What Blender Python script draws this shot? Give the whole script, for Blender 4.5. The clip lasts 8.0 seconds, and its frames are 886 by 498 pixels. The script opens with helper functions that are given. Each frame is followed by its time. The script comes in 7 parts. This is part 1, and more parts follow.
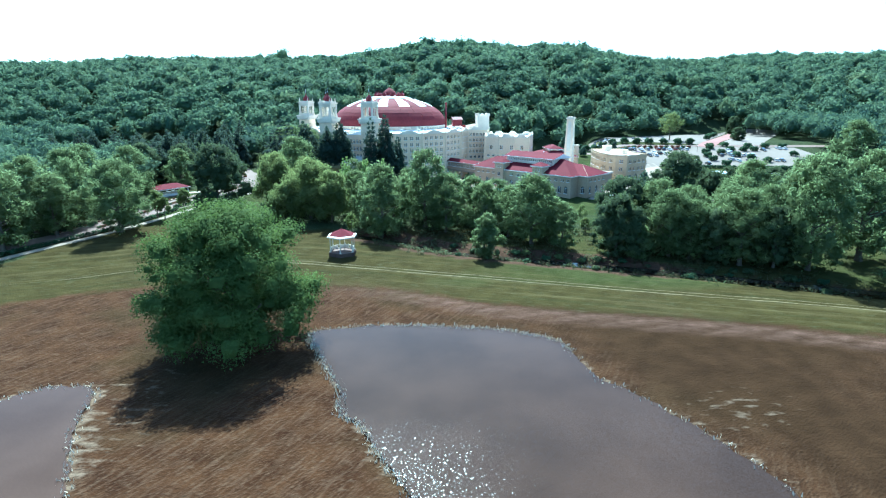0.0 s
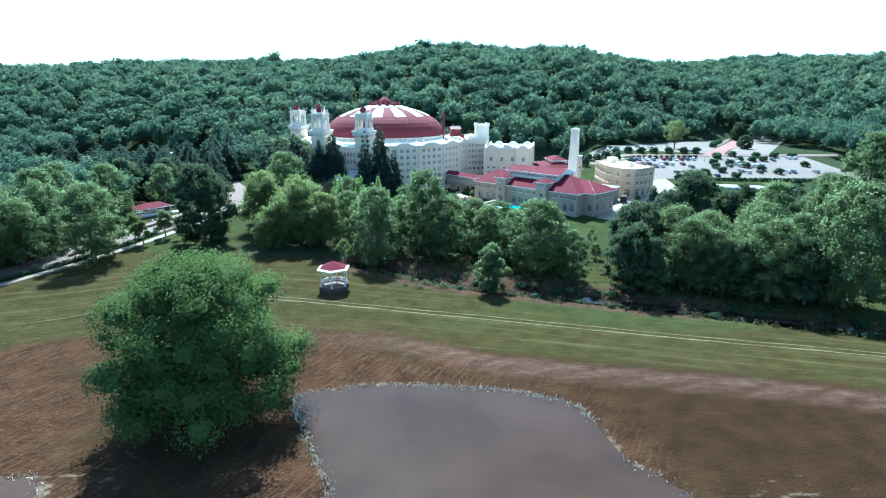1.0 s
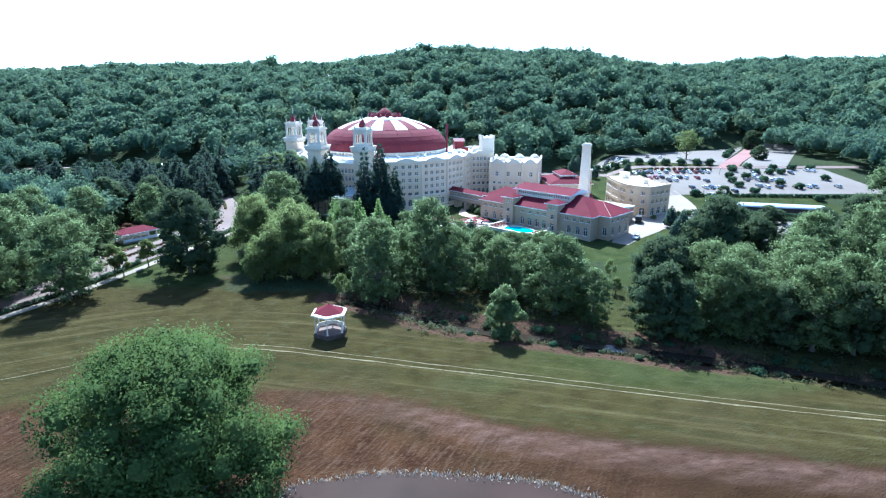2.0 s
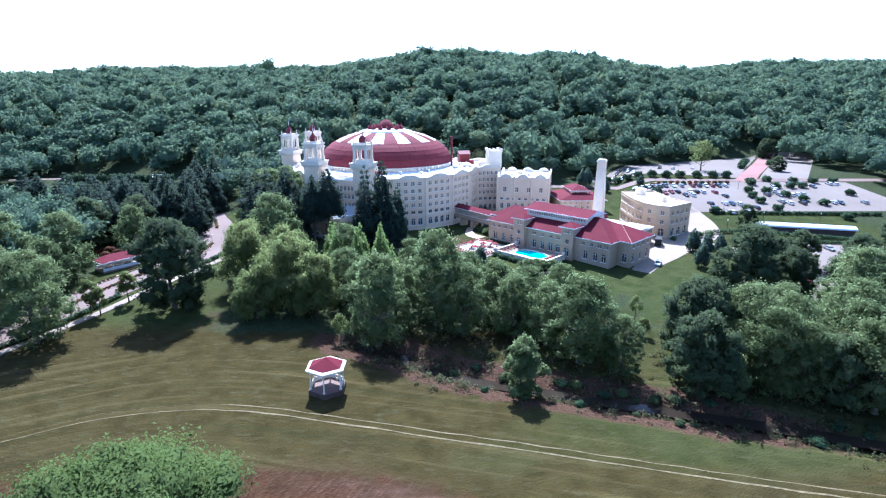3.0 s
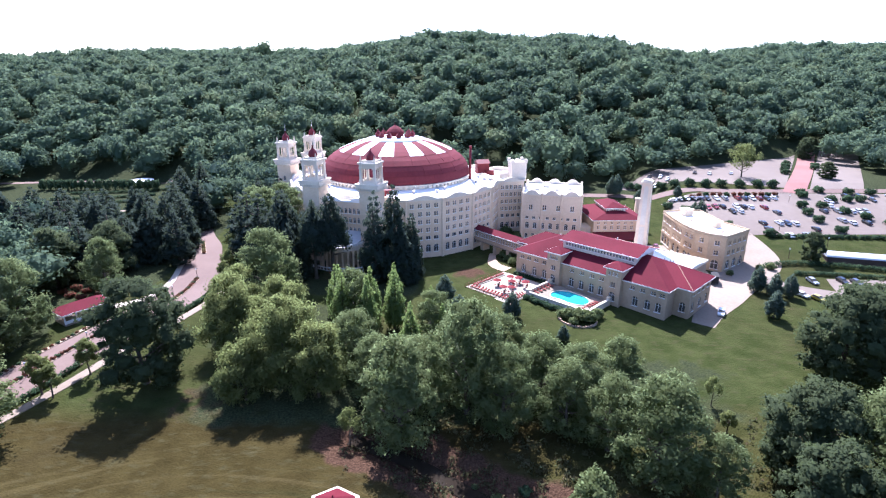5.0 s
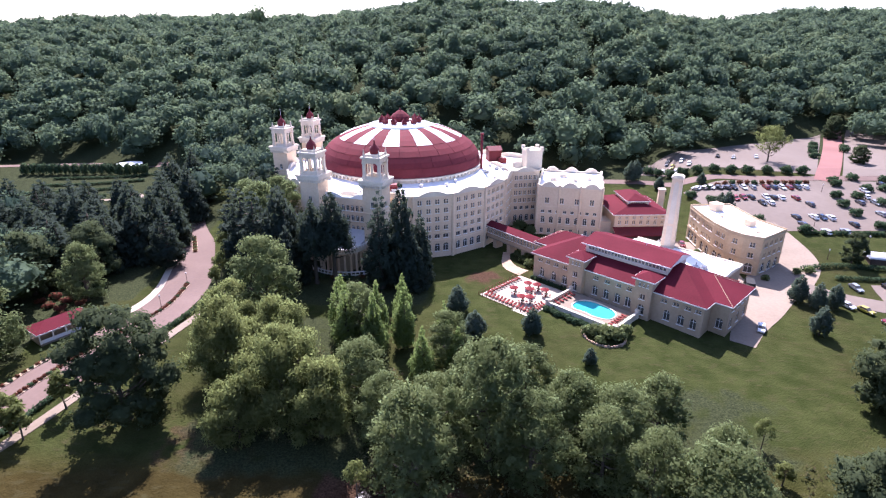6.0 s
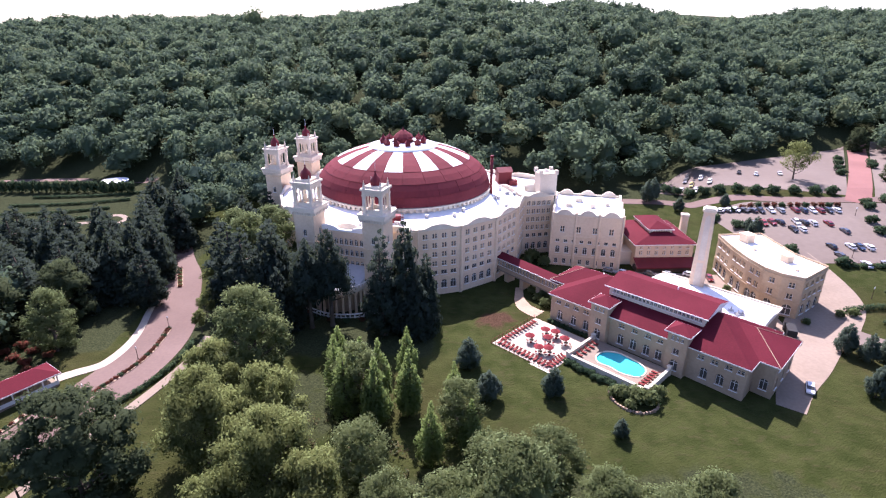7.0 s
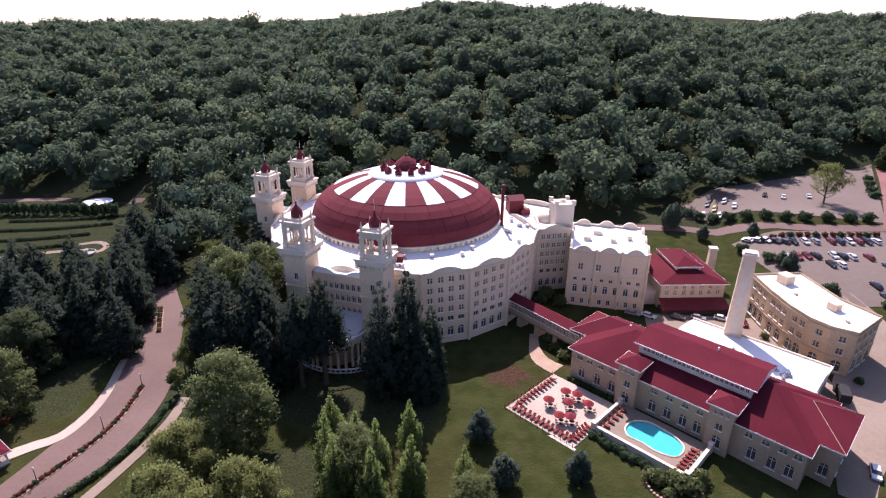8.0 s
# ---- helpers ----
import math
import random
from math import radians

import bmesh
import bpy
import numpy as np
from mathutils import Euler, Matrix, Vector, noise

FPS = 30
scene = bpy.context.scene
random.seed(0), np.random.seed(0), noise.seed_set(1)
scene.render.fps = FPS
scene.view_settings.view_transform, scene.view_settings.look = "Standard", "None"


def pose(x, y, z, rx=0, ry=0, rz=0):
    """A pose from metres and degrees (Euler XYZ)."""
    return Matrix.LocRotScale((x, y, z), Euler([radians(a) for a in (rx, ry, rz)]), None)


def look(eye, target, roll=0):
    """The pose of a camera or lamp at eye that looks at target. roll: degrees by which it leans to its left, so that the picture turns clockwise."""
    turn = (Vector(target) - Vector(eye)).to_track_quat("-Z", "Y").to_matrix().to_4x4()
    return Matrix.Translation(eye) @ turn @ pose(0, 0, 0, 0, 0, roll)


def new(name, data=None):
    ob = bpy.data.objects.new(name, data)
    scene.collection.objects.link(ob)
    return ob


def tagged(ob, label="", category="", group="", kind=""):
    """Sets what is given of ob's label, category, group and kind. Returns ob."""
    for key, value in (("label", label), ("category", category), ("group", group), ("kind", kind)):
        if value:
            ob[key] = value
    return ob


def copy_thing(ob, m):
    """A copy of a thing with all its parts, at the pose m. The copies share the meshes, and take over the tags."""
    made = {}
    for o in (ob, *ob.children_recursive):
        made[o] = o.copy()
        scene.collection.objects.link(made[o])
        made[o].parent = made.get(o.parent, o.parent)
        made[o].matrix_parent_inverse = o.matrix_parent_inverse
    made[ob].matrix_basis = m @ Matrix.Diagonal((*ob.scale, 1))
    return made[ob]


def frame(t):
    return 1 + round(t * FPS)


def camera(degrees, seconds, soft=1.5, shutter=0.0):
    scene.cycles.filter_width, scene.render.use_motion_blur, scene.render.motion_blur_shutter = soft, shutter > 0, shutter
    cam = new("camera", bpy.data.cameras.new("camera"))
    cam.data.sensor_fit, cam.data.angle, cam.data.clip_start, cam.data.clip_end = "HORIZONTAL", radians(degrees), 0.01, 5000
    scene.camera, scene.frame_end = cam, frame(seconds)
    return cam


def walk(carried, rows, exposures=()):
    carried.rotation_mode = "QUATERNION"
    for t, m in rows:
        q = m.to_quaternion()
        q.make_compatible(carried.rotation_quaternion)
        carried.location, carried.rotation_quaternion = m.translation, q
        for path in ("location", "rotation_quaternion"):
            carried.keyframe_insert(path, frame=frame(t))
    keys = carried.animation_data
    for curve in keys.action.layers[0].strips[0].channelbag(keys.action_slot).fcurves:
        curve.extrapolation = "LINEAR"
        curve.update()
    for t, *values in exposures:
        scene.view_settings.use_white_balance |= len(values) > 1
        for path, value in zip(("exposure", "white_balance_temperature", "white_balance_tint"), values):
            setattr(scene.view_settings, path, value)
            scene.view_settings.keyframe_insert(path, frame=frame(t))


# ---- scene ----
cam = camera(77.4, 8.0, 1.2)
METRES, EYE, TILT, LEAN, TURN = 150.0, 44.1, -15.3, 0.0, 0.0
ROWS = [
    (0.0, 0.0, 0.0, 0.0, 0.0, 0.0, -0.0),
    (0.5, -0.0032, 0.0415, 0.0297, -0.38, -0.07, 0.15),
    (1.0, -0.0084, 0.0858, 0.0606, -0.44, -0.13, 0.19),
    (1.5, -0.0139, 0.1315, 0.0946, -0.46, -0.19, 0.22),
    (3.0, -0.0368, 0.2804, 0.1923, -0.6, -0.34, 0.28),
    (3.5, -0.0468, 0.3299, 0.2244, -0.61, -0.37, 0.22),
    (4.0, -0.0586, 0.3797, 0.2558, -0.6, -0.8, 0.19),
    (4.5, -0.0706, 0.4304, 0.2895, -0.63, -2.14, 0.15),
    (5.0, -0.0818, 0.4806, 0.3249, -0.6, -2.77, 0.1),
    (5.2, -0.0863, 0.5013, 0.3391, -0.59, -3.42, 0.09),
    (6.3, -0.109, 0.6237, 0.4173, -0.58, -6.72, 0.03),
    (6.5, -0.1121, 0.647, 0.432, -0.59, -6.75, 0.02),
    (7.0, -0.118, 0.7064, 0.4687, -0.58, -6.7, -0.02),
    (7.5, -0.1225, 0.7685, 0.5029, -0.48, -6.72, -0.15),
    (8.0, -0.1267, 0.8315, 0.5377, -0.39, -6.74, -0.22),
]
walk(cam, [(t, pose(0, 0, EYE, TILT, LEAN, TURN) @ pose(METRES * x, METRES * y, METRES * z, 90 + pitch, roll, yaw)) for t, x, y, z, yaw, pitch, roll in ROWS],
     [(0.0, 2.02, 4610, -19), (1.7, 1.90, 4600, -7), (3.0, 1.92, 4790, 12), (5.0, 1.90, 5400, 22), (6.5, 1.58, 5920, 31), (7.5, 1.37, 6060, 33), (8.0, 0.92, 6230, 35)])

# ---- daylight: a high hazy sun ahead of the camera ----
SUN_UP, SUN_TURN = 50.5, -8.0
world = bpy.data.worlds.new("sky")
scene.world = world
world.use_nodes = True
sky = world.node_tree.nodes.new("ShaderNodeTexSky")
sky.sky_type, sky.sun_disc = "NISHITA", False
sky.sun_elevation, sky.sun_rotation = radians(SUN_UP), radians(SUN_TURN)
sky.air_density, sky.dust_density, sky.ozone_density = 0.75, 0.9, 1.0
world.node_tree.links.new(sky.outputs[0], world.node_tree.nodes["Background"].inputs[0])
world.node_tree.nodes["Background"].inputs[1].default_value = 0.112
sun = new("sun", bpy.data.lights.new("sun", "SUN"))
sun.data.energy, sun.data.angle, sun.data.color = 4.1, radians(0.6), (1.0, 0.95, 0.89)
sun.matrix_world = look((0, 0, 0), (-math.sin(radians(SUN_TURN)) * math.cos(radians(SUN_UP)), -math.cos(radians(SUN_TURN)) * math.cos(radians(SUN_UP)), -math.sin(radians(SUN_UP))))


# ---- materials ----
def base_material(name, rough=0.8, spec=0.3, metal=0.0):
    m = bpy.data.materials.new(name)
    m.use_nodes = True
    n = m.node_tree.nodes
    b = n["Principled BSDF"]
    b.inputs["Roughness"].default_value = rough
    b.inputs["Specular IOR Level"].default_value = spec
    b.inputs["Metallic"].default_value = metal
    return m, n, m.node_tree.links, b


def noise_node(n, l, scale, detail=4.0, stretch=(1, 1, 1), turn=0.0):
    pos = n.new("ShaderNodeNewGeometry")
    mp = n.new("ShaderNodeMapping")
    mp.vector_type = "TEXTURE"
    mp.inputs["Scale"].default_value = [1.0 / q for q in stretch]
    mp.inputs["Rotation"].default_value = (0, 0, radians(turn))
    l.new(pos.outputs["Position"], mp.inputs["Vector"])
    t = n.new("ShaderNodeTexNoise")
    t.inputs["Scale"].default_value = scale
    t.inputs["Detail"].default_value = detail
    l.new(mp.outputs[0], t.inputs["Vector"])
    return t.outputs["Fac"]


def mix_colour(n, l, fac, a, b):
    x = n.new("ShaderNodeMix")
    x.data_type = "RGBA"
    if hasattr(fac, "links"):
        l.new(fac, x.inputs[0])
    else:
        x.inputs[0].default_value = fac
    for v, s in ((a, x.inputs[6]), (b, x.inputs[7])):
        if hasattr(v, "links"):
            l.new(v, s)
        else:
            s.default_value = (*v, 1)
    return x.outputs[2]


def ranged(n, l, v, lo, hi, to_lo=0.0, to_hi=1.0):
    r = n.new("ShaderNodeMapRange")
    l.new(v, r.inputs[0])
    for i, k in enumerate((lo, hi, to_lo, to_hi)):
        r.inputs[i + 1].default_value = k
    return r.outputs[0]


def math_node(n, l, op, a, b):
    x = n.new("ShaderNodeMath")
    x.operation = op
    for v, s in ((a, x.inputs[0]), (b, x.inputs[1])):
        if hasattr(v, "links"):
            l.new(v, s)
        else:
            s.default_value = v
    return x.outputs[0]


def add_bump(n, l, b, height, strength, distance):
    x = n.new("ShaderNodeBump")
    x.inputs["Strength"].default_value = strength
    x.inputs["Distance"].default_value = distance
    l.new(height, x.inputs["Height"])
    l.new(x.outputs[0], b.inputs["Normal"])


def surface(name, dark, light, rough=0.8, big=0.15, fine=2.5, bump=0.3, spec=0.3, metal=0.0, stretch=(1, 1, 1), each=0.0):
    """A weathered surface: broad stains and fine grain between two colours."""
    m, n, l, b = base_material(name, rough, spec, metal)
    a = noise_node(n, l, big, 5, stretch)
    c = noise_node(n, l, fine, 4, stretch)
    f = math_node(n, l, "ADD", math_node(n, l, "MULTIPLY", a, 0.6), math_node(n, l, "MULTIPLY", c, 0.4))
    f = ranged(n, l, f, 0.32, 0.68)
    if each:
        info = n.new("ShaderNodeObjectInfo")
        f = math_node(n, l, "ADD", f, math_node(n, l, "MULTIPLY", math_node(n, l, "SUBTRACT", info.outputs["Random"], 0.5), each))
    l.new(mix_colour(n, l, f, dark, light), b.inputs["Base Color"])
    l.new(ranged(n, l, c, 0.2, 0.8, max(0.02, rough - 0.1), min(1, rough + 0.1)), b.inputs["Roughness"])
    add_bump(n, l, b, c, bump, 0.05)
    return m


def foliage(name, dark, light, glow=0.35, warm=(0.10, 0.10, 0.035), grain=0.0, lit=(0.22, 0.30, 0.16)):
    """Leaves: each one its own shade of green, letting some sun through; grain breaks up the crowns of far trees."""
    m, n, l, b = base_material(name, 0.85, 0.05)
    at = n.new("ShaderNodeAttribute")
    at.attribute_name = "tint"
    g = n.new("ShaderNodeNewGeometry")
    info = n.new("ShaderNodeObjectInfo")
    f = math_node(n, l, "ADD", math_node(n, l, "MULTIPLY", g.outputs["Random Per Island"], 0.12), math_node(n, l, "MULTIPLY", at.outputs["Fac"], 0.55))
    f = math_node(n, l, "ADD", f, math_node(n, l, "MULTIPLY", info.outputs["Random"], 0.28))
    if grain:
        clump = math_node(n, l, "ADD", math_node(n, l, "MULTIPLY", noise_node(n, l, 0.55, 2), 0.4), math_node(n, l, "MULTIPLY", noise_node(n, l, 1.7, 3), 0.6))
        f = math_node(n, l, "ADD", f, math_node(n, l, "MULTIPLY", math_node(n, l, "SUBTRACT", clump, 0.5), grain))
        add_bump(n, l, b, clump, 0.5, 0.6)
    col = mix_colour(n, l, f, dark, light)
    yellow = ranged(n, l, at.outputs["Fac"], 0.86, 1.0, 0.0, 0.7)
    col = mix_colour(n, l, yellow, col, warm)
    l.new(col, b.inputs["Base Color"])
    tr = n.new("ShaderNodeBsdfTranslucent")
    l.new(mix_colour(n, l, 0.6, col, lit), tr.inputs[0])
    mx = n.new("ShaderNodeMixShader")
    mx.inputs[0].default_value = glow
    l.new(b.outputs[0], mx.inputs[1])
    l.new(tr.outputs[0], mx.inputs[2])
    l.new(mx.outputs[0], n["Material Output"].inputs[0])
    return m


STUCCO = surface("cream_stucco", (0.66, 0.483, 0.318), (0.81, 0.635, 0.442), 0.85, 0.12, 1.5, 0.25)
WHITE_STUCCO = surface("white_stucco", (0.62, 0.522, 0.40), (0.77, 0.665, 0.525), 0.8, 0.2, 2.0, 0.2)
MEMBRANE = surface("white_roof_membrane", (0.78, 0.765, 0.745), (0.90, 0.885, 0.865), 0.6, 0.08, 0.6, 0.1)
GREY_ROOF = surface("grey_roof_sheet", (0.42, 0.43, 0.45), (0.58, 0.59, 0.60), 0.5, 0.12, 1.0, 0.1)
TAN_STUCCO = surface("tan_stucco", (0.36, 0.25, 0.158), (0.51, 0.375, 0.258), 0.85, 0.12, 1.5, 0.25)
OCHRE_STUCCO = surface("ochre_brick", (0.40, 0.28, 0.16), (0.56, 0.42, 0.27), 0.85, 0.12, 1.5, 0.25)
RED_ROOF = surface("red_metal_roof", (0.118, 0.021, 0.026), (0.185, 0.038, 0.043), 0.8, 0.06, 0.8, 0.1, 0.1, each=0.16)
RED_SHINGLE = surface("red_tile_roof", (0.086, 0.011, 0.017), (0.138, 0.020, 0.029), 0.85, 0.10, 2.5, 0.5, 0.08, each=0.3)
DARK_RED = surface("dark_red_paint", (0.12, 0.012, 0.015), (0.20, 0.022, 0.026), 0.6, 0.2, 2.0, 0.1)
WHITE_PAINT = surface("white_paint", (0.74, 0.70, 0.66), (0.86, 0.83, 0.79), 0.5, 0.3, 3.0, 0.05)
CONCRETE = surface("pale_concrete", (0.195, 0.146, 0.104), (0.298, 0.232, 0.172), 0.85, 0.06, 1.2, 0.15)
PALE_CONCRETE = surface("bleached_concrete", (0.35, 0.285, 0.22), (0.49, 0.415, 0.33), 0.85, 0.06, 1.2, 0.15)
PAVING = surface("pink_brick_paving", (0.122, 0.076, 0.060), (0.186, 0.124, 0.100), 0.85, 0.05, 1.4, 0.2)
RED_PAVING = surface("red_brick_paving", (0.185, 0.080, 0.066), (0.275, 0.130, 0.108), 0.85, 0.05, 1.4, 0.2)
LOT = surface("parking_lot_concrete", (0.135, 0.103, 0.081), (0.198, 0.157, 0.126), 0.9, 0.03, 0.5, 0.1)
DIRT = surface("bare_dirt", (0.30, 0.20, 0.13), (0.46, 0.34, 0.24), 0.95, 0.2, 2.0, 0.4)
RUTS = surface("pale_worn_rut", (0.066, 0.052, 0.020), (0.205, 0.158, 0.076), 0.95, 0.9, 3.0, 0.4)
STONE = surface("grey_stone", (0.25, 0.24, 0.22), (0.45, 0.43, 0.40), 0.85, 0.5, 3.0, 0.5)
BARK = surface("tree_bark", (0.045, 0.035, 0.027), (0.12, 0.095, 0.07), 0.95, 1.0, 6.0, 0.8, stretch=(1, 1, 0.2))
RUBBER = surface("black_rubber", (0.02, 0.02, 0.02), (0.04, 0.04, 0.04), 0.8, 1.0, 5.0, 0.1)
STEEL = surface("grey_steel", (0.30, 0.30, 0.31), (0.45, 0.45, 0.46), 0.4, 0.5, 4.0, 0.05, 0.5, 0.6)
# dark wood, lowered further to put the gazebo platform's shade into its colour
WOOD_DARK = surface("dark_timber", (0.045, 0.027, 0.020), (0.105, 0.066, 0.048), 0.8, 0.5, 4.0, 0.3)
CANVAS_RED = surface("red_canvas", (0.15, 0.010, 0.014), (0.23, 0.020, 0.022), 0.8, 0.5, 4.0, 0.1)
CANVAS_ORANGE = surface("orange_red_cushion", (0.14, 0.017, 0.014), (0.21, 0.030, 0.023), 0.8, 0.5, 4.0, 0.1)
STRAW = surface("bleached_straw", (0.45, 0.36, 0.24), (0.75, 0.66, 0.52), 0.9, 0.6, 3.0, 0.3)
LEAF = foliage("broad_leaves", (0.068, 0.088, 0.036), (0.192, 0.222, 0.090), 0.6, lit=(0.23, 0.30, 0.135))
LEAF_DARK = foliage("dark_leaves", (0.029, 0.040, 0.021), (0.074, 0.091, 0.041), 0.3, lit=(0.19, 0.25, 0.105))
LEAF_PALE = foliage("pale_willow_leaves", (0.092, 0.110, 0.038), (0.200, 0.216, 0.076), 0.6, lit=(0.22, 0.27, 0.10))
LEAF_CYPRESS = foliage("feathery_leaves", (0.112, 0.156, 0.050), (0.238, 0.298, 0.096), 0.55, lit=(0.22, 0.31, 0.10))
NEEDLES = foliage("conifer_needles", (0.016, 0.025, 0.021), (0.042, 0.057, 0.042), 0.15)
FIR_LEAF = foliage("blue_fir_needles", (0.036, 0.056, 0.042), (0.096, 0.124, 0.090), 0.3)
# forest greens carry some blue of distance haze in their colour
FOREST = foliage("hazy_forest_leaves", (0.024, 0.048, 0.042), (0.132, 0.180, 0.102), 0.42, (0.175, 0.185, 0.075), 0.4)
HEDGE = foliage("hedge_leaves", (0.018, 0.040, 0.020), (0.060, 0.092, 0.044), 0.22)
RED_LEAF = foliage("red_shrub_leaves", (0.08, 0.018, 0.016), (0.16, 0.05, 0.03), 0.25, (0.14, 0.05, 0.02))
SCRUB = foliage("dry_scrub", (0.040, 0.022, 0.012), (0.085, 0.082, 0.036), 0.3, (0.15, 0.11, 0.06))
OAK_LEAF = foliage("oak_leaves", (0.036, 0.060, 0.020), (0.128, 0.160, 0.045), 0.36, lit=(0.125, 0.185, 0.045))


def make_glass():
    m, n, l, b = base_material("dark_window_glass", 0.12, 0.5)
    c = noise_node(n, l, 0.7, 2)
    l.new(mix_colour(n, l, c, (0.050, 0.046, 0.043), (0.115, 0.106, 0.098)), b.inputs["Base Color"])
    return m


def make_water(name, deep, shallow, rough, wave, size, high=0.1):
    m, n, l, b = base_material(name, rough, 0.5)
    b.inputs["IOR"].default_value = 1.33
    c = noise_node(n, l, 0.06, 4)
    l.new(mix_colour(n, l, ranged(n, l, c, 0.35, 0.65), deep, shallow), b.inputs["Base Color"])
    h = math_node(n, l, "ADD", noise_node(n, l, size, 1), math_node(n, l, "MULTIPLY", noise_node(n, l, size * 2.3, 0), 0.35))
    add_bump(n, l, b, h, wave, high)
    return m


def make_pond(name, deep, shallow, rough, chop, calm):
    """Muddy water whose open side the wind breaks into small tilted facets."""
    m, n, l, b = base_material(name, rough, 0.13)
    b.inputs["IOR"].default_value = 1.33
    l.new(mix_colour(n, l, ranged(n, l, noise_node(n, l, 0.06, 4), 0.35, 0.65), deep, shallow), b.inputs["Base Color"])
    place = n.new("ShaderNodeNewGeometry").outputs["Position"]
    at = n.new("ShaderNodeSeparateXYZ")
    l.new(place, at.inputs[0])
    ruffled = ranged(n, l, math_node(n, l, "ADD", at.outputs[1], math_node(n, l, "MULTIPLY", noise_node(n, l, 0.15, 2), 6.0)), calm + 9.0, calm, chop * 0.2, chop)
    total = None
    for scale in (7.0, 9.6):
        cell = n.new("ShaderNodeTexVoronoi")
        cell.inputs["Scale"].default_value = scale
        l.new(place, cell.inputs["Vector"])
        total = cell.outputs["Color"] if total is None else (total, cell.outputs["Color"])
    add = n.new("ShaderNodeVectorMath")
    add.operation = "ADD"
    l.new(total[0], add.inputs[0])
    l.new(total[1], add.inputs[1])
    mid = n.new("ShaderNodeVectorMath")
    mid.operation = "SUBTRACT"
    l.new(add.outputs[0], mid.inputs[0])
    mid.inputs[1].default_value = (1, 1, 1)
    tilt = n.new("ShaderNodeVectorMath")
    tilt.operation = "SCALE"
    l.new(mid.outputs[0], tilt.inputs[0])
    l.new(ruffled, tilt.inputs[3])
    level = n.new("ShaderNodeVectorMath")
    level.operation = "MULTIPLY_ADD"
    l.new(tilt.outputs[0], level.inputs[0])
    level.inputs[1].default_value = (1, 1, 0)
    level.inputs[2].default_value = (0, 0, 1)
    unit = n.new("ShaderNodeVectorMath")
    unit.operation = "NORMALIZE"
    l.new(level.outputs[0], unit.inputs[0])
    l.new(unit.outputs[0], b.inputs["Normal"])
    return m


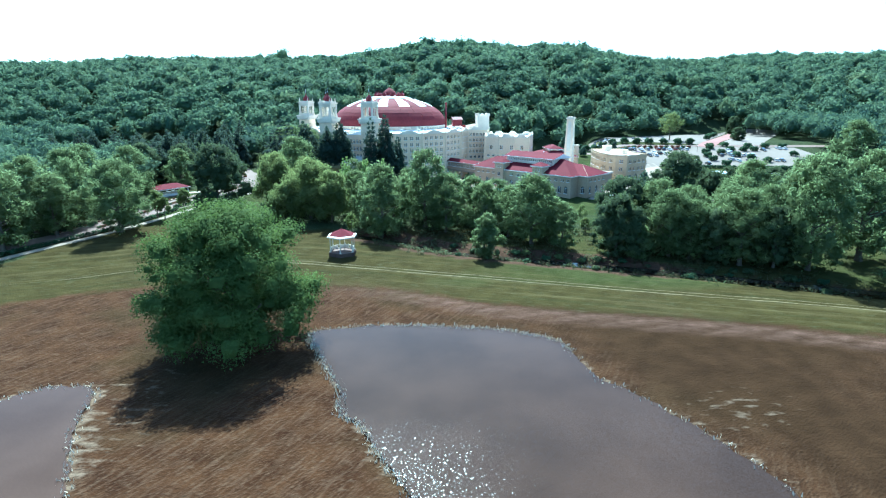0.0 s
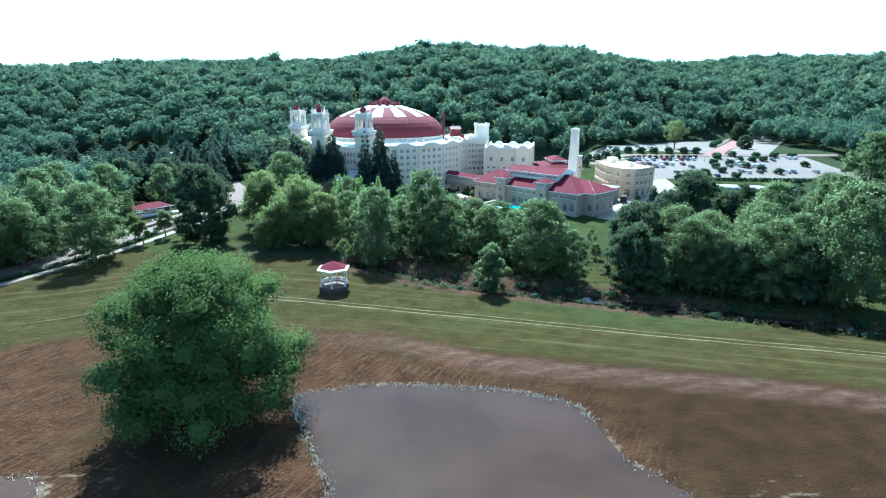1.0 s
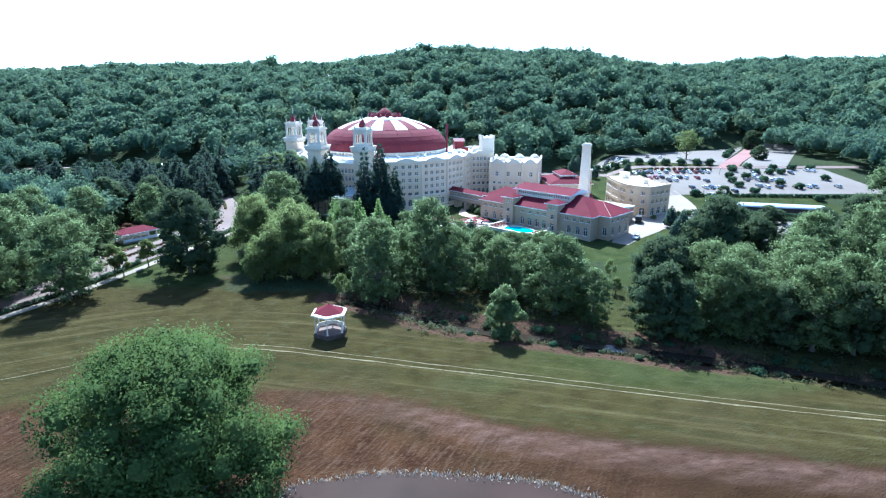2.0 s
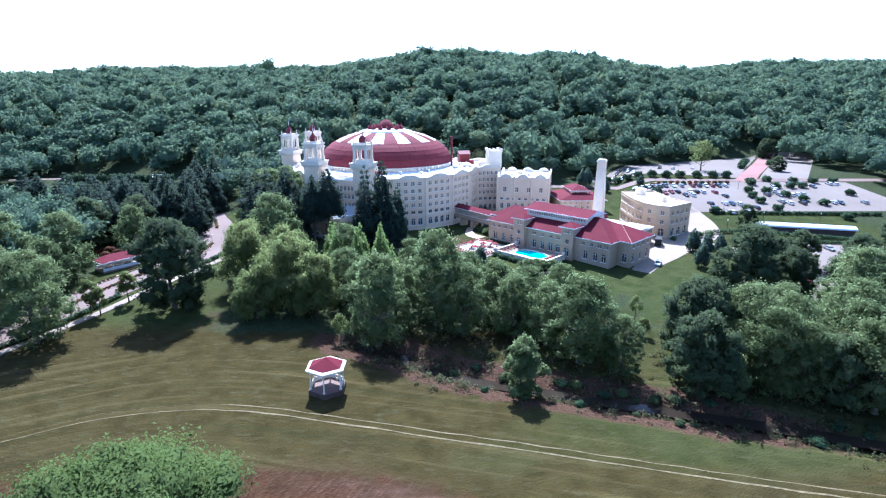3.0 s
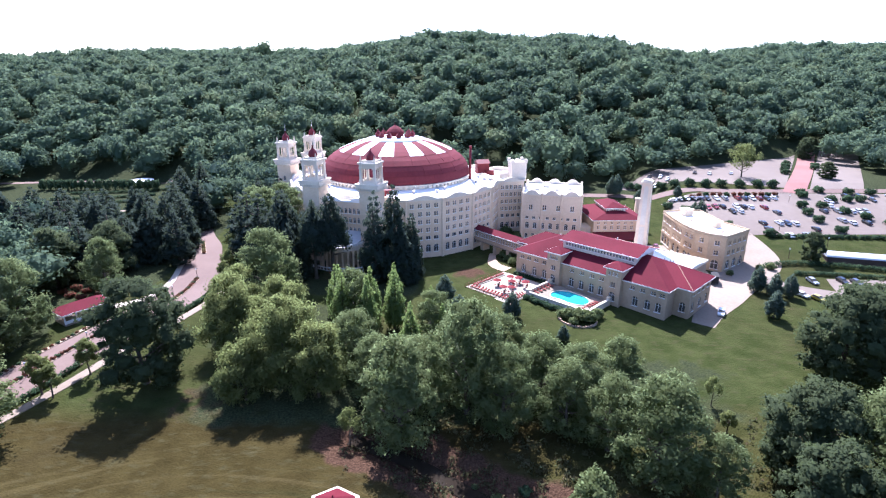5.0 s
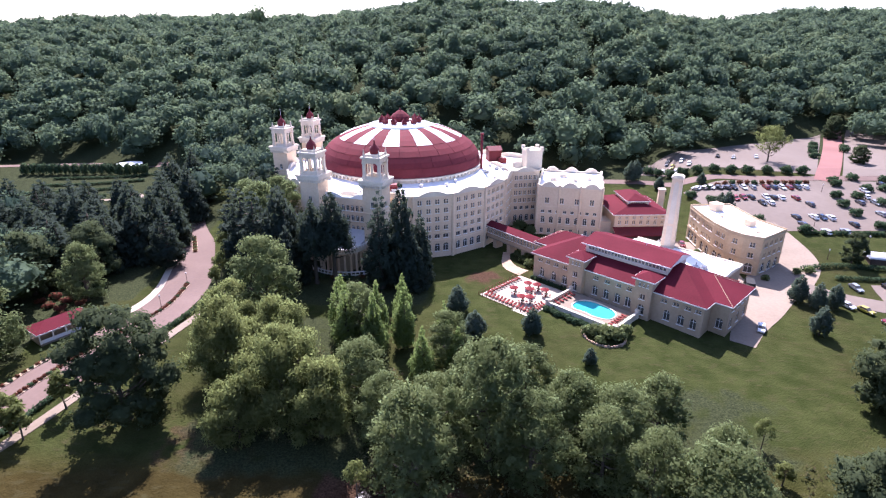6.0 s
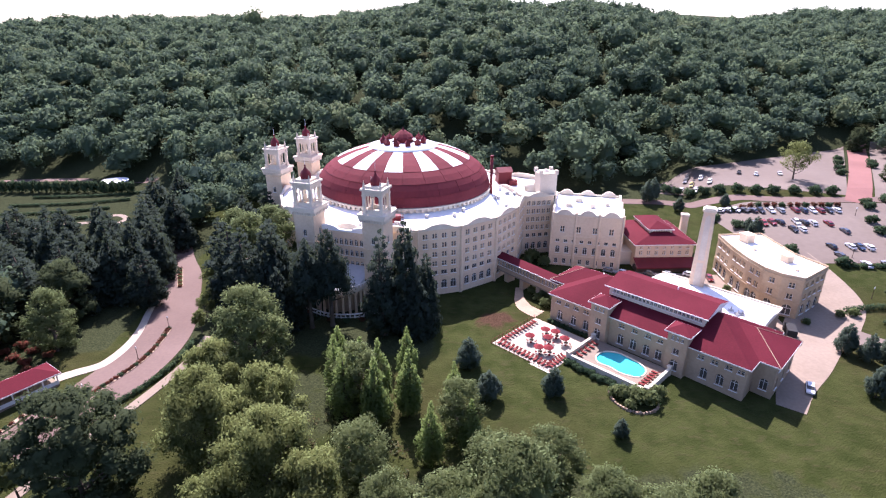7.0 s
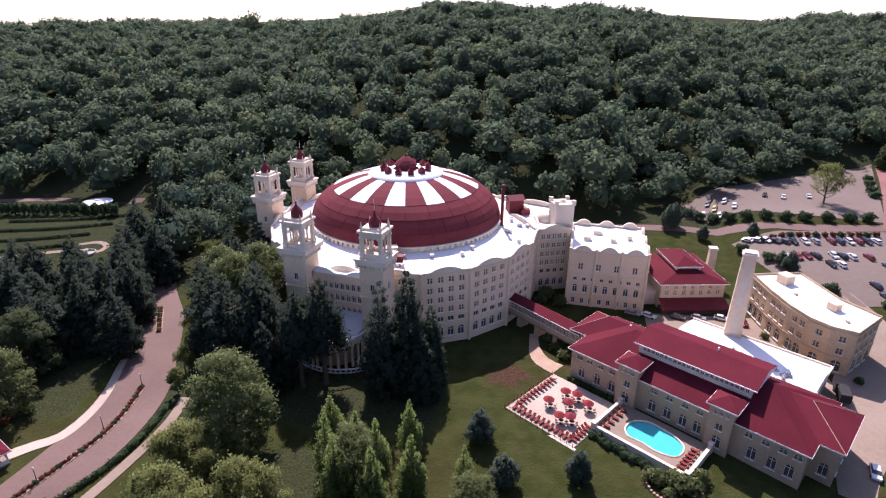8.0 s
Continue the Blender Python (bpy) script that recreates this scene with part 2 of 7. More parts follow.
def make_ground():
    m, n, l, b = base_material("meadow_ground", 1.0, 0.03)

    def mask(name):
        a = n.new("ShaderNodeAttribute")
        a.attribute_name = name
        return a.outputs["Fac"]
    big, mid, fine = noise_node(n, l, 0.03, 5), noise_node(n, l, 0.22, 5), noise_node(n, l, 2.6, 3)
    streak = noise_node(n, l, 0.55, 7, (0.7, 1.5, 1))
    along = n.new("ShaderNodeCombineXYZ")
    g = n.new("ShaderNodeSeparateXYZ")
    l.new(n.new("ShaderNodeNewGeometry").outputs["Position"], g.inputs[0])
    l.new(math_node(n, l, "MULTIPLY", g.outputs[0], 0.035), along.inputs[0])
    l.new(mask("mown"), along.inputs[1])
    swath = n.new("ShaderNodeTexNoise")
    swath.inputs["Scale"].default_value, swath.inputs["Detail"].default_value = 0.45, 5.0
    l.new(along.outputs[0], swath.inputs["Vector"])
    kept = mask("kept")
    swath = math_node(n, l, "ADD", 0.5, math_node(n, l, "MULTIPLY", math_node(n, l, "SUBTRACT", swath.outputs["Fac"], 0.5), kept))
    slash = noise_node(n, l, 1.0, 6, (0.22, 1.6, 1), 62.0)
    lush = mix_colour(n, l, ranged(n, l, mid, 0.35, 0.65), (0.030, 0.0385, 0.0105), (0.048, 0.056, 0.017))
    worn = mix_colour(n, l, ranged(n, l, mid, 0.35, 0.65), (0.033, 0.0250, 0.0082), (0.049, 0.0380, 0.0125))
    lawn = mix_colour(n, l, ranged(n, l, math_node(n, l, "ADD", mask("lush"), math_node(n, l, "MULTIPLY", math_node(n, l, "SUBTRACT", big, 0.5), 1.2)), 0.3, 0.7), worn, lush)
    lawn = mix_colour(n, l, ranged(n, l, streak, 0.54, 0.74, 0.0, 0.7), lawn, (0.060, 0.054, 0.024))
    lawn = mix_colour(n, l, ranged(n, l, swath, 0.53, 0.72, 0.0, 0.6), lawn, (0.096, 0.076, 0.030))
    lawn = mix_colour(n, l, ranged(n, l, swath, 0.45, 0.34, 0.0, 0.4), lawn, (0.025, 0.028, 0.010))
    lawn = mix_colour(n, l, ranged(n, l, big, 0.5, 0.75, 0.0, 0.5), lawn, (0.052, 0.038, 0.018))
    dry = mix_colour(n, l, ranged(n, l, mid, 0.35, 0.65), (0.028, 0.012, 0.006), (0.052, 0.024, 0.011))
    dry = mix_colour(n, l, ranged(n, l, slash, 0.48, 0.68, 0.0, 0.42), dry, (0.105, 0.062, 0.036))
    blade = noise_node(n, l, 2.6, 6, (0.45, 1.5, 1), 40.0)
    dry = mix_colour(n, l, ranged(n, l, blade, 0.52, 0.72, 0.0, 0.38), dry, (0.135, 0.086, 0.052))
    dry = mix_colour(n, l, ranged(n, l, blade, 0.46, 0.32, 0.0, 0.35), dry, (0.014, 0.008, 0.004))
    dry = mix_colour(n, l, ranged(n, l, streak, 0.60, 0.78, 0.0, 0.4), dry, (0.120, 0.076, 0.046))
    dry = mix_colour(n, l, ranged(n, l, big, 0.48, 0.66, 0.0, 0.75), dry, (0.030, 0.022, 0.009))
    olive = mix_colour(n, l, ranged(n, l, mid, 0.35, 0.65), (0.0232, 0.0120, 0.0056), (0.0350, 0.0183, 0.0086))
    dry = mix_colour(n, l, math_node(n, l, "MULTIPLY", mask("olive"), ranged(n, l, big, 0.35, 0.5, 0.6, 1.0)), dry, olive)
    edge = math_node(n, l, "ADD", mask("dry"), math_node(n, l, "MULTIPLY", math_node(n, l, "SUBTRACT", mid, 0.5), 1.1))
    col = mix_colour(n, l, ranged(n, l, edge, 0.28, 0.72), lawn, dry)
    straw = math_node(n, l, "ADD", mask("straw"), math_node(n, l, "MULTIPLY", math_node(n, l, "SUBTRACT", streak, 0.55), 2.4))
    col = mix_colour(n, l, ranged(n, l, straw, 0.45, 0.95, 0.0, 0.5), col, (0.26, 0.19, 0.13))
    col = mix_colour(n, l, math_node(n, l, "MULTIPLY", mask("verge"), ranged(n, l, streak, 0.35, 0.7, 0.35, 1.0)), col, (0.135, 0.078, 0.056))
    bare = math_node(n, l, "ADD", mask("bare"), math_node(n, l, "MULTIPLY", math_node(n, l, "SUBTRACT", mid, 0.5), 1.0))
    col = mix_colour(n, l, ranged(n, l, bare, 0.42, 0.62), col, mix_colour(n, l, ranged(n, l, fine, 0.3, 0.7), (0.040, 0.022, 0.014), (0.090, 0.052, 0.032)))
    # woodland floor; in places this mask also darkens the ground as tree shade
    wood = math_node(n, l, "ADD", mask("wood"), math_node(n, l, "MULTIPLY", math_node(n, l, "SUBTRACT", mid, 0.5), 0.8))
    col = mix_colour(n, l, ranged(n, l, wood, 0.40, 0.60), col, mix_colour(n, l, ranged(n, l, fine, 0.3, 0.7), (0.022, 0.027, 0.013), (0.052, 0.060, 0.026)))
    shade = math_node(n, l, "ADD", 0.72, math_node(n, l, "MULTIPLY", fine, 0.56))
    mul = n.new("ShaderNodeVectorMath")
    mul.operation = "SCALE"
    l.new(col, mul.inputs[0])
    l.new(shade, mul.inputs[3])
    l.new(mul.outputs[0], b.inputs["Base Color"])
    add_bump(n, l, b, math_node(n, l, "ADD", fine, math_node(n, l, "ADD", streak, blade)), 0.7, 0.3)
    return m


GLASS = make_glass()
POND = make_pond("muddy_pond_water", (0.033, 0.019, 0.013), (0.050, 0.029, 0.020), 0.11, 0.15, 70.0)
PUDDLE = make_water("shallow_puddle_water", (0.050, 0.028, 0.018), (0.078, 0.046, 0.032), 0.06, 0.4, 2.2, 0.03)
PUDDLE.node_tree.nodes["Principled BSDF"].inputs["Specular IOR Level"].default_value = 0.13
CREEK = make_water("creek_water", (0.018, 0.013, 0.009), (0.034, 0.026, 0.018), 0.10, 0.2, 1.5)
CREEK.node_tree.nodes["Principled BSDF"].inputs["Specular IOR Level"].default_value = 0.15
POOL = make_water("pool_water", (0.035, 0.40, 0.43), (0.06, 0.52, 0.54), 0.06, 0.08, 2.0)
MEADOW = make_ground()


# ---- building helpers ----
class Shape:
    """Faces gathered in lists, with a material number for each."""

    def __init__(self):
        self.v, self.f, self.s = [], [], []

    def face(self, pts, slot=0):
        k = len(self.v)
        self.v += [tuple(p) for p in pts]
        self.f.append(tuple(range(k, k + len(pts))))
        self.s.append(slot)

    def prism(self, outline, z0, z1, slot=0, top=None, bottom=True):
        """A counter-clockwise outline in x, y raised from z0 to z1."""
        n, k = len(outline), len(self.v)
        self.v += [(p[0], p[1], z0) for p in outline] + [(p[0], p[1], z1) for p in outline]
        for i in range(n):
            j = (i + 1) % n
            self.f.append((k + i, k + j, k + n + j, k + n + i))
            self.s.append(slot)
        self.f.append(tuple(range(k + n, k + 2 * n)))
        self.s.append(slot if top is None else top)
        if bottom:
            self.f.append(tuple(range(k + n - 1, k - 1, -1)))
            self.s.append(slot)

    def box(self, x0, y0, z0, x1, y1, z1, slot=0):
        self.prism([(x0, y0), (x1, y0), (x1, y1), (x0, y1)], z0, z1, slot)

    def frustum(self, r0, r1, z0, z1, n=12, at=(0, 0), slot=0, turn=0.0, cap=True):
        k = len(self.v)
        for r, z in ((r0, z0), (r1, z1)):
            self.v += [(at[0] + r * math.cos(turn + 2 * math.pi * i / n), at[1] + r * math.sin(turn + 2 * math.pi * i / n), z) for i in range(n)]
        for i in range(n):
            j = (i + 1) % n
            self.f.append((k + i, k + j, k + n + j, k + n + i))
            self.s.append(slot)
        if cap:
            self.f += [tuple(range(k + n, k + 2 * n)), tuple(range(k + n - 1, k - 1, -1))]
            self.s += [slot, slot]

    def lathe(self, profile, n=32, at=(0, 0), slot=0):
        k = len(self.v)
        for r, z in profile:
            self.v += [(at[0] + r * math.cos(2 * math.pi * i / n), at[1] + r * math.sin(2 * math.pi * i / n), z) for i in range(n)]
        for a in range(len(profile) - 1):
            for i in range(n):
                j = (i + 1) % n
                self.f.append((k + a * n + i, k + a * n + j, k + (a + 1) * n + j, k + (a + 1) * n + i))
                self.s.append(slot)

    def tube(self, path, radii, n=7, slot=0):
        k = len(self.v)
        for i, (p, r) in enumerate(zip(path, radii)):
            p = Vector(p)
            d = (Vector(path[min(i + 1, len(path) - 1)]) - Vector(path[max(i - 1, 0)])).normalized()
            a = d.cross(Vector((0.31, 0.95, 0.05))).normalized()
            b = d.cross(a)
            self.v += [tuple(p + r * (math.cos(2 * math.pi * q / n) * a + math.sin(2 * math.pi * q / n) * b)) for q in range(n)]
        for i in range(len(path) - 1):
            for q in range(n):
                w = (q + 1) % n
                self.f.append((k + i * n + q, k + i * n + w, k + (i + 1) * n + w, k + (i + 1) * n + q))
                self.s.append(slot)
        self.f.append(tuple(range(k + (len(path) - 1) * n, k + len(path) * n)))
        self.s.append(slot)

    def mesh(self, name, mats, smooth=False):
        me = bpy.data.meshes.new(name)
        me.from_pydata(self.v, [], self.f)
        for m in mats:
            me.materials.append(m)
        if len(mats) > 1:
            me.polygons.foreach_set("material_index", self.s)
        if smooth:
            me.polygons.foreach_set("use_smooth", [True] * len(me.polygons))
        me.update()
        return me


def part(name, shape, material, parent, label="", m=None, smooth=False):
    """One mesh object under a thing or a part. shape: a Shape or a ready mesh."""
    mats = material if isinstance(material, (list, tuple)) else [material]
    ob = new(name, shape.mesh(name, mats, smooth) if isinstance(shape, Shape) else shape)
    ob.parent = parent
    if m is not None:
        ob.matrix_basis = m
    return tagged(ob, label) if label else ob


def thing(name, m, label, category, group="", kind=""):
    ob = new(name)
    ob.empty_display_size = 0.5
    ob.matrix_basis = m
    return tagged(ob, label, category, group, kind)


def single(name, shape, material, label, category, m=None, group="", kind="", smooth=False):
    mats = material if isinstance(material, (list, tuple)) else [material]
    ob = new(name, shape.mesh(name, mats, smooth) if isinstance(shape, Shape) else shape)
    if m is not None:
        ob.matrix_basis = m
    return tagged(ob, label, category, group, kind)


def panel(shape, a, b, z0, z1, openings, depth=0.35, slot=0):
    """A wall face from a to b (x, y; outside to the right of a to b) with real recessed openings (u0, w0, u1, w1) along it."""
    ax, ay = a
    length = math.hypot(b[0] - ax, b[1] - ay)
    ux, uy = (b[0] - ax) / length, (b[1] - ay) / length
    nx, ny = uy, -ux

    def at(u, z, d=0.0):
        return (ax + ux * u - nx * d, ay + uy * u - ny * d, z)
    us = sorted({0.0, round(length, 4)} | {round(o[i], 4) for o in openings for i in (0, 2)})
    zs = sorted({z0, z1} | {round(o[i], 4) for o in openings for i in (1, 3)})
    holes = [tuple(round(q, 4) for q in o) for o in openings]
    for i in range(len(us) - 1):
        for j in range(len(zs) - 1):
            cu, cz = (us[i] + us[i + 1]) / 2, (zs[j] + zs[j + 1]) / 2
            if any(o[0] < cu < o[2] and o[1] < cz < o[3] for o in holes):
                continue
            shape.face([at(us[i], zs[j]), at(us[i + 1], zs[j]), at(us[i + 1], zs[j + 1]), at(us[i], zs[j + 1])], slot)
    for u0, w0, u1, w1 in holes:
        shape.face([at(u0, w0), at(u0, w0, depth), at(u0, w1, depth), at(u0, w1)], slot)
        shape.face([at(u1, w0, depth), at(u1, w0), at(u1, w1), at(u1, w1, depth)], slot)
        shape.face([at(u0, w0), at(u1, w0), at(u1, w0, depth), at(u0, w0, depth)], slot)
        shape.face([at(u0, w1, depth), at(u1, w1, depth), at(u1, w1), at(u0, w1)], slot)


WINDOW_MESHES = {}


def upright(outline, y0, y1):
    """An outline in x, z (counter-clockwise seen from -y) given depth from y0 to y1, as one closed piece."""
    s, n = Shape(), len(outline)
    s.v = [(x, y0, z) for x, z in outline] + [(x, y1, z) for x, z in outline]
    s.f = [tuple(range(n)), tuple(range(2 * n - 1, n - 1, -1))] + [(i, n + i, n + (i + 1) % n, (i + 1) % n) for i in range(n)]
    s.s = [0] * len(s.f)
    return s


def bar(x0, y0, z0, x1, y1, z1):
    s = Shape()
    s.box(x0, y0, z0, x1, y1, z1)
    return s


def window_meshes(kind, w, h, wall, trim):
    """Frame and pieces of a window kind: pair (two lights), single, arch or clerestory. Faces -y, its sill's middle at the origin."""
    key = (kind, round(w, 2), round(h, 2), wall.name)
    if key in WINDOW_MESHES:
        return WINDOW_MESHES[key]
    t = 0.09
    frame_shape = upright([(-w / 2, 0), (-w / 2 + t, 0), (-w / 2 + t, h - t), (w / 2 - t, h - t), (w / 2 - t, 0), (w / 2, 0), (w / 2, h), (-w / 2, h)], -0.02, 0.12)
    pieces = [("sill", bar(-w / 2 - 0.12, -0.50, -0.16, w / 2 + 0.12, 0.10, -0.002), trim)]
    if kind == "pair":
        pieces.append(("mullion", bar(-0.14, -0.25, 0, 0.14, 0.12, h - t - 0.004), wall))
        for s in (-1, 1):
            x0, x1 = sorted((s * 0.142, s * (w / 2 - t - 0.002)))
            pieces.append(("glazing_bar", bar(x0, -0.015, h * 0.5 - 0.035, x1, 0.05, h * 0.5 + 0.035), trim))
            pieces.append(("pane", bar(x0, 0.02, 0.004, x1, 0.045, h - t - 0.004), GLASS))
    else:
        pieces.append(("pane", bar(-w / 2 + t + 0.002, 0.02, 0.004, w / 2 - t - 0.002, 0.045, h - t - 0.004), GLASS))
    if kind == "arch":
        pieces.append(("mullion", bar(-0.05, -0.015, 0, 0.05, 0.05, h - t - 0.004), trim))
        pieces.append(("glazing_bar", bar(-w / 2 + t + 0.002, -0.012, h - w / 2 - 0.05, w / 2 - t - 0.002, 0.048, h - w / 2 + 0.05), trim))
        arc = [(-w / 2 * math.cos(math.pi * i / 10), h - w / 2 + (w / 2 - 0.06) * math.sin(math.pi * i / 10)) for i in range(11)]
        pieces.append(("arch_head", upright(arc + [(w / 2, h - 0.003), (-w / 2, h - 0.003)], -0.28, -0.03), wall))
    elif kind == "single":
        pieces.append(("mullion", bar(-0.035, -0.015, 0, 0.035, 0.05, h - t - 0.004), trim))
    WINDOW_MESHES[key] = (frame_shape.mesh("window", [trim]), [(name, q.mesh(name, [mat])) for name, q, mat in pieces])
    return WINDOW_MESHES[key]


def add_window(parent, kind, w, h, a, b, u, z, wall, trim, depth=0.35, label=""):
    """Sets a window into the opening whose sill's middle lies u along the wall from a to b."""
    length = math.hypot(b[0] - a[0], b[1] - a[1])
    ux, uy = (b[0] - a[0]) / length, (b[1] - a[1]) / length
    fr, pieces = window_meshes(kind, w, h, wall, trim)
    d = depth - 0.06
    m = pose(a[0] + ux * u - uy * d, a[1] + uy * u + ux * d, z, 0, 0, math.degrees(math.atan2(uy, ux)))
    win = part("window", fr, None, parent, label, m)
    for name, me in pieces:
        part(name, me, None, win)
    return win


def fit_row(length, count, w, margin):
    """Middles of count openings spread over a wall."""
    return [margin + (length - 2 * margin) * (i + 0.5) / count for i in range(count)]


# ---- the lie of the land ----
def ss(a, b, v):
    q = np.clip((v - a) / (b - a), 0.0, 1.0)
    return q * q * (3 - 2 * q)


def ramp(a, b, v):
    return np.clip((v - a) / (b - a), 0.0, 1.0)


CREEK_LINE = [(-30, 178), (-17, 171), (-4, 161), (8, 156), (20, 152), (38, 146), (60, 139), (100, 124), (150, 104), (220, 80)]
POND_EDGE = [(-25.7, 99.2), (-18.4, 102), (-9.5, 103.1), (8.5, 101.4), (17, 98.5), (21.8, 95.4), (23.5, 89), (25.4, 81.3), (30, 76), (37.5, 63), (41, 52), (40, 42), (28, 33), (12, 31), (2, 41), (-3.5, 53.4), (-8.7, 61.9), (-11.4, 68.1), (-15, 71), (-16.3, 77.7), (-21, 87.3)]
PUDDLE_EDGE = [(-80, 58), (-72, 68), (-64.3, 76.8), (-60.2, 78.6), (-54.5, 77.7), (-51, 67), (-46, 58.6), (-43, 50), (-50, 40), (-68, 42)]
TRACK = [(-120, 124), (-95, 131), (-81.7, 137.6), (-72.5, 142.4), (-61.7, 145), (-51.5, 145.9), (-39.2, 144.5), (-27.4, 141.7), (-16.2, 139.0), (-4.6, 136.0), (8.8, 132.8), (27.3, 128.0), (44.3, 123.6), (61, 119.4), (90, 112), (150, 92)]
DRY_EDGE = [(-220, 95), (-130, 104), (-98, 113), (-84, 121), (-72, 125), (-28, 128), (-11, 124.5), (9.5, 115), (32, 110), (59.5, 104.5), (85, 97), (140, 80), (240, 50)]


def far_from(line, x, y):
    """How far points lie from a line of straight stretches."""
    best = np.full(np.shape(x), 1e9)
    for (ax, ay), (bx, by) in zip(line, line[1:]):
        dx, dy = bx - ax, by - ay
        q = np.clip(((x - ax) * dx + (y - ay) * dy) / (dx * dx + dy * dy), 0, 1)
        best = np.minimum(best, np.hypot(x - ax - q * dx, y - ay - q * dy))
    return best


def inside(outline, x, y):
    odd = np.zeros(np.shape(x), bool)
    for (ax, ay), (bx, by) in zip(outline, outline[1:] + outline[:1]):
        cross = ((ay > y) != (by > y)) & (x < (bx - ax) * (y - ay) / (by - ay + 1e-12) + ax)
        odd = odd ^ cross
    return odd


def ridge_level(x):
    return 73 + 18 * np.exp(-((x - 10) / 95.0) ** 2) + 6 * np.exp(-((x - 140) / 60.0) ** 2) - 9 * np.exp(-((x - 285) / 70.0) ** 2) + 5 * ss(380, 480, x) - 6 * ss(-300, -480, x)


def ground_z(x, y):
    x, y = np.asarray(x, float), np.asarray(y, float)
    z = 0.9 * ss(120, 165, y) + 3.8 * ss(168, 245, y)
    z = z + 1.5 * ss(-70, -100, x) * ss(120, 190, y) * ss(250, 200, y)
    z = z + np.maximum(12.0 * ramp(250, 360, y) * ss(82, 116, x), 6.0 * ss(300, 385, y))
    y0 = 374 + 30 * ss(-60, -240, x) + 36 * ss(60, 95, x) + 34 * ss(132, 185, x) * ss(320, 262, x) + 4 * np.sin(x / 60.0)
    y1 = 750 + 110 * ss(230, 480, x)
    t = ramp(y0, y1, y)
    z = z + (ridge_level(x) - 8) * (1 - (1 - t) ** 2.0) * ss(-1100, -800, x) * ss(1500, 1100, x)
    z = z - 45 * ss(y1 + 10, y1 + 330, y) + 105 * ss(1400, 2400, y) * (0.8 + 0.2 * np.sin(x / 420.0 + 1.0))
    z = z - 1.9 * np.exp(-(far_from(CREEK_LINE, x, y) / 3.6) ** 2)
    z = z - 0.35 * (inside(POND_EDGE, x, y) | inside(PUDDLE_EDGE, x, y))
    return z


def gz(x, y):
    return float(ground_z(x, y))


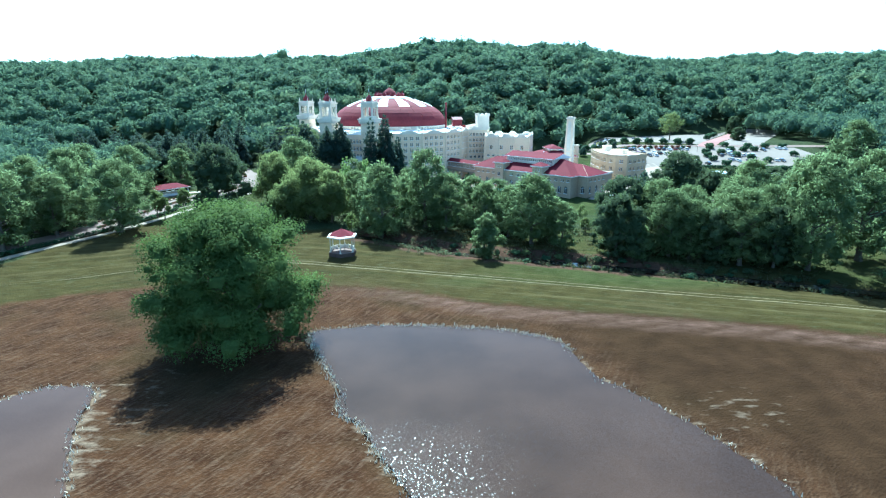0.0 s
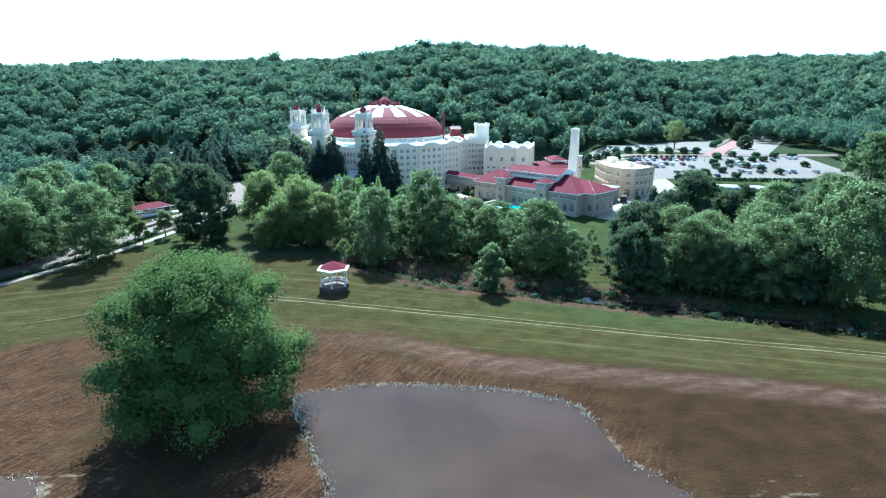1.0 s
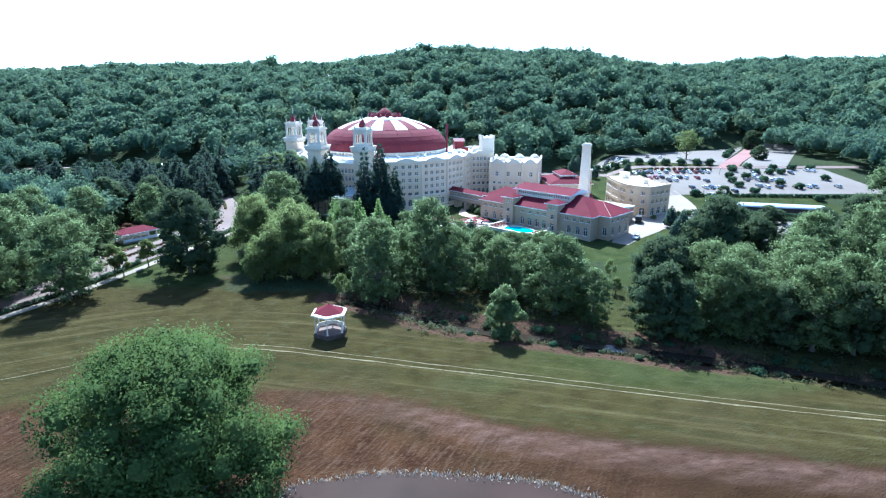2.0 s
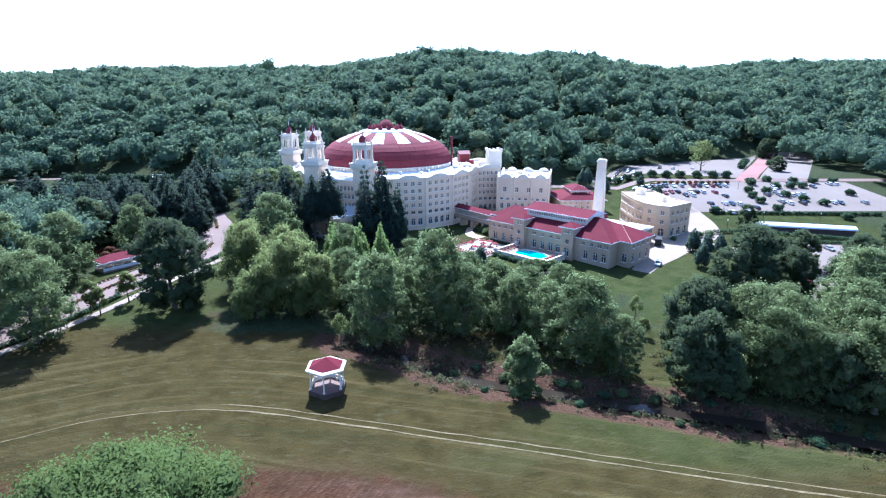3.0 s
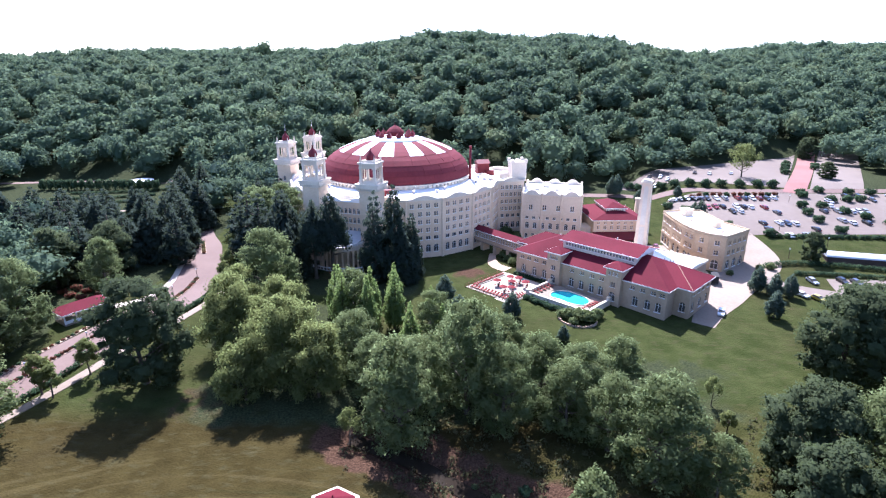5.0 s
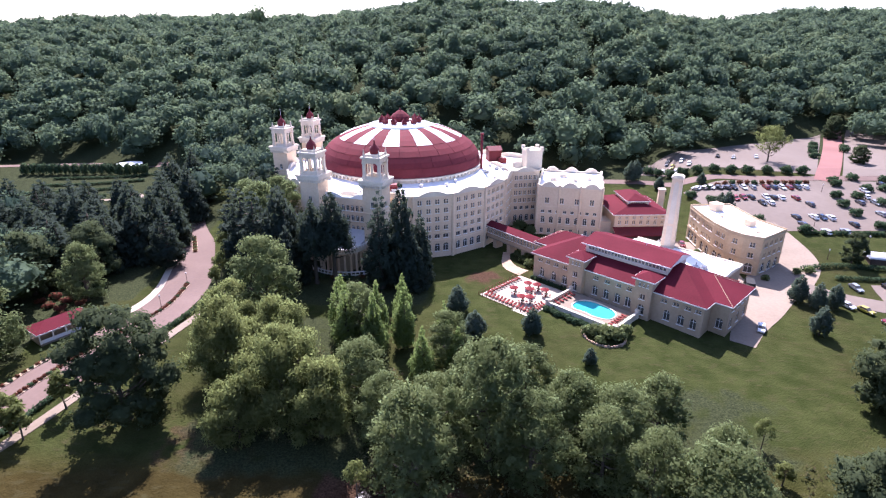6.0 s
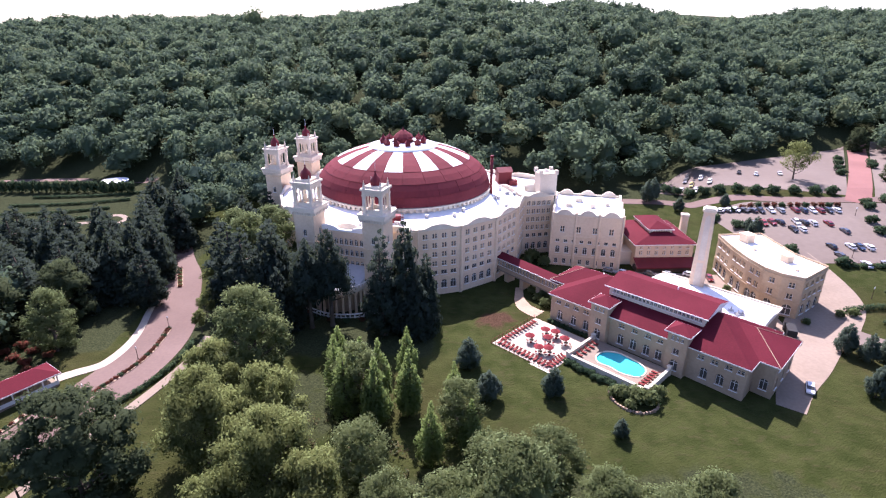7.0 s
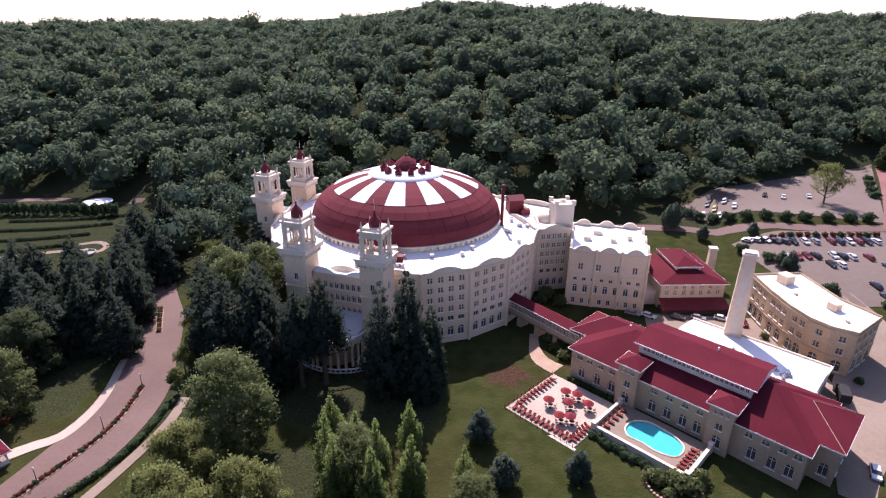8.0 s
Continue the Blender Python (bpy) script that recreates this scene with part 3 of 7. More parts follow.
def build_ground():
    def axis(lo, hi, step, grow_lo, grow_hi):
        mid = list(np.arange(lo, hi, step))
        left, right, s = [], [], step
        while (left[-1] if left else lo) > grow_lo:
            s *= 1.16
            left.append((left[-1] if left else lo) - s)
        s = step
        while (right[-1] if right else mid[-1]) < grow_hi:
            s *= 1.07
            right.append((right[-1] if right else mid[-1]) + s)
        return np.array(left[::-1] + mid + right)
    xs, ys = axis(-150, 190, 2.1, -4600, 4600), axis(30, 300, 2.1, -4600, 4600)
    gx, gy = np.meshgrid(xs, ys)
    x, y = gx.ravel(), gy.ravel()
    z = ground_z(x, y)
    n = len(xs)
    i = (np.arange(len(ys) - 1)[:, None] * n + np.arange(n - 1)[None, :]).ravel()
    me = bpy.data.meshes.new("ground")
    me.from_pydata(np.stack([x, y, z], 1).tolist(), [], np.stack([i, i + 1, i + n + 1, i + n], 1).tolist())
    me.materials.append(MEADOW)
    me.polygons.foreach_set("use_smooth", [True] * len(me.polygons))
    edge_y = np.interp(x, [p[0] for p in DRY_EDGE], [p[1] for p in DRY_EDGE])
    dry = ss(7, -5, y - edge_y)
    # strips of red dry grass along the meadow's edge
    straw = np.zeros_like(x)
    verge = (0.8 * np.exp(-((y - edge_y + 2.5) / 1.5) ** 2) + 0.55 * np.exp(-((y - edge_y + 6.0) / 1.2) ** 2)) * ss(-40, 5, x)
    olive = ss(14, 40, x + 0.5 * (y - 85))
    pond = np.minimum(far_from(POND_EDGE + POND_EDGE[:1], x, y), far_from(PUDDLE_EDGE + PUDDLE_EDGE[:1], x, y))
    straw = straw + 0.75 * np.exp(-(pond / 1.5) ** 2) + 0.5 * np.exp(-((x + 47) / 9.0) ** 2) * np.exp(-((y - 68) / 26.0) ** 2)
    straw = straw + 0.55 * np.exp(-(np.hypot(x - 44, (y - 72) * 1.2) / 9.0) ** 2)
    creek = far_from(CREEK_LINE, x, y)
    bare = 0.85 * np.exp(-((creek - 2.0) / 6.5) ** 2) * ss(75, 40, x) + 0.5 * np.exp(-((creek - 2.0) / 5.0) ** 2)
    bare = np.maximum(bare, 0.8 * np.exp(-(np.hypot(x + 1, y - 262) / 7.0) ** 2))
    bare = np.maximum(bare, 0.75 * np.exp(-(np.hypot((x + 58) / 1.4, y - 189) / 11.0) ** 2))
    y0 = 352 + 30 * ss(-60, -240, x)
    wood = np.maximum(ss(y0, y0 + 14, y) * ss(200, 150, x), ss(400, 430, y))
    wood = np.maximum(wood, ss(-112, -122, x) * ss(130, 150, y) * 0.9)
    # floor beneath the creek trees, their shade painted in with it
    wood = np.maximum(wood, 0.62 * ss(174, 184, y) * ss(215, 200, y) * ss(80, 40, x) * ss(-78, -60, x))
    # marshy ground between the willows, darkened to paint in its shade
    wood = np.maximum(wood, 0.62 * ss(203, 213, y) * ss(246, 232, y) * ss(-34, -44, x) * ss(-80, -68, x))
    wood = np.maximum(wood, 0.9 * ss(-14, -22, x) * ss(-96, -84, x) * ss(236, 250, y))
    wood = np.maximum(wood, ss(150, 190, x) * ss(-60, 20, y) * 0.7)
    lush = np.maximum(ss(168, 200, y), ss(-40, 30, x) * ss(116, 131, y) * 0.55)
    wood = np.maximum(wood, ss(-102, -108, x) * ss(240, 250, y) * ss(345, 335, y))
    track_y = np.interp(x, [p[0] for p in TRACK], [p[1] for p in TRACK])
    me.attributes.new("mown", "FLOAT", "POINT").data.foreach_set("value", (y - track_y).astype(np.float32))
    for name, val in (("lush", lush), ("dry", dry), ("straw", straw), ("bare", bare), ("wood", wood), ("verge", verge), ("olive", olive), ("kept", 1 - 0.85 * ss(158, 180, y))):
        me.attributes.new(name, "FLOAT", "POINT").data.foreach_set("value", np.clip(val, 0, 1).astype(np.float32))
    return tagged(new("ground", me), "mown green lawn and dry brown marsh grass on rolling land", "ground", kind="structure")


def smooth_line(pts, step=2.5, closed=False):
    """A flowing line through points."""
    p = [Vector((a, b)) for a, b in pts]
    out, n = [], len(p)
    for i in range(n if closed else n - 1):
        a, b, c, d = (p[(i + k) % n] if closed else p[min(max(i + k, 0), n - 1)] for k in (-1, 0, 1, 2))
        m = max(2, int((c - b).length / step))
        for q in range(m):
            t = q / m
            out.append(0.5 * (2 * b + (c - a) * t + (2 * a - 5 * b + 4 * c - d) * t * t + (3 * b - a - 3 * c + d) * t ** 3))
    if not closed:
        out.append(p[-1])
    return out


def ribbon(line, half, rise=0.1, thick=0.0, cross=3, step=2.0, widths=None):
    """A draped band along a line; with thick, it has edges that go down."""
    s, pts = Shape(), smooth_line(line, step)
    rows = []
    for i, p in enumerate(pts):
        d = (pts[min(i + 1, len(pts) - 1)] - pts[max(i - 1, 0)]).normalized()
        nrm = Vector((d.y, -d.x))
        h = half if widths is None else float(np.interp(i / (len(pts) - 1), np.linspace(0, 1, len(widths)), widths))
        row = []
        for k in range(cross + 1):
            q = p - nrm * h + nrm * (2 * h * k / cross)
            row.append((q.x, q.y, gz(q.x, q.y) + rise))
        rows.append(row)
    for a, b in zip(rows, rows[1:]):
        for k in range(cross):
            s.face([a[k], a[k + 1], b[k + 1], b[k]])
        if thick:
            for k, flip in ((0, False), (cross, True)):
                low = [(q[0], q[1], q[2] - thick) for q in (a[k], b[k])]
                f = [a[k], b[k], low[1], low[0]]
                s.face(f[::-1] if flip else f)
    return s


def patch(corners, rise=0.1, nu=20, nv=20):
    """A draped four-cornered sheet."""
    s = Shape()
    a, b, c, d = (Vector(q) for q in corners)

    def at(i, j):
        u, v = i / nu, j / nv
        q = (a * (1 - u) + b * u) * (1 - v) + (d * (1 - u) + c * u) * v
        return (q.x, q.y, gz(q.x, q.y) + rise)
    for i in range(nu):
        for j in range(nv):
            s.face([at(i, j), at(i + 1, j), at(i + 1, j + 1), at(i, j + 1)])
    return s


def water_sheet(outline, level, wobble, seed):
    """A flat sheet of water with a ragged shore."""
    s, rng = Shape(), random.Random(seed)
    pts = smooth_line(outline, 1.2, True)
    c = sum(pts, Vector((0, 0))) / len(pts)
    ring = []
    for p in pts:
        k = noise.noise(Vector((p.x * 0.35, p.y * 0.35, seed))) * wobble + rng.uniform(-0.2, 0.2) * wobble
        ring.append(p + (p - c).normalized() * k)
    n = len(ring)
    s.v = [(p.x, p.y, level) for p in ring] + [(c.x, c.y, level)]
    s.f = [(i, (i + 1) % n, n) for i in range(n)]
    s.s = [0] * n
    return s


# ---- foliage ----
def leaf_cloud(centres, radii, per, size, seed, flat=0.8, droop=0.0, shell=0.55, tint=(0.2, 0.8), core=0.0, stray=0.13):
    """Small bent leaf sprays scattered through lobes: arrays of points, faces and tints."""
    rng = np.random.default_rng(seed)
    c, r = np.asarray(centres, float), np.asarray(radii, float)
    share = r ** 2 / np.sum(r ** 2)
    counts = np.maximum(2, (share * per).astype(int))
    idx = np.repeat(np.arange(len(c)), counts)
    n = len(idx)
    d = rng.normal(size=(n, 3))
    d[:, 2] = np.abs(d[:, 2]) * np.where(rng.random(n) < 0.72, 1, -1)
    d /= np.linalg.norm(d, axis=1)[:, None]
    depth = shell + (1 - shell) * rng.random(n) ** 0.6
    p = c[idx] + d * (r[idx] * depth)[:, None] * np.array([1, 1, flat])
    p += rng.normal(scale=stray, size=(n, 3)) * r[idx][:, None]
    p[:, 2] -= droop * rng.random(n) * r[idx]
    nrm = d + rng.normal(scale=0.55, size=(n, 3)) + np.array([0, 0, 0.25])
    nrm /= np.linalg.norm(nrm, axis=1)[:, None]
    a = np.cross(nrm, rng.normal(size=(n, 3)))
    a /= np.linalg.norm(a, axis=1)[:, None]
    b = np.cross(nrm, a)
    s = size * rng.uniform(0.6, 1.35, n)[:, None]
    if droop:
        b = b * 0.5 + np.array([0, 0, -1]) * 0.9
    k = rng.uniform(0.4, 0.8, n)[:, None]
    v = np.stack([p - a * s - b * s * k * 0.6, p + a * s - b * s * k * 0.6, p + b * s * k * 1.5 - nrm * s * 0.2], 1).reshape(-1, 3)
    f = np.arange(3 * n).reshape(n, 3)
    mid = c.mean(axis=0)
    out = p - mid
    out /= np.linalg.norm(out, axis=1)[:, None] + 1e-6
    soft = 0.42 * d + 0.38 * out + rng.normal(scale=0.16, size=(n, 3)) + np.array([0, 0, 0.42])
    soft /= np.linalg.norm(soft, axis=1)[:, None]
    turned = np.einsum("ij,ij->i", np.cross(v[1::3] - v[::3], v[2::3] - v[::3]), soft) < 0
    f[turned] = f[turned][:, ::-1]
    lobe_tint = rng.uniform(tint[0], tint[1], len(c))
    t = np.repeat(np.clip(lobe_tint[idx] + rng.normal(scale=0.10, size=n), 0, 1), 3)
    nv = np.repeat(soft, 3, axis=0)
    if core:
        # a rounded leafy heart in each lobe, so that no light falls through; a lowered tint paints inner shade
        cube = np.array([(x, y, z) for x in (-1, 1) for y in (-1, 1) for z in (-1, 1)], float) / math.sqrt(3)
        quads = np.array([(0, 1, 3, 2), (4, 6, 7, 5), (0, 4, 5, 1), (2, 3, 7, 6), (0, 2, 6, 4), (1, 5, 7, 3)])
        m = len(c)
        turned = cube[None] + rng.normal(scale=0.12, size=(m, 8, 3))
        cv = (c[:, None] + turned * (r * core)[:, None, None] * np.array([1, 1, flat])).reshape(-1, 3)
        cf = (np.arange(m)[:, None, None] * 8 + np.concatenate([quads[:, :3], quads[:, (0, 2, 3)]])[None]).reshape(-1, 3) + len(v)
        co = cv - mid
        co /= np.linalg.norm(co, axis=1)[:, None] + 1e-6
        cn = 0.5 * turned.reshape(-1, 3) + 0.55 * co + np.array([0, 0, 0.30])
        cn /= np.linalg.norm(cn, axis=1)[:, None]
        v, f, nv = np.concatenate([v, cv]), np.concatenate([f, cf]), np.concatenate([nv, cn])
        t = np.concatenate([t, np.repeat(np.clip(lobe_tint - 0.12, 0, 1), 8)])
    return v, f, t, nv


def cloud_mesh(name, v, f, t, nrm, material):
    me = bpy.data.meshes.new(name)
    me.vertices.add(len(v))
    me.vertices.foreach_set("co", np.ascontiguousarray(v, np.float32).ravel())
    me.loops.add(f.size)
    me.loops.foreach_set("vertex_index", np.ascontiguousarray(f, np.int32).ravel())
    me.polygons.add(len(f))
    me.polygons.foreach_set("loop_start", np.arange(len(f), dtype=np.int32) * f.shape[1])
    me.update(calc_edges=True)
    me.attributes.new("tint", "FLOAT", "POINT").data.foreach_set("value", np.ascontiguousarray(t, np.float32))
    me.materials.append(material)
    me.polygons.foreach_set("use_smooth", np.ones(len(f), bool))
    me.normals_split_custom_set_from_vertices(nrm.tolist())
    return me


def lobes(kind, seed):
    """Lobes of a crown of unit height and unit radius: centres, radii."""
    rng = random.Random(seed)
    out = []
    if kind in ("round", "oak", "bush", "lot"):
        n = {"round": 104, "oak": 190, "bush": 40, "lot": 30}[kind]
        low, tall = {"round": (0.08, 0.90), "oak": (0.03, 0.96), "bush": (0.05, 0.95), "lot": (0.35, 0.65)}[kind]
        for i in range(n):
            a, q = rng.uniform(0, 2 * math.pi), (i + 0.5) / n
            h = low + tall * q ** 0.9
            wide = math.sin(math.pi * min(1, 0.22 + 0.78 * q) ** 0.9) ** 0.55
            if kind == "oak":
                wide = (1 - q ** 2.1) ** 0.55 * min(1, 0.74 + 0.9 * q)
            k = rng.uniform(0.45, 0.90 if kind != "oak" else 0.96) * wide
            out.append((k * math.cos(a), k * math.sin(a), min(h, 0.93), rng.uniform(0.13, 0.35) * (0.60 if kind == "oak" else 0.75)))
        for i in range({"oak": 44, "round": 22}.get(kind, 8)):
            h = rng.uniform(0.02, 0.26)
            a, k = rng.uniform(0, 2 * math.pi), rng.uniform(0.15, (0.66 if kind == "oak" else 0.54) + 1.1 * h)
            out.append((k * math.cos(a), k * math.sin(a), h, rng.uniform(0.14, 0.24)))
        out.append((0, 0, 0.62, 0.45))
        out.append((0.1, 0, 0.45, 0.45))
    elif kind == "willow":
        for i in range(50):
            a, q = rng.uniform(0, 2 * math.pi), (i + 0.5) / 50
            wide = math.sin(math.pi * (0.22 + 0.76 * q)) ** 0.6
            k = rng.uniform(0.4, 0.9) * wide
            out.append((k * math.cos(a), k * math.sin(a), 0.12 + 0.8 * q, rng.uniform(0.18, 0.32) * 0.85))
        out.append((0, 0, 0.5, 0.5))
    elif kind in ("cedar", "cypress", "fir"):
        tiers = {"cedar": 15, "cypress": 13, "fir": 9}[kind]
        for i in range(tiers):
            q = i / (tiers - 1)
            wide = {"cedar": (1 - q) ** 0.55 * (0.70 + 0.45 * rng.random()), "cypress": (1 - q) ** 0.9 * min(1, 0.6 + 2 * q) * (0.8 + 0.35 * rng.random()), "fir": (1 - q) ** 0.6 * min(1, 0.7 + 2 * q) + 0.04}[kind]
            m = max(2, int(7 * wide + 1))
            off = rng.uniform(0, 6)
            for j in range(m):
                a = off + 2 * math.pi * j / m + rng.uniform(-0.3, 0.3)
                k = wide * rng.uniform(0.5, 0.85)
                out.append((k * math.cos(a), k * math.sin(a), (0.08 if kind != "fir" else 0.14) + (0.90 if kind != "fir" else 0.80) * q, 0.10 + 0.24 * wide))
    elif kind == "sapling":
        for i in range(14):
            a, q = rng.uniform(0, 2 * math.pi), (i + 0.5) / 14
            wide = math.sin(math.pi * (0.2 + 0.78 * q))
            out.append((0.6 * wide * math.cos(a), 0.6 * wide * math.sin(a), 0.28 + 0.66 * q, 0.30))
    return out


TREE_KINDS = {  # lobes, leaves, leaf size, leaf material, droop, words
    "oak": ("oak", 96000, 0.20, OAK_LEAF, 0.0), "round": ("round", 12000, 0.265, LEAF, 0.0), "dark": ("round", 9500, 0.31, LEAF_DARK, 0.0),
    "willow": ("willow", 22000, 0.25, LEAF_PALE, 0.4), "cypress": ("cypress", 5500, 0.25, LEAF_CYPRESS, 0.3), "cedar": ("cedar", 7200, 0.36, NEEDLES, 0.35),
    "pine": ("cedar", 8500, 0.33, NEEDLES, 0.35), "fir": ("fir", 4000, 0.25, FIR_LEAF, 0.0), "bush": ("bush", 8000, 0.32, LEAF, 0.0), "sapling": ("sapling", 1600, 0.24, LEAF_PALE, 0.0), "lot": ("lot", 5000, 0.30, LEAF_PALE, 0.0)}
TREE_WORDS = {
    "oak": "huge lone oak with a dense green crown on dry grass", "round": "tall leafy green tree with a full crown", "dark": "broad dark green tree with a dense crown",
    "willow": "pale green willowy tree with drooping sprays", "cypress": "slender pointed feathery light green tree on the lawn", "cedar": "tall dark evergreen beside the hotel", "pine": "tall dark pine with a bare lower trunk before the terrace",
    "fir": "small rounded dark evergreen on mown grass", "bush": "bright green bushy tree on the creek bank", "sapling": "young thin-stemmed tree with a light crown", "lot": "sparse olive-green tree on a parking lot island"}


def make_tree(kind, x, y, height, radius, seed, group=""):
    """A tree: trunk with limbs, and a crown of many leaf sprays."""
    rng = random.Random(seed)
    form, per, size, leaf, droop = TREE_KINDS[kind]
    raw = lobes(form, seed)
    stem = {"oak": 0.13, "pine": 0.36, "dark": 0.02, "sapling": 0.2, "lot": 0.30, "fir": 0.02, "cedar": 0.02, "bush": 0.02, "willow": 0.03}.get(kind, 0.05)
    c = [(a * radius, b * radius, height * (stem + (1 - stem) * h)) for a, b, h, _ in raw]
    r = [q * radius * (1.0 if kind not in ("cedar", "cypress", "fir", "pine") else 1.05) for *_, q in raw]
    per = int(per * min(1.4, max(0.5, (radius / 8.0) ** 1.2))) if kind in ("round", "dark", "willow") else per
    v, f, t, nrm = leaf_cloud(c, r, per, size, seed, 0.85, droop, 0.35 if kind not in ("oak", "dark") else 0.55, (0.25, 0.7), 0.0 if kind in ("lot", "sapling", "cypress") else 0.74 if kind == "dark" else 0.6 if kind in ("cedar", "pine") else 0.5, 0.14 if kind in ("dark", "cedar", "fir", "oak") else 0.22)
    tree = thing(kind_name(kind), pose(x, y, gz(x, y) - 0.05), TREE_WORDS[kind], "tree", group)
    crown = part("crown", cloud_mesh("crown", v, f, t, nrm, leaf), None, tree)
    s = Shape()
    lean = (rng.uniform(-0.04, 0.04) * height, rng.uniform(-0.04, 0.04) * height)
    top = 0.88 if kind in ("cedar", "cypress", "fir", "pine") else 0.62
    w = height * (0.022 if kind not in ("oak",) else 0.032)
    path = [(lean[0] * q, lean[1] * q, height * top * q) for q in (0, 0.04, 0.25, 0.5, 0.75, 1)]
    s.tube(path, [w * 1.5, w * 1.1, w * 0.9, w * 0.7, w * 0.45, w * 0.15], 8)
    for i in range(4 if kind in ("sapling", "fir") else 10):
        q = rng.uniform(0.22, 0.85) * top
        a = rng.uniform(0, 2 * math.pi)
        p0 = Vector((lean[0] * q, lean[1] * q, height * q))
        out = radius * rng.uniform(0.45, 0.75) * (1 - q * 0.6)
        p1 = p0 + Vector((math.cos(a) * out, math.sin(a) * out, out * (0.7 if kind not in ("cedar", "fir", "pine") else 0.05)))
        mid = (p0 + p1) / 2 + Vector((0, 0, -0.08 * out))
        s.tube([p0, mid, p1], [w * 0.45, w * 0.3, w * 0.1], 5)
    part("trunk", s, BARK, tree, smooth=True)
    return tree


def kind_name(kind):
    return {"oak": "oak_tree", "round": "leafy_tree", "dark": "broad_tree", "willow": "willow_tree", "cypress": "cypress_tree", "cedar": "cedar_tree", "fir": "evergreen_shrub", "pine": "pine_tree",
            "bush": "creekside_tree", "sapling": "young_tree", "lot": "parking_lot_tree"}[kind]


MASTERS = {}


def plant(kind, rows, group=""):
    """Trees of one kind at x, y, height, radius; alike ones share their meshes."""
    rng = random.Random(len(rows) * 31 + ord(kind[0]))
    for i, (x, y, h, r) in enumerate(rows):
        made = MASTERS.setdefault(kind, [])
        if len(made) < (6 if kind in ("round", "willow") else 3):
            t = make_tree(kind, x, y, h, r, 100 + 17 * i + ord(kind[0]), group)
            made.append((t, h, r))
        else:
            t0, h0, r0 = rng.choice(made)
            t = copy_thing(t0, pose(x, y, gz(x, y) - 0.05, 0, 0, rng.uniform(0, 360)))
            t.scale = (r / r0, r / r0, h / h0)
            tagged(t, group=group)


def far_crown(radius, height, per, size, seed):
    """A far tree's crown: billowing boughs from its lowest to its top, thick with leaf sprays."""
    rng = np.random.default_rng(seed)
    rings, around, boughs = 5, 8, 22
    q = (np.arange(boughs) + 0.5) / boughs
    lift, turn = -0.55 + 1.5 * q, 2.4 * np.arange(boughs) + rng.uniform(-0.5, 0.5, boughs)
    flat = np.sqrt(np.maximum(0.03, 1 - lift ** 2))
    c = np.stack([flat * np.cos(turn), flat * np.sin(turn), np.minimum(lift, 0.97)], 1) * rng.uniform(0.46, 0.80, boughs)[:, None]
    r = rng.uniform(0.24, 0.42, boughs)
    shade = rng.normal(0, 0.07, boughs)
    centre, scale = np.array([0, 0, height * 0.55]), np.array([radius, radius, height * 0.42])

    def at(d):
        b = d @ c.T
        disc = b * b - (c * c).sum(1) + r * r
        k = np.where(disc > 0, b + np.sqrt(np.maximum(disc, 0)), 0.0)
        i = k.argmax(axis=1)
        k = k.max(axis=1)
        nrm = (d * k[:, None] - c[i]) / r[i][:, None]
        nrm = np.where((k < 0.56)[:, None], d, nrm) / scale * radius
        return d * np.maximum(k, 0.56)[:, None], nrm / np.linalg.norm(nrm, axis=1)[:, None], shade[i]
    lift = (-0.80 + 1.74 * np.linspace(0, 1, rings)[:, None]) + 0 * np.arange(around)[None]
    turn = 2 * math.pi * (np.arange(around)[None] + 0.5 * (np.arange(rings)[:, None] % 2)) / around
    flat = np.sqrt(np.maximum(0.02, 1 - lift ** 2))
    d = np.stack([flat * np.cos(turn), flat * np.sin(turn), lift], 2).reshape(-1, 3)
    d = np.concatenate([d, [[0, 0, 1.0]]])
    p, nv, t = at(d)
    v = centre + p * scale * 0.80
    i, j = np.meshgrid(np.arange(rings - 1), np.arange(around), indexing="ij")
    nxt = (j + 1) % around
    f = np.stack([i * around + j, i * around + nxt, (i + 1) * around + nxt, (i + 1) * around + j], 2).reshape(-1, 4)
    ring = np.arange(around) + (rings - 1) * around
    cap = np.stack([ring, np.roll(ring, -1), np.full(around, rings * around)], 1)
    f = np.concatenate([f[:, :3], f[:, (0, 2, 3)], cap])
    ld = rng.normal(size=(per, 3))
    ld[:, 2] = np.abs(ld[:, 2]) * np.where(rng.random(per) < 0.78, 1, -0.6)
    ld /= np.linalg.norm(ld, axis=1)[:, None]
    lp, ln, lt = at(ld)
    lp = centre + lp * scale * (1.10 - 0.38 * rng.random(per) ** 1.6)[:, None]
    face = ln + rng.normal(scale=0.65, size=(per, 3))
    face /= np.linalg.norm(face, axis=1)[:, None]
    a = np.cross(face, rng.normal(size=(per, 3)))
    a /= np.linalg.norm(a, axis=1)[:, None]
    b = np.cross(face, a)
    s = size * rng.uniform(0.5, 1.3, per)[:, None]
    lv = np.stack([lp - a * s - b * s * 0.5, lp + a * s - b * s * 0.5, lp + b * s * 1.1], 1).reshape(-1, 3)
    lf = np.arange(3 * per).reshape(per, 3) + len(v)
    up = np.array([0, 0, 0.15])
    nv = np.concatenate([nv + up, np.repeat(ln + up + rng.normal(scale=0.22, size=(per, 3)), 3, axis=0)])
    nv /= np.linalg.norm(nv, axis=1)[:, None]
    # inner shell starts lower in tint: crown-interior shade put into its colour
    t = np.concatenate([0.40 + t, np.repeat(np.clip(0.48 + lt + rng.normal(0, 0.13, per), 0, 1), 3)])
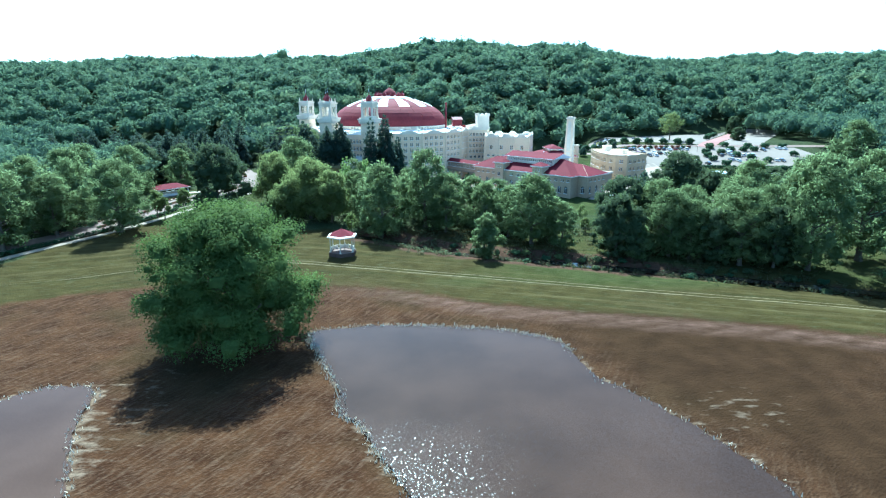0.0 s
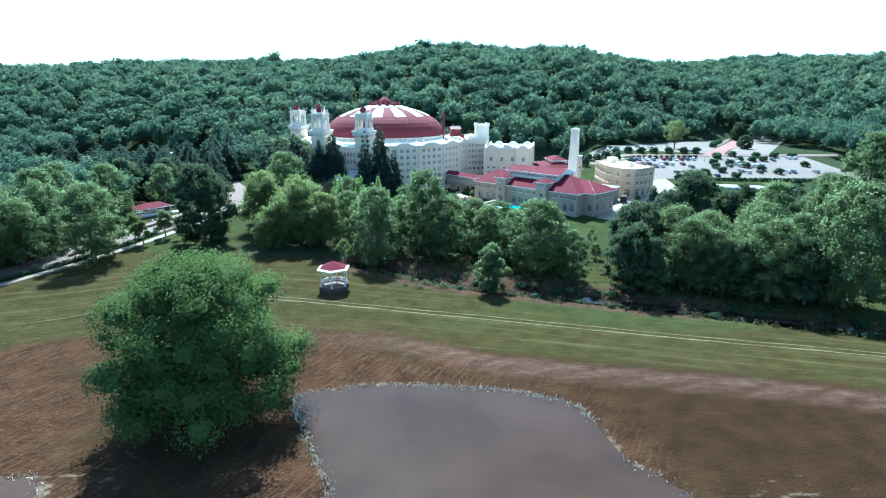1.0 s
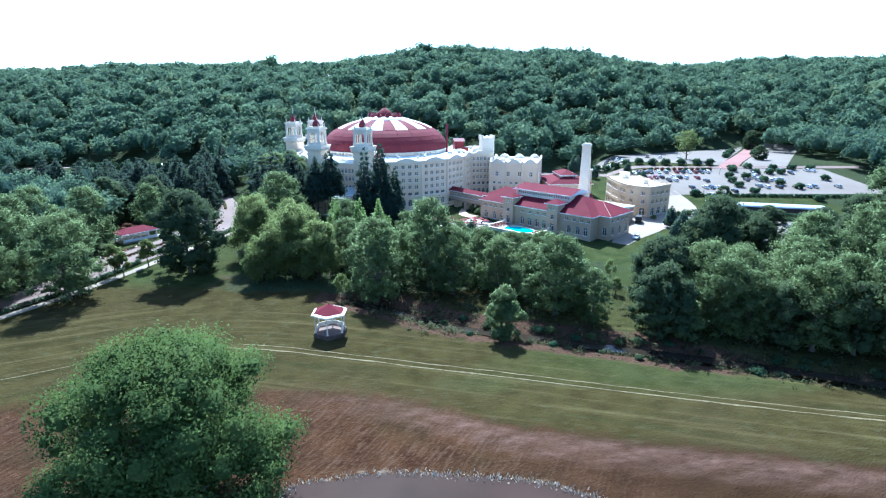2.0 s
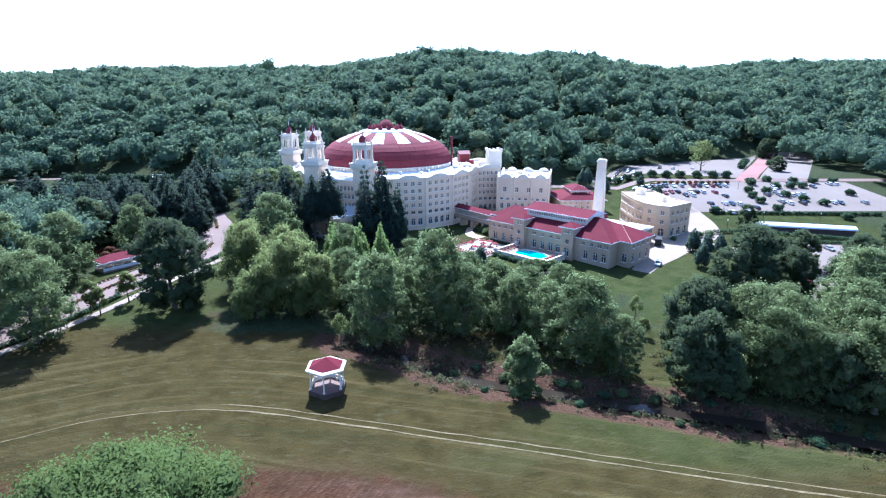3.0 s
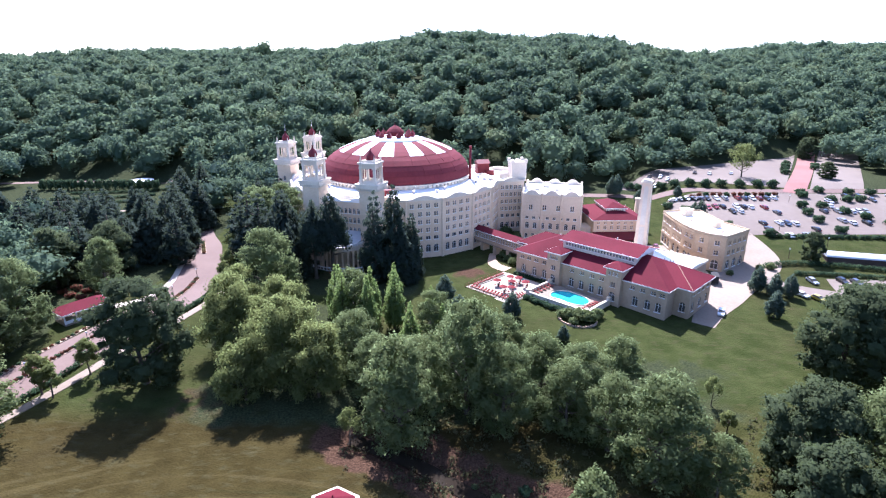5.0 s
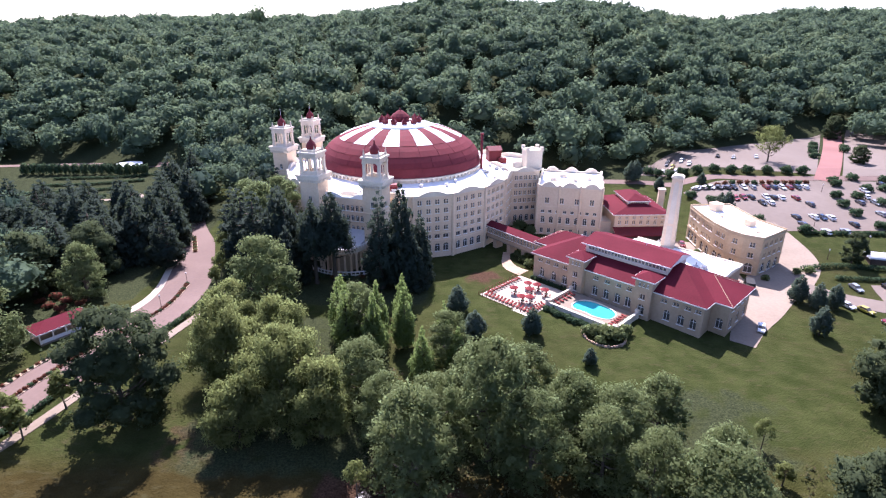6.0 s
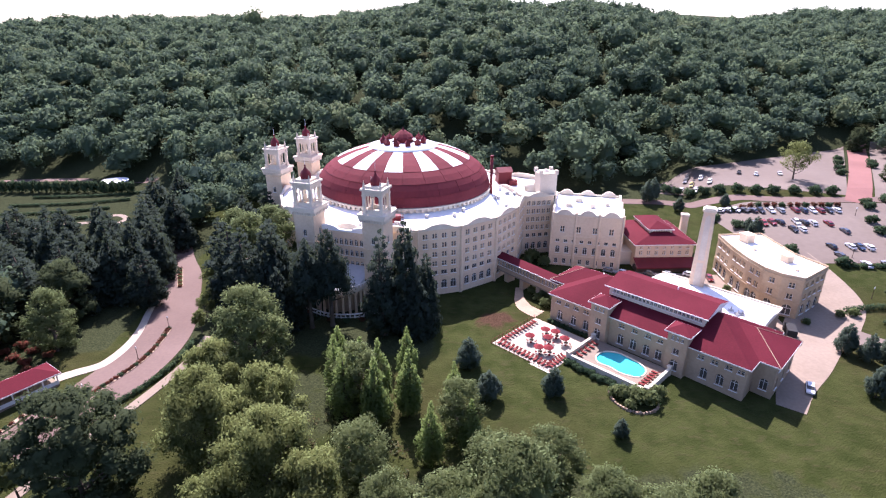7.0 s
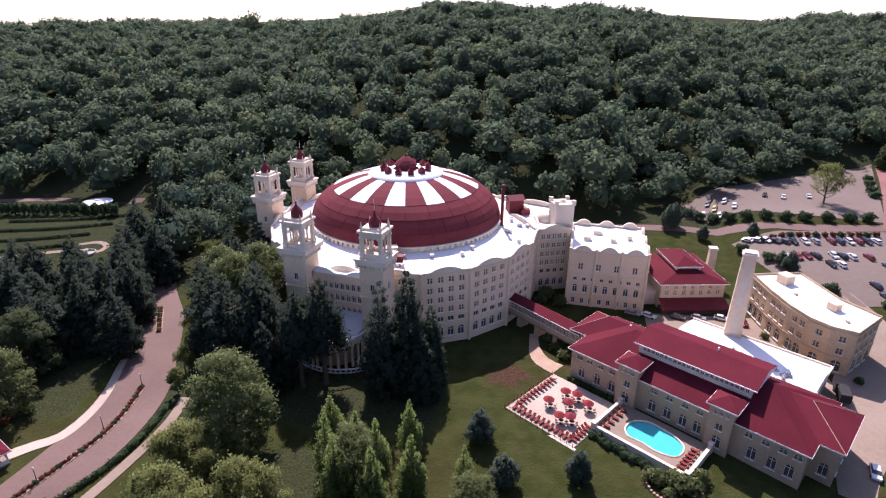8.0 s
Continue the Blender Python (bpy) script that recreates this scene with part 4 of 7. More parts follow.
    return np.concatenate([v, lv]), np.concatenate([f, lf]), t, nv


def build_forest(name, keep, spacing, seed, per, size, label, tall=(15, 21)):
    """Uncountable far woods in one mesh: crowns of leaf sprays on trunks, standing where keep(x, y) says."""
    rng = np.random.default_rng(seed)
    protos = []
    for k in range(14):
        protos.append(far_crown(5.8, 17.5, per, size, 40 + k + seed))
    xs, ys = np.meshgrid(np.arange(-720, 900, spacing), np.arange(100, 960, spacing))
    x = (xs + rng.uniform(-0.62, 0.62, xs.shape) * spacing).ravel()
    y = (ys + rng.uniform(-0.62, 0.62, ys.shape) * spacing).ravel()
    ok = keep(x, y)
    x, y = x[ok], y[ok]
    z = ground_z(x, y)
    vs, fs, ts, ns, base = [], [], [], [], 0
    for i in range(len(x)):
        v, f, t, nv = protos[rng.integers(14)]
        a, big = rng.uniform(0, 6.28), noise.noise(Vector((x[i] * 0.012, y[i] * 0.012, 3.0)))
        h = rng.uniform(*tall) * (1 + 0.12 * big) * (1.0 if rng.random() > 0.06 else 1.2) / 18.0
        grown = rng.random() < 0.10
        r = spacing / 9.3 * (rng.uniform(1.25, 1.5) if grown else rng.uniform(0.72, 1.2))
        h *= 1.12 if grown else rng.uniform(0.82, 1.04)
        ca, sa = math.cos(a) * r, math.sin(a) * r
        w = np.empty_like(v)
        w[:, 0] = v[:, 0] * ca - v[:, 1] * sa + x[i]
        w[:, 1] = v[:, 0] * sa + v[:, 1] * ca + y[i]
        w[:, 2] = z[i] + h * v[:, 2]
        vs.append(w)
        u = nv.copy()
        u[:, 0] = nv[:, 0] * math.cos(a) - nv[:, 1] * math.sin(a)
        u[:, 1] = nv[:, 0] * math.sin(a) + nv[:, 1] * math.cos(a)
        ns.append(u)
        fs.append(f + base)
        tone = rng.normal(-0.04, 0.34) + 0.45 * big
        ts.append(np.full(len(t), 0.93) if rng.random() < 0.06 else np.clip(t + tone, 0, 0.84))
        base += len(v)
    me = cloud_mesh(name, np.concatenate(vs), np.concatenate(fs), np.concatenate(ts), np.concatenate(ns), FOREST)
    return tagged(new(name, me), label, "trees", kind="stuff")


# ---- land, water and ways ----
build_ground()
single("pond", water_sheet(POND_EDGE, 0.02, 0.9, 3), POND, "shallow muddy brown pond on the flooded meadow", "water", kind="structure", smooth=True)
single("puddle", water_sheet(PUDDLE_EDGE, 0.02, 0.9, 5), PUDDLE, "muddy puddle in dry marsh grass", "water", kind="structure", smooth=True)
single("creek", ribbon(CREEK_LINE, 1.7, 0.45), CREEK, "narrow murky creek below shaded banks", "water", kind="structure")


def level_creek(ob):
    for v in ob.data.vertices:
        v.co.z = -0.45 + 0.35 * float(ss(10, -40, v.co.x))


level_creek(bpy.data.objects["creek"])
rut_rng = random.Random(41)
for off, wide in ((0.0, 0.22), (1.9, 0.15)):
    worn = [wide * rut_rng.uniform(0.45, 1.25) * (1.0 if q > 24 else 0.12 if off or q < 9 else 0.5) for q in range(90)]
    single("wheel_rut", ribbon([(a, b + off + 0.12 * math.sin(a * 0.7 + off)) for a, b in smooth_line(TRACK, 4.0)], wide, 0.035, cross=1, step=1.5, widths=worn), RUTS, "pale worn wheel rut curving across the lawn", "track", group="wheel ruts", kind="structure")

DRIVE = [(-143, 129), (-131, 148), (-120.5, 165), (-112.8, 181), (-106.5, 200), (-100.5, 215), (-95.8, 230), (-93.2, 242), (-93.4, 255), (-97.0, 268), (-100.3, 280), (-104, 293), (-110, 306), (-118, 325)]
single("drive", ribbon(DRIVE, 7.0, 0.10, widths=[5.2, 5.2, 5.3, 5.6, 6.4, 7.0, 7.2, 7.6, 7.7, 7.4, 6.8, 5.2, 3.8, 3.0], cross=5), PAVING, "pink brick drive curving up to the hotel", "road", kind="structure")
EAST_WALK = [(-134, 126), (-122, 146), (-111, 164.5), (-102.8, 181), (-96.9, 194), (-91, 211), (-85.8, 224), (-82, 236), (-80.3, 245), (-80.6, 253)]
single("sidewalk", ribbon(EAST_WALK, 1.2, 0.16, 0.16), CONCRETE, "pale concrete walk along the drive", "pavement", kind="structure")
WEST_WALK = [(-109.5, 233), (-105.5, 236.2), (-101.8, 239), (-100.2, 246), (-100.6, 255), (-103.6, 268), (-107, 284)]
single("sidewalk", ribbon(WEST_WALK, 1.0, 0.16, 0.16, widths=[1.7, 1.3, 1.0, 0.9, 0.8]), PALE_CONCRETE, "white concrete walk bending beside the drive", "pavement", kind="structure")

# parking lots and service roads
single("parking_lot", patch([(101, 262 + 30), (215, 292), (214, 341.5), (97, 345)], 0.10, 40, 20), LOT, "sunlit pale concrete parking lot", "parking lot", kind="structure")
single("parking_lot", patch([(83, 373.5), (161, 351.5), (224, 446), (96, 391)], 0.10, 34, 20), LOT, "upper parking lot half in the wood's shade", "parking lot", kind="structure")
single("parking_lot", patch([(172, 349.6), (199, 349.6), (266, 446), (242, 450)], 0.10, 24, 20), LOT, "far pale parking lot beyond the red road", "parking lot", kind="structure")
single("parking_lot", patch([(100, 200), (175, 196), (175, 250), (118, 254)], 0.10, 24, 20), LOT, "small lower parking lot behind trees", "parking lot", kind="structure")
single("road", ribbon([(46, 363), (66, 362.5), (84, 361), (98, 356.5), (108, 351.5), (120, 348.2), (135, 346.8), (170, 346.5), (240, 346)], 2.9, 0.14), PAVING, "brick road above the parking lot", "road", kind="structure")
single("road", ribbon([(160, 343), (184, 376), (209, 412), (234, 450)], 4.7, 0.18), RED_PAVING, "red brick road climbing to the woods", "road", kind="structure")
single("service_drive", ribbon([(62, 222), (67, 229), (75, 238), (84, 250), (94, 260), (103, 270), (107, 284), (108, 300)], 5.0, 0.10, widths=[3.0, 4.5, 7.0, 9.0, 8.0, 6.0, 5.0]), CONCRETE, "pale concrete service drive beside the spa", "road", kind="structure")
single("service_drive", ribbon([(95, 254), (103, 246), (113, 240), (130, 232)], 4.2, 0.12), LOT, "drive to the lower parking lot", "road", kind="structure")
single("service_yard", patch([(40, 272), (80, 248), (86, 292), (46, 296)], 0.08, 14, 14), CONCRETE, "concrete yard between the buildings", "yard", kind="structure")
single("hotel_walk", ribbon([(12.5, 265), (9, 269), (8, 275), (9, 283)], 1.6, 0.10, widths=[2.6, 2.2, 1.4, 1.2]), DIRT, "bare earth path beside the hotel lawn", "path", kind="structure")
single("garden_walk", ribbon([(-270, 388), (-226, 394), (-205, 396), (-180, 395), (-158, 391)], 2.6, 0.12), PAVING, "brick walk at the garden's far side", "path", kind="structure")
single("garden_walk", ribbon([(-196, 330), (-178, 336), (-160, 340), (-152, 338), (-149, 343), (-154, 347), (-161, 345)], 1.1, 0.12), CONCRETE, "pale curving garden walk", "path", kind="structure")

# ---- trees of the park ----
plant("oak", [(-38.0, 94.0, 25.8, 16.8)])
plant("dark", [(-80, 196, 26.5, 11.2), (54, 164, 21, 9.0), (49, 151, 18, 7.6), (83, 197, 24, 10.8), (97, 198, 17, 7.0), (106, 188, 20, 8), (100, 212, 15, 6.5), (92, 207, 15, 6.5), (105, 222, 12, 5), (140, 205, 18, 8), (150, 226, 17, 8), (128, 200, 17, 7), (117, 226, 13, 6.5), (129, 215, 15, 7.5), (75, 146, 15, 6.0), (88, 141, 17, 6.6)], "trees along the creek")
plant("willow", [(-63, 208, 22, 10.2), (-48, 197, 22, 10.6), (-39, 191, 19, 7.8), (-55, 190, 15, 7.0), (-66, 222, 19, 7.2), (-52, 212, 20, 8.5)], "trees along the creek")
plant("round", [(-76, 281, 27, 9.0), (-83, 290, 25, 8.6), (-70, 288, 27, 8.8), (-62, 236, 24, 10.0), (-20, 176, 24, 8.6), (-6, 185, 27, 9.2), (27, 164, 21.5, 9.4), (64, 160, 21, 8.8), (-32, 200, 17, 6.8), (1, 179, 20, 7.2)], "trees along the creek")
plant("round", [(-13, 214, 15, 5.6), (10, 188, 17, 7.2), (18, 185, 17, 7.0), (28, 189, 15.5, 6.2), (21, 173, 17, 6.2), (64, 151, 19, 7.8), (35, 158, 14.5, 5.2), (3, 199, 16, 6.6), (-8, 197, 17, 6.6), (-17, 188, 17, 6.8), (-35, 223, 17, 6.4), (33, 174, 16.5, 5.8), (-26, 189, 16, 6.2), (14, 178, 17, 6.4)], "trees along the creek")
plant("round", [(96, 139, 30, 11.0), (115, 147, 31, 11.4), (77, 170, 17, 8.0), (98, 174, 25, 9.4), (124, 186, 25, 9.6), (190, 259, 29, 11), (150, 182, 25, 10), (172, 190, 25, 10), (112, 122, 25, 9.8), (136, 160, 27, 10), (80, 143, 21, 8.2), (86, 160, 22, 8.6), (72, 158, 19, 7.6), (69, 149, 17, 6.6), (90, 148, 21, 8.0), (81, 152, 20, 7.6)], "trees along the creek")
plant("round", [(-104, 174, 24, 10.4), (-120.5, 204, 17, 7.0), (-122, 170, 20, 8.0), (-122, 215, 22, 8.9), (-117, 246, 18, 6.4), (-127, 154, 25, 9.4), (-124, 184, 22, 8.0), (-133, 194, 24, 9.5), (-136, 209, 23, 9.0), (-142, 165, 24, 9.5), (-130, 172, 25, 9.6)], "trees west of the drive")
plant("cypress", [(-42, 238, 12, 4.0), (-36, 233, 12, 3.6), (-38, 220, 18, 4.6), (-31, 218, 17, 4.2), (-24, 221, 17, 4.0), (-25, 234, 14, 3.2), (-31, 226, 16, 4.0), (-41, 228, 16, 4.4), (-14, 225, 11, 3.0), (-19, 207, 15, 3.6), (-11, 210, 13, 3.3)], "feathery trees on the lawn")
plant("cedar", [(-32.5, 254, 31, 5.6), (-23, 253, 19, 5.0), (-60.5, 255, 20, 4.8), (-26.5, 257, 32, 6.2), (-21, 259, 22, 4.8), (-62, 262, 26, 7.4), (-65, 263, 29, 8.2), (-72, 264, 28, 8.0), (-79, 271, 27, 8), (-86, 284, 24, 6.5), (-104.5, 271, 21, 6.0), (-67, 274, 27, 8), (-84, 302, 26, 8), (-80, 315, 24, 7.5)], "dark evergreens at the hotel")
plant("cedar", [(-116, 276, 22, 7.0), (-124, 290, 24, 8), (-131, 280, 22, 7.5), (-119, 303, 24, 8), (-146, 288, 22, 7.5), (-140, 270, 20, 7.5), (-126, 318, 22, 7.5), (-160, 295, 22, 7.5)], "dark evergreens west of the drive")
plant("cedar", [(-122, 270, 20, 7), (-133, 262, 20, 7), (-111, 290, 22, 6.5), (-116, 318, 22, 7), (-113.5, 284, 24, 6.2), (-176, 303, 22, 7.5), (-187, 300, 22, 7.5), (-198, 306, 22, 8), (-155, 306, 21, 7.5), (-145, 300, 22, 7.5), (-209, 300, 21, 8), (-136, 305, 22, 7), (-128, 331, 24, 7), (-121, 337, 24, 7), (-121, 283, 25, 7), (-128, 272, 22, 7), (-138, 282, 24, 7.5), (-116, 297, 24, 6.2), (-141, 259, 20, 7), (-152, 264, 20, 7), (-148, 274, 21, 7.5), (-156, 283, 21, 7.5), (-165, 305, 21, 7.5), (-170, 288, 21, 7.5)], "dark evergreens west of the drive")
plant("pine", [(-47.5, 259, 29, 6.6), (-53, 257.5, 27, 6.0)], "dark evergreens at the hotel")
plant("fir", [(-10, 238, 9, 3.7), (-6, 226, 8, 3.4), (9, 227, 8, 3.1), (21, 214, 5, 2.0), (89, 244, 9, 3.0), (92, 240, 8.5, 2.7), (97, 240, 8, 2.7), (84, 226, 9, 3.0), (81, 364, 11, 3.5), (88, 351, 7, 2.8), (103, 322, 6, 2.6), (105, 346, 6, 2.4)], "small evergreens")
plant("bush", [(12, 152, 13, 5.4), (55, 150, 9, 5.0)], "creekside trees")
plant("dark", [(-123, 262, 19, 8), (-135, 250, 20, 8.5), (121.3, 268, 11, 4.2), (194.6, 371.4, 9, 5.0), (225, 438, 14, 6)], "trees by the red road")
plant("fir", [(77.5, 361.5, 11, 3.6), (103.5, 317.5, 8, 3.2)], "small evergreens")
plant("sapling", [(-84.6, 263, 8, 3.2), (-87.5, 276, 10, 4.2), (-83.0, 255, 7, 2.4), (-30, 177, 8.5, 3.0), (48, 187, 7, 2.3), (-100, 190, 10, 3.6), (-94, 198, 9, 3.2), (-97, 189, 8, 2.8), (47, 178, 5, 2.2), (-117, 198, 10, 3.6)], "young trees")
plant("lot", [(151, 375, 17, 9.5)])


def hill_woods(x, y):
    edge = 370 + 27 * ss(-100, -180, x) + 5 * np.sin(x / 23.0) + 26 * ss(60, 92, x) + 44 * ss(110, 200, x) * ss(330, 260, x)
    top = 772 + 120 * ss(230, 480, x)
    seen = (np.abs(x + 8) < 0.80 * y + 20)
    return (y > edge) & (y < top) & seen


def side_woods(x, y):
    left = (x < -122 - 0.10 * (y - 150)) & (y > 150) & (y < 410) & (np.abs(x) < 0.86 * y + 40)
    left &= ~((x > -245) & (x < -134) & (y > 308)) & ~((x > -165) & (y > 262) & (y < 326))
    low = (x < -84) & (x > -134) & (y > 326) & (y < 395)
    right = (x > 132) & (y > 120) & (y < 235) & (x < 0.86 * y + 70) & ~((x > 96) & (x < 180) & (y > 190))
    far = (x > 230) & (y >= 235) & (y < 430) & (x < 0.9 * y + 60)
    return left | low | right | far


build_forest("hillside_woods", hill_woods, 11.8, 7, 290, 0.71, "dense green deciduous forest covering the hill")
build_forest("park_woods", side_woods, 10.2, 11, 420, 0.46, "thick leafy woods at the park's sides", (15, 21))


# ---- the domed hotel ----
HX, HY, BASE = -30.0, 321.0, 4.2
HOTEL_R, HOTEL_TOP, FACETS = 45.0, 26.6, 20
FRONT, SIDE = radians(-109), radians(161)


def polar(r, a, c=(0.0, 0.0)):
    return (c[0] + r * math.cos(a), c[1] + r * math.sin(a))


def scallop(shape, a, b, z, bumps, rise, thick, slot=0):
    """A parapet along a wall's top from a to b, with rounded gables."""
    length = math.hypot(b[0] - a[0], b[1] - a[1])
    ux, uy = (b[0] - a[0]) / length, (b[1] - a[1]) / length
    nx, ny = uy, -ux
    top = []
    n = 12 * bumps
    for i in range(n + 1):
        q = (i / n * bumps) % 1.0 if i < n else 0.0
        k = 0.55 + rise * max(0.0, math.sin(math.pi * min(1, max(0, (q - 0.2) / 0.6)))) ** 0.6
        top.append((length * i / n, z + k))

    def at(u, d, h):
        return (a[0] + ux * u + nx * d, a[1] + uy * u + ny * d, h)
    for (u0, h0), (u1, h1) in zip(top, top[1:]):
        shape.face([at(u0, 0.12, z), at(u1, 0.12, z), at(u1, 0.12, h1), at(u0, 0.12, h0)], slot)
        shape.face([at(u1, -thick, z), at(u0, -thick, z), at(u0, -thick, h0), at(u1, -thick, h1)], slot)
        shape.face([at(u0, 0.2, h0), at(u1, 0.2, h1), at(u1, -thick - 0.08, h1), at(u0, -thick - 0.08, h0)], slot)
        shape.face([at(u0, 0.2, h0 - 0.2), at(u1, 0.2, h1 - 0.2), at(u1, 0.2, h1), at(u0, 0.2, h0)], slot)
    for u, h in (top[0], top[-1]):
        shape.face([at(u, 0.12, z), at(u, 0.12, h), at(u, -thick, h), at(u, -thick, z)], slot)
    shape.face([at(0, 0.12, z), at(0, -thick, z), at(length, -thick, z), at(length, 0.12, z)], slot)


def course(shape, a, b, z, high, out, slot=0):
    """A moulded band that stands out from a wall."""
    length = math.hypot(b[0] - a[0], b[1] - a[1])
    ux, uy = (b[0] - a[0]) / length, (b[1] - a[1]) / length
    nx, ny = uy, -ux
    shape.prism([(a[0] + nx * out, a[1] + ny * out), (b[0] + nx * out, b[1] + ny * out), (b[0] - nx * 0.02, b[1] - ny * 0.02), (a[0] - nx * 0.02, a[1] - ny * 0.02)][::1], z, z + high, slot)


def build_tower(parent, x, y, turn):
    """A square corner tower with an open arched lantern, pinnacles and a red onion cap."""
    m = pose(x, y, 0, 0, 0, turn)
    tower = None
    body = Shape()
    w = 3.3
    for a, b in (((-w, -w), (w, -w)), ((w, -w), (w, w)), ((w, w), (-w, w)), ((-w, w), (-w, -w))):
        ops = [(w - 0.6, z, w + 0.6, z + 1.9) for z in (17.5, 25.5)]
        panel(body, a, b, BASE - 1, 33.0, ops, 0.3)
        course(body, a, b, 23.4, 0.45, 0.25)
    body.prism([(-w, -w), (w, -w), (w, w), (-w, w)], 32.9, 33.0)
    tower = part("tower", body, STUCCO, parent, "square white tower with an open arched lantern", m)
    for a, b in (((-w, -w), (w, -w)), ((w, -w), (w, w)), ((-w, w), (-w, -w))):
        for z in (17.5, 25.5):
            add_window(tower, "single", 1.2, 1.9, a, b, w, z, STUCCO, WHITE_PAINT, 0.3)
    cor = Shape()
    for k, (o, z0, z1) in enumerate(((0.25, 32.2, 32.8), (0.75, 33.0, 33.9), (1.05, 33.9, 34.5))):
        cor.box(-w - o, -w - o, z0, w + o, w + o, z1)
    for i in range(-4, 5):
        for s in (-1, 1):
            cor.box(i * 0.82 - 0.2, s * (w + 0.62) - 0.3, 32.2, i * 0.82 + 0.2, s * (w + 0.62) + 0.3, 33.1)
            cor.box(s * (w + 0.62) - 0.3, i * 0.82 - 0.2, 32.2, s * (w + 0.62) + 0.3, i * 0.82 + 0.2, 33.1)
    part("cornice", cor, WHITE_STUCCO, tower)
    q, z0, z1 = 2.55, 34.5, 41.2
    for sx in (-1, 1):
        for sy in (-1, 1):
            pier = Shape()
            pier.box(sx * q - 0.46, sy * q - 0.46, z0, sx * q + 0.46, sy * q + 0.46, z1)
            pier.box(sx * q - 0.62, sy * q - 0.62, z0, sx * q + 0.62, sy * q + 0.62, z0 + 1.3)
            pier.box(sx * q - 0.58, sy * q - 0.58, 39.6, sx * q + 0.58, sy * q + 0.58, 40.0)
            part("lantern_pier", pier, WHITE_STUCCO, tower)
            pin = Shape()
            pin.frustum(0.5, 0.4, z1 + 0.5, z1 + 1.2, 4, (sx * q, sy * q), turn=math.pi / 4)
            pin.frustum(0.36, 0.05, z1 + 1.1, z1 + 2.9, 6, (sx * q, sy * q))
            part("pinnacle", pin, WHITE_STUCCO, tower)
    for side in range(4):
        ca, sa = math.cos(side * math.pi / 2), math.sin(side * math.pi / 2)

        def tw(u, d, z):
            return (ca * u - sa * d, sa * u + ca * d, z)
        lan = Shape()
        for u0, u1, lo, hi, d0, d1 in ((-q + 0.6, q - 0.6, z0, z0 + 1.1, -q - 0.15, -q + 0.15), (-0.17, 0.17, z0 + 1.0, 39.0, -q - 0.18, -q + 0.18)):
            lan.prism([tw(u0, d0, lo)[:2], tw(u1, d0, lo)[:2], tw(u1, d1, lo)[:2], tw(u0, d1, lo)[:2]], lo, hi)
        for c in (-1.12, 1.12):
            arc = [(c + 0.95 * math.cos(t), 38.9 + 0.95 * math.sin(t)) for t in np.linspace(0, math.pi, 9)]
            for d, flip in ((-q - 0.3, False), (-q + 0.3, True)):
                for (ua, za), (ub, zb) in zip(arc, arc[1:]):
                    f = [tw(ub, d, zb), tw(ua, d, za), tw(ua, d, 40.4), tw(ub, d, 40.4)]
                    lan.face(f[::-1] if flip else f)
            for (ua, za), (ub, zb) in zip(arc, arc[1:]):
                lan.face([tw(ua, -q - 0.3, za), tw(ub, -q - 0.3, zb), tw(ub, -q + 0.3, zb), tw(ua, -q + 0.3, za)])
        lan.prism([tw(-q, -q - 0.3, 0)[:2], tw(q, -q - 0.3, 0)[:2], tw(q, -q + 0.3, 0)[:2], tw(-q, -q + 0.3, 0)[:2]], 40.4, 41.2)
        part("lantern_arch", lan, WHITE_STUCCO, tower)
    lan = Shape()
    lan.box(-q - 0.9, -q - 0.9, 41.2, q + 0.9, q + 0.9, 41.75)
    lan.box(-q + 0.2, -q + 0.2, 41.75, q - 0.2, q - 0.2, 42.4)
    part("lantern_cornice", lan, WHITE_STUCCO, tower)
    cap = Shape()
    cap.lathe([(1.5, 42.4), (1.62, 43.0), (1.55, 43.7), (1.2, 44.4), (0.65, 45.0), (0.25, 45.6), (0.2, 46.0), (0.3, 46.25), (0.08, 46.5)], 16)
    part("cap", cap, DARK_RED, tower, "dark red onion cap", smooth=True)
    spire = Shape()
    spire.frustum(0.10, 0.03, 46.4, 49.2, 6)
    part("spire", spire, WHITE_PAINT, tower, "thin white spire")
    return tower


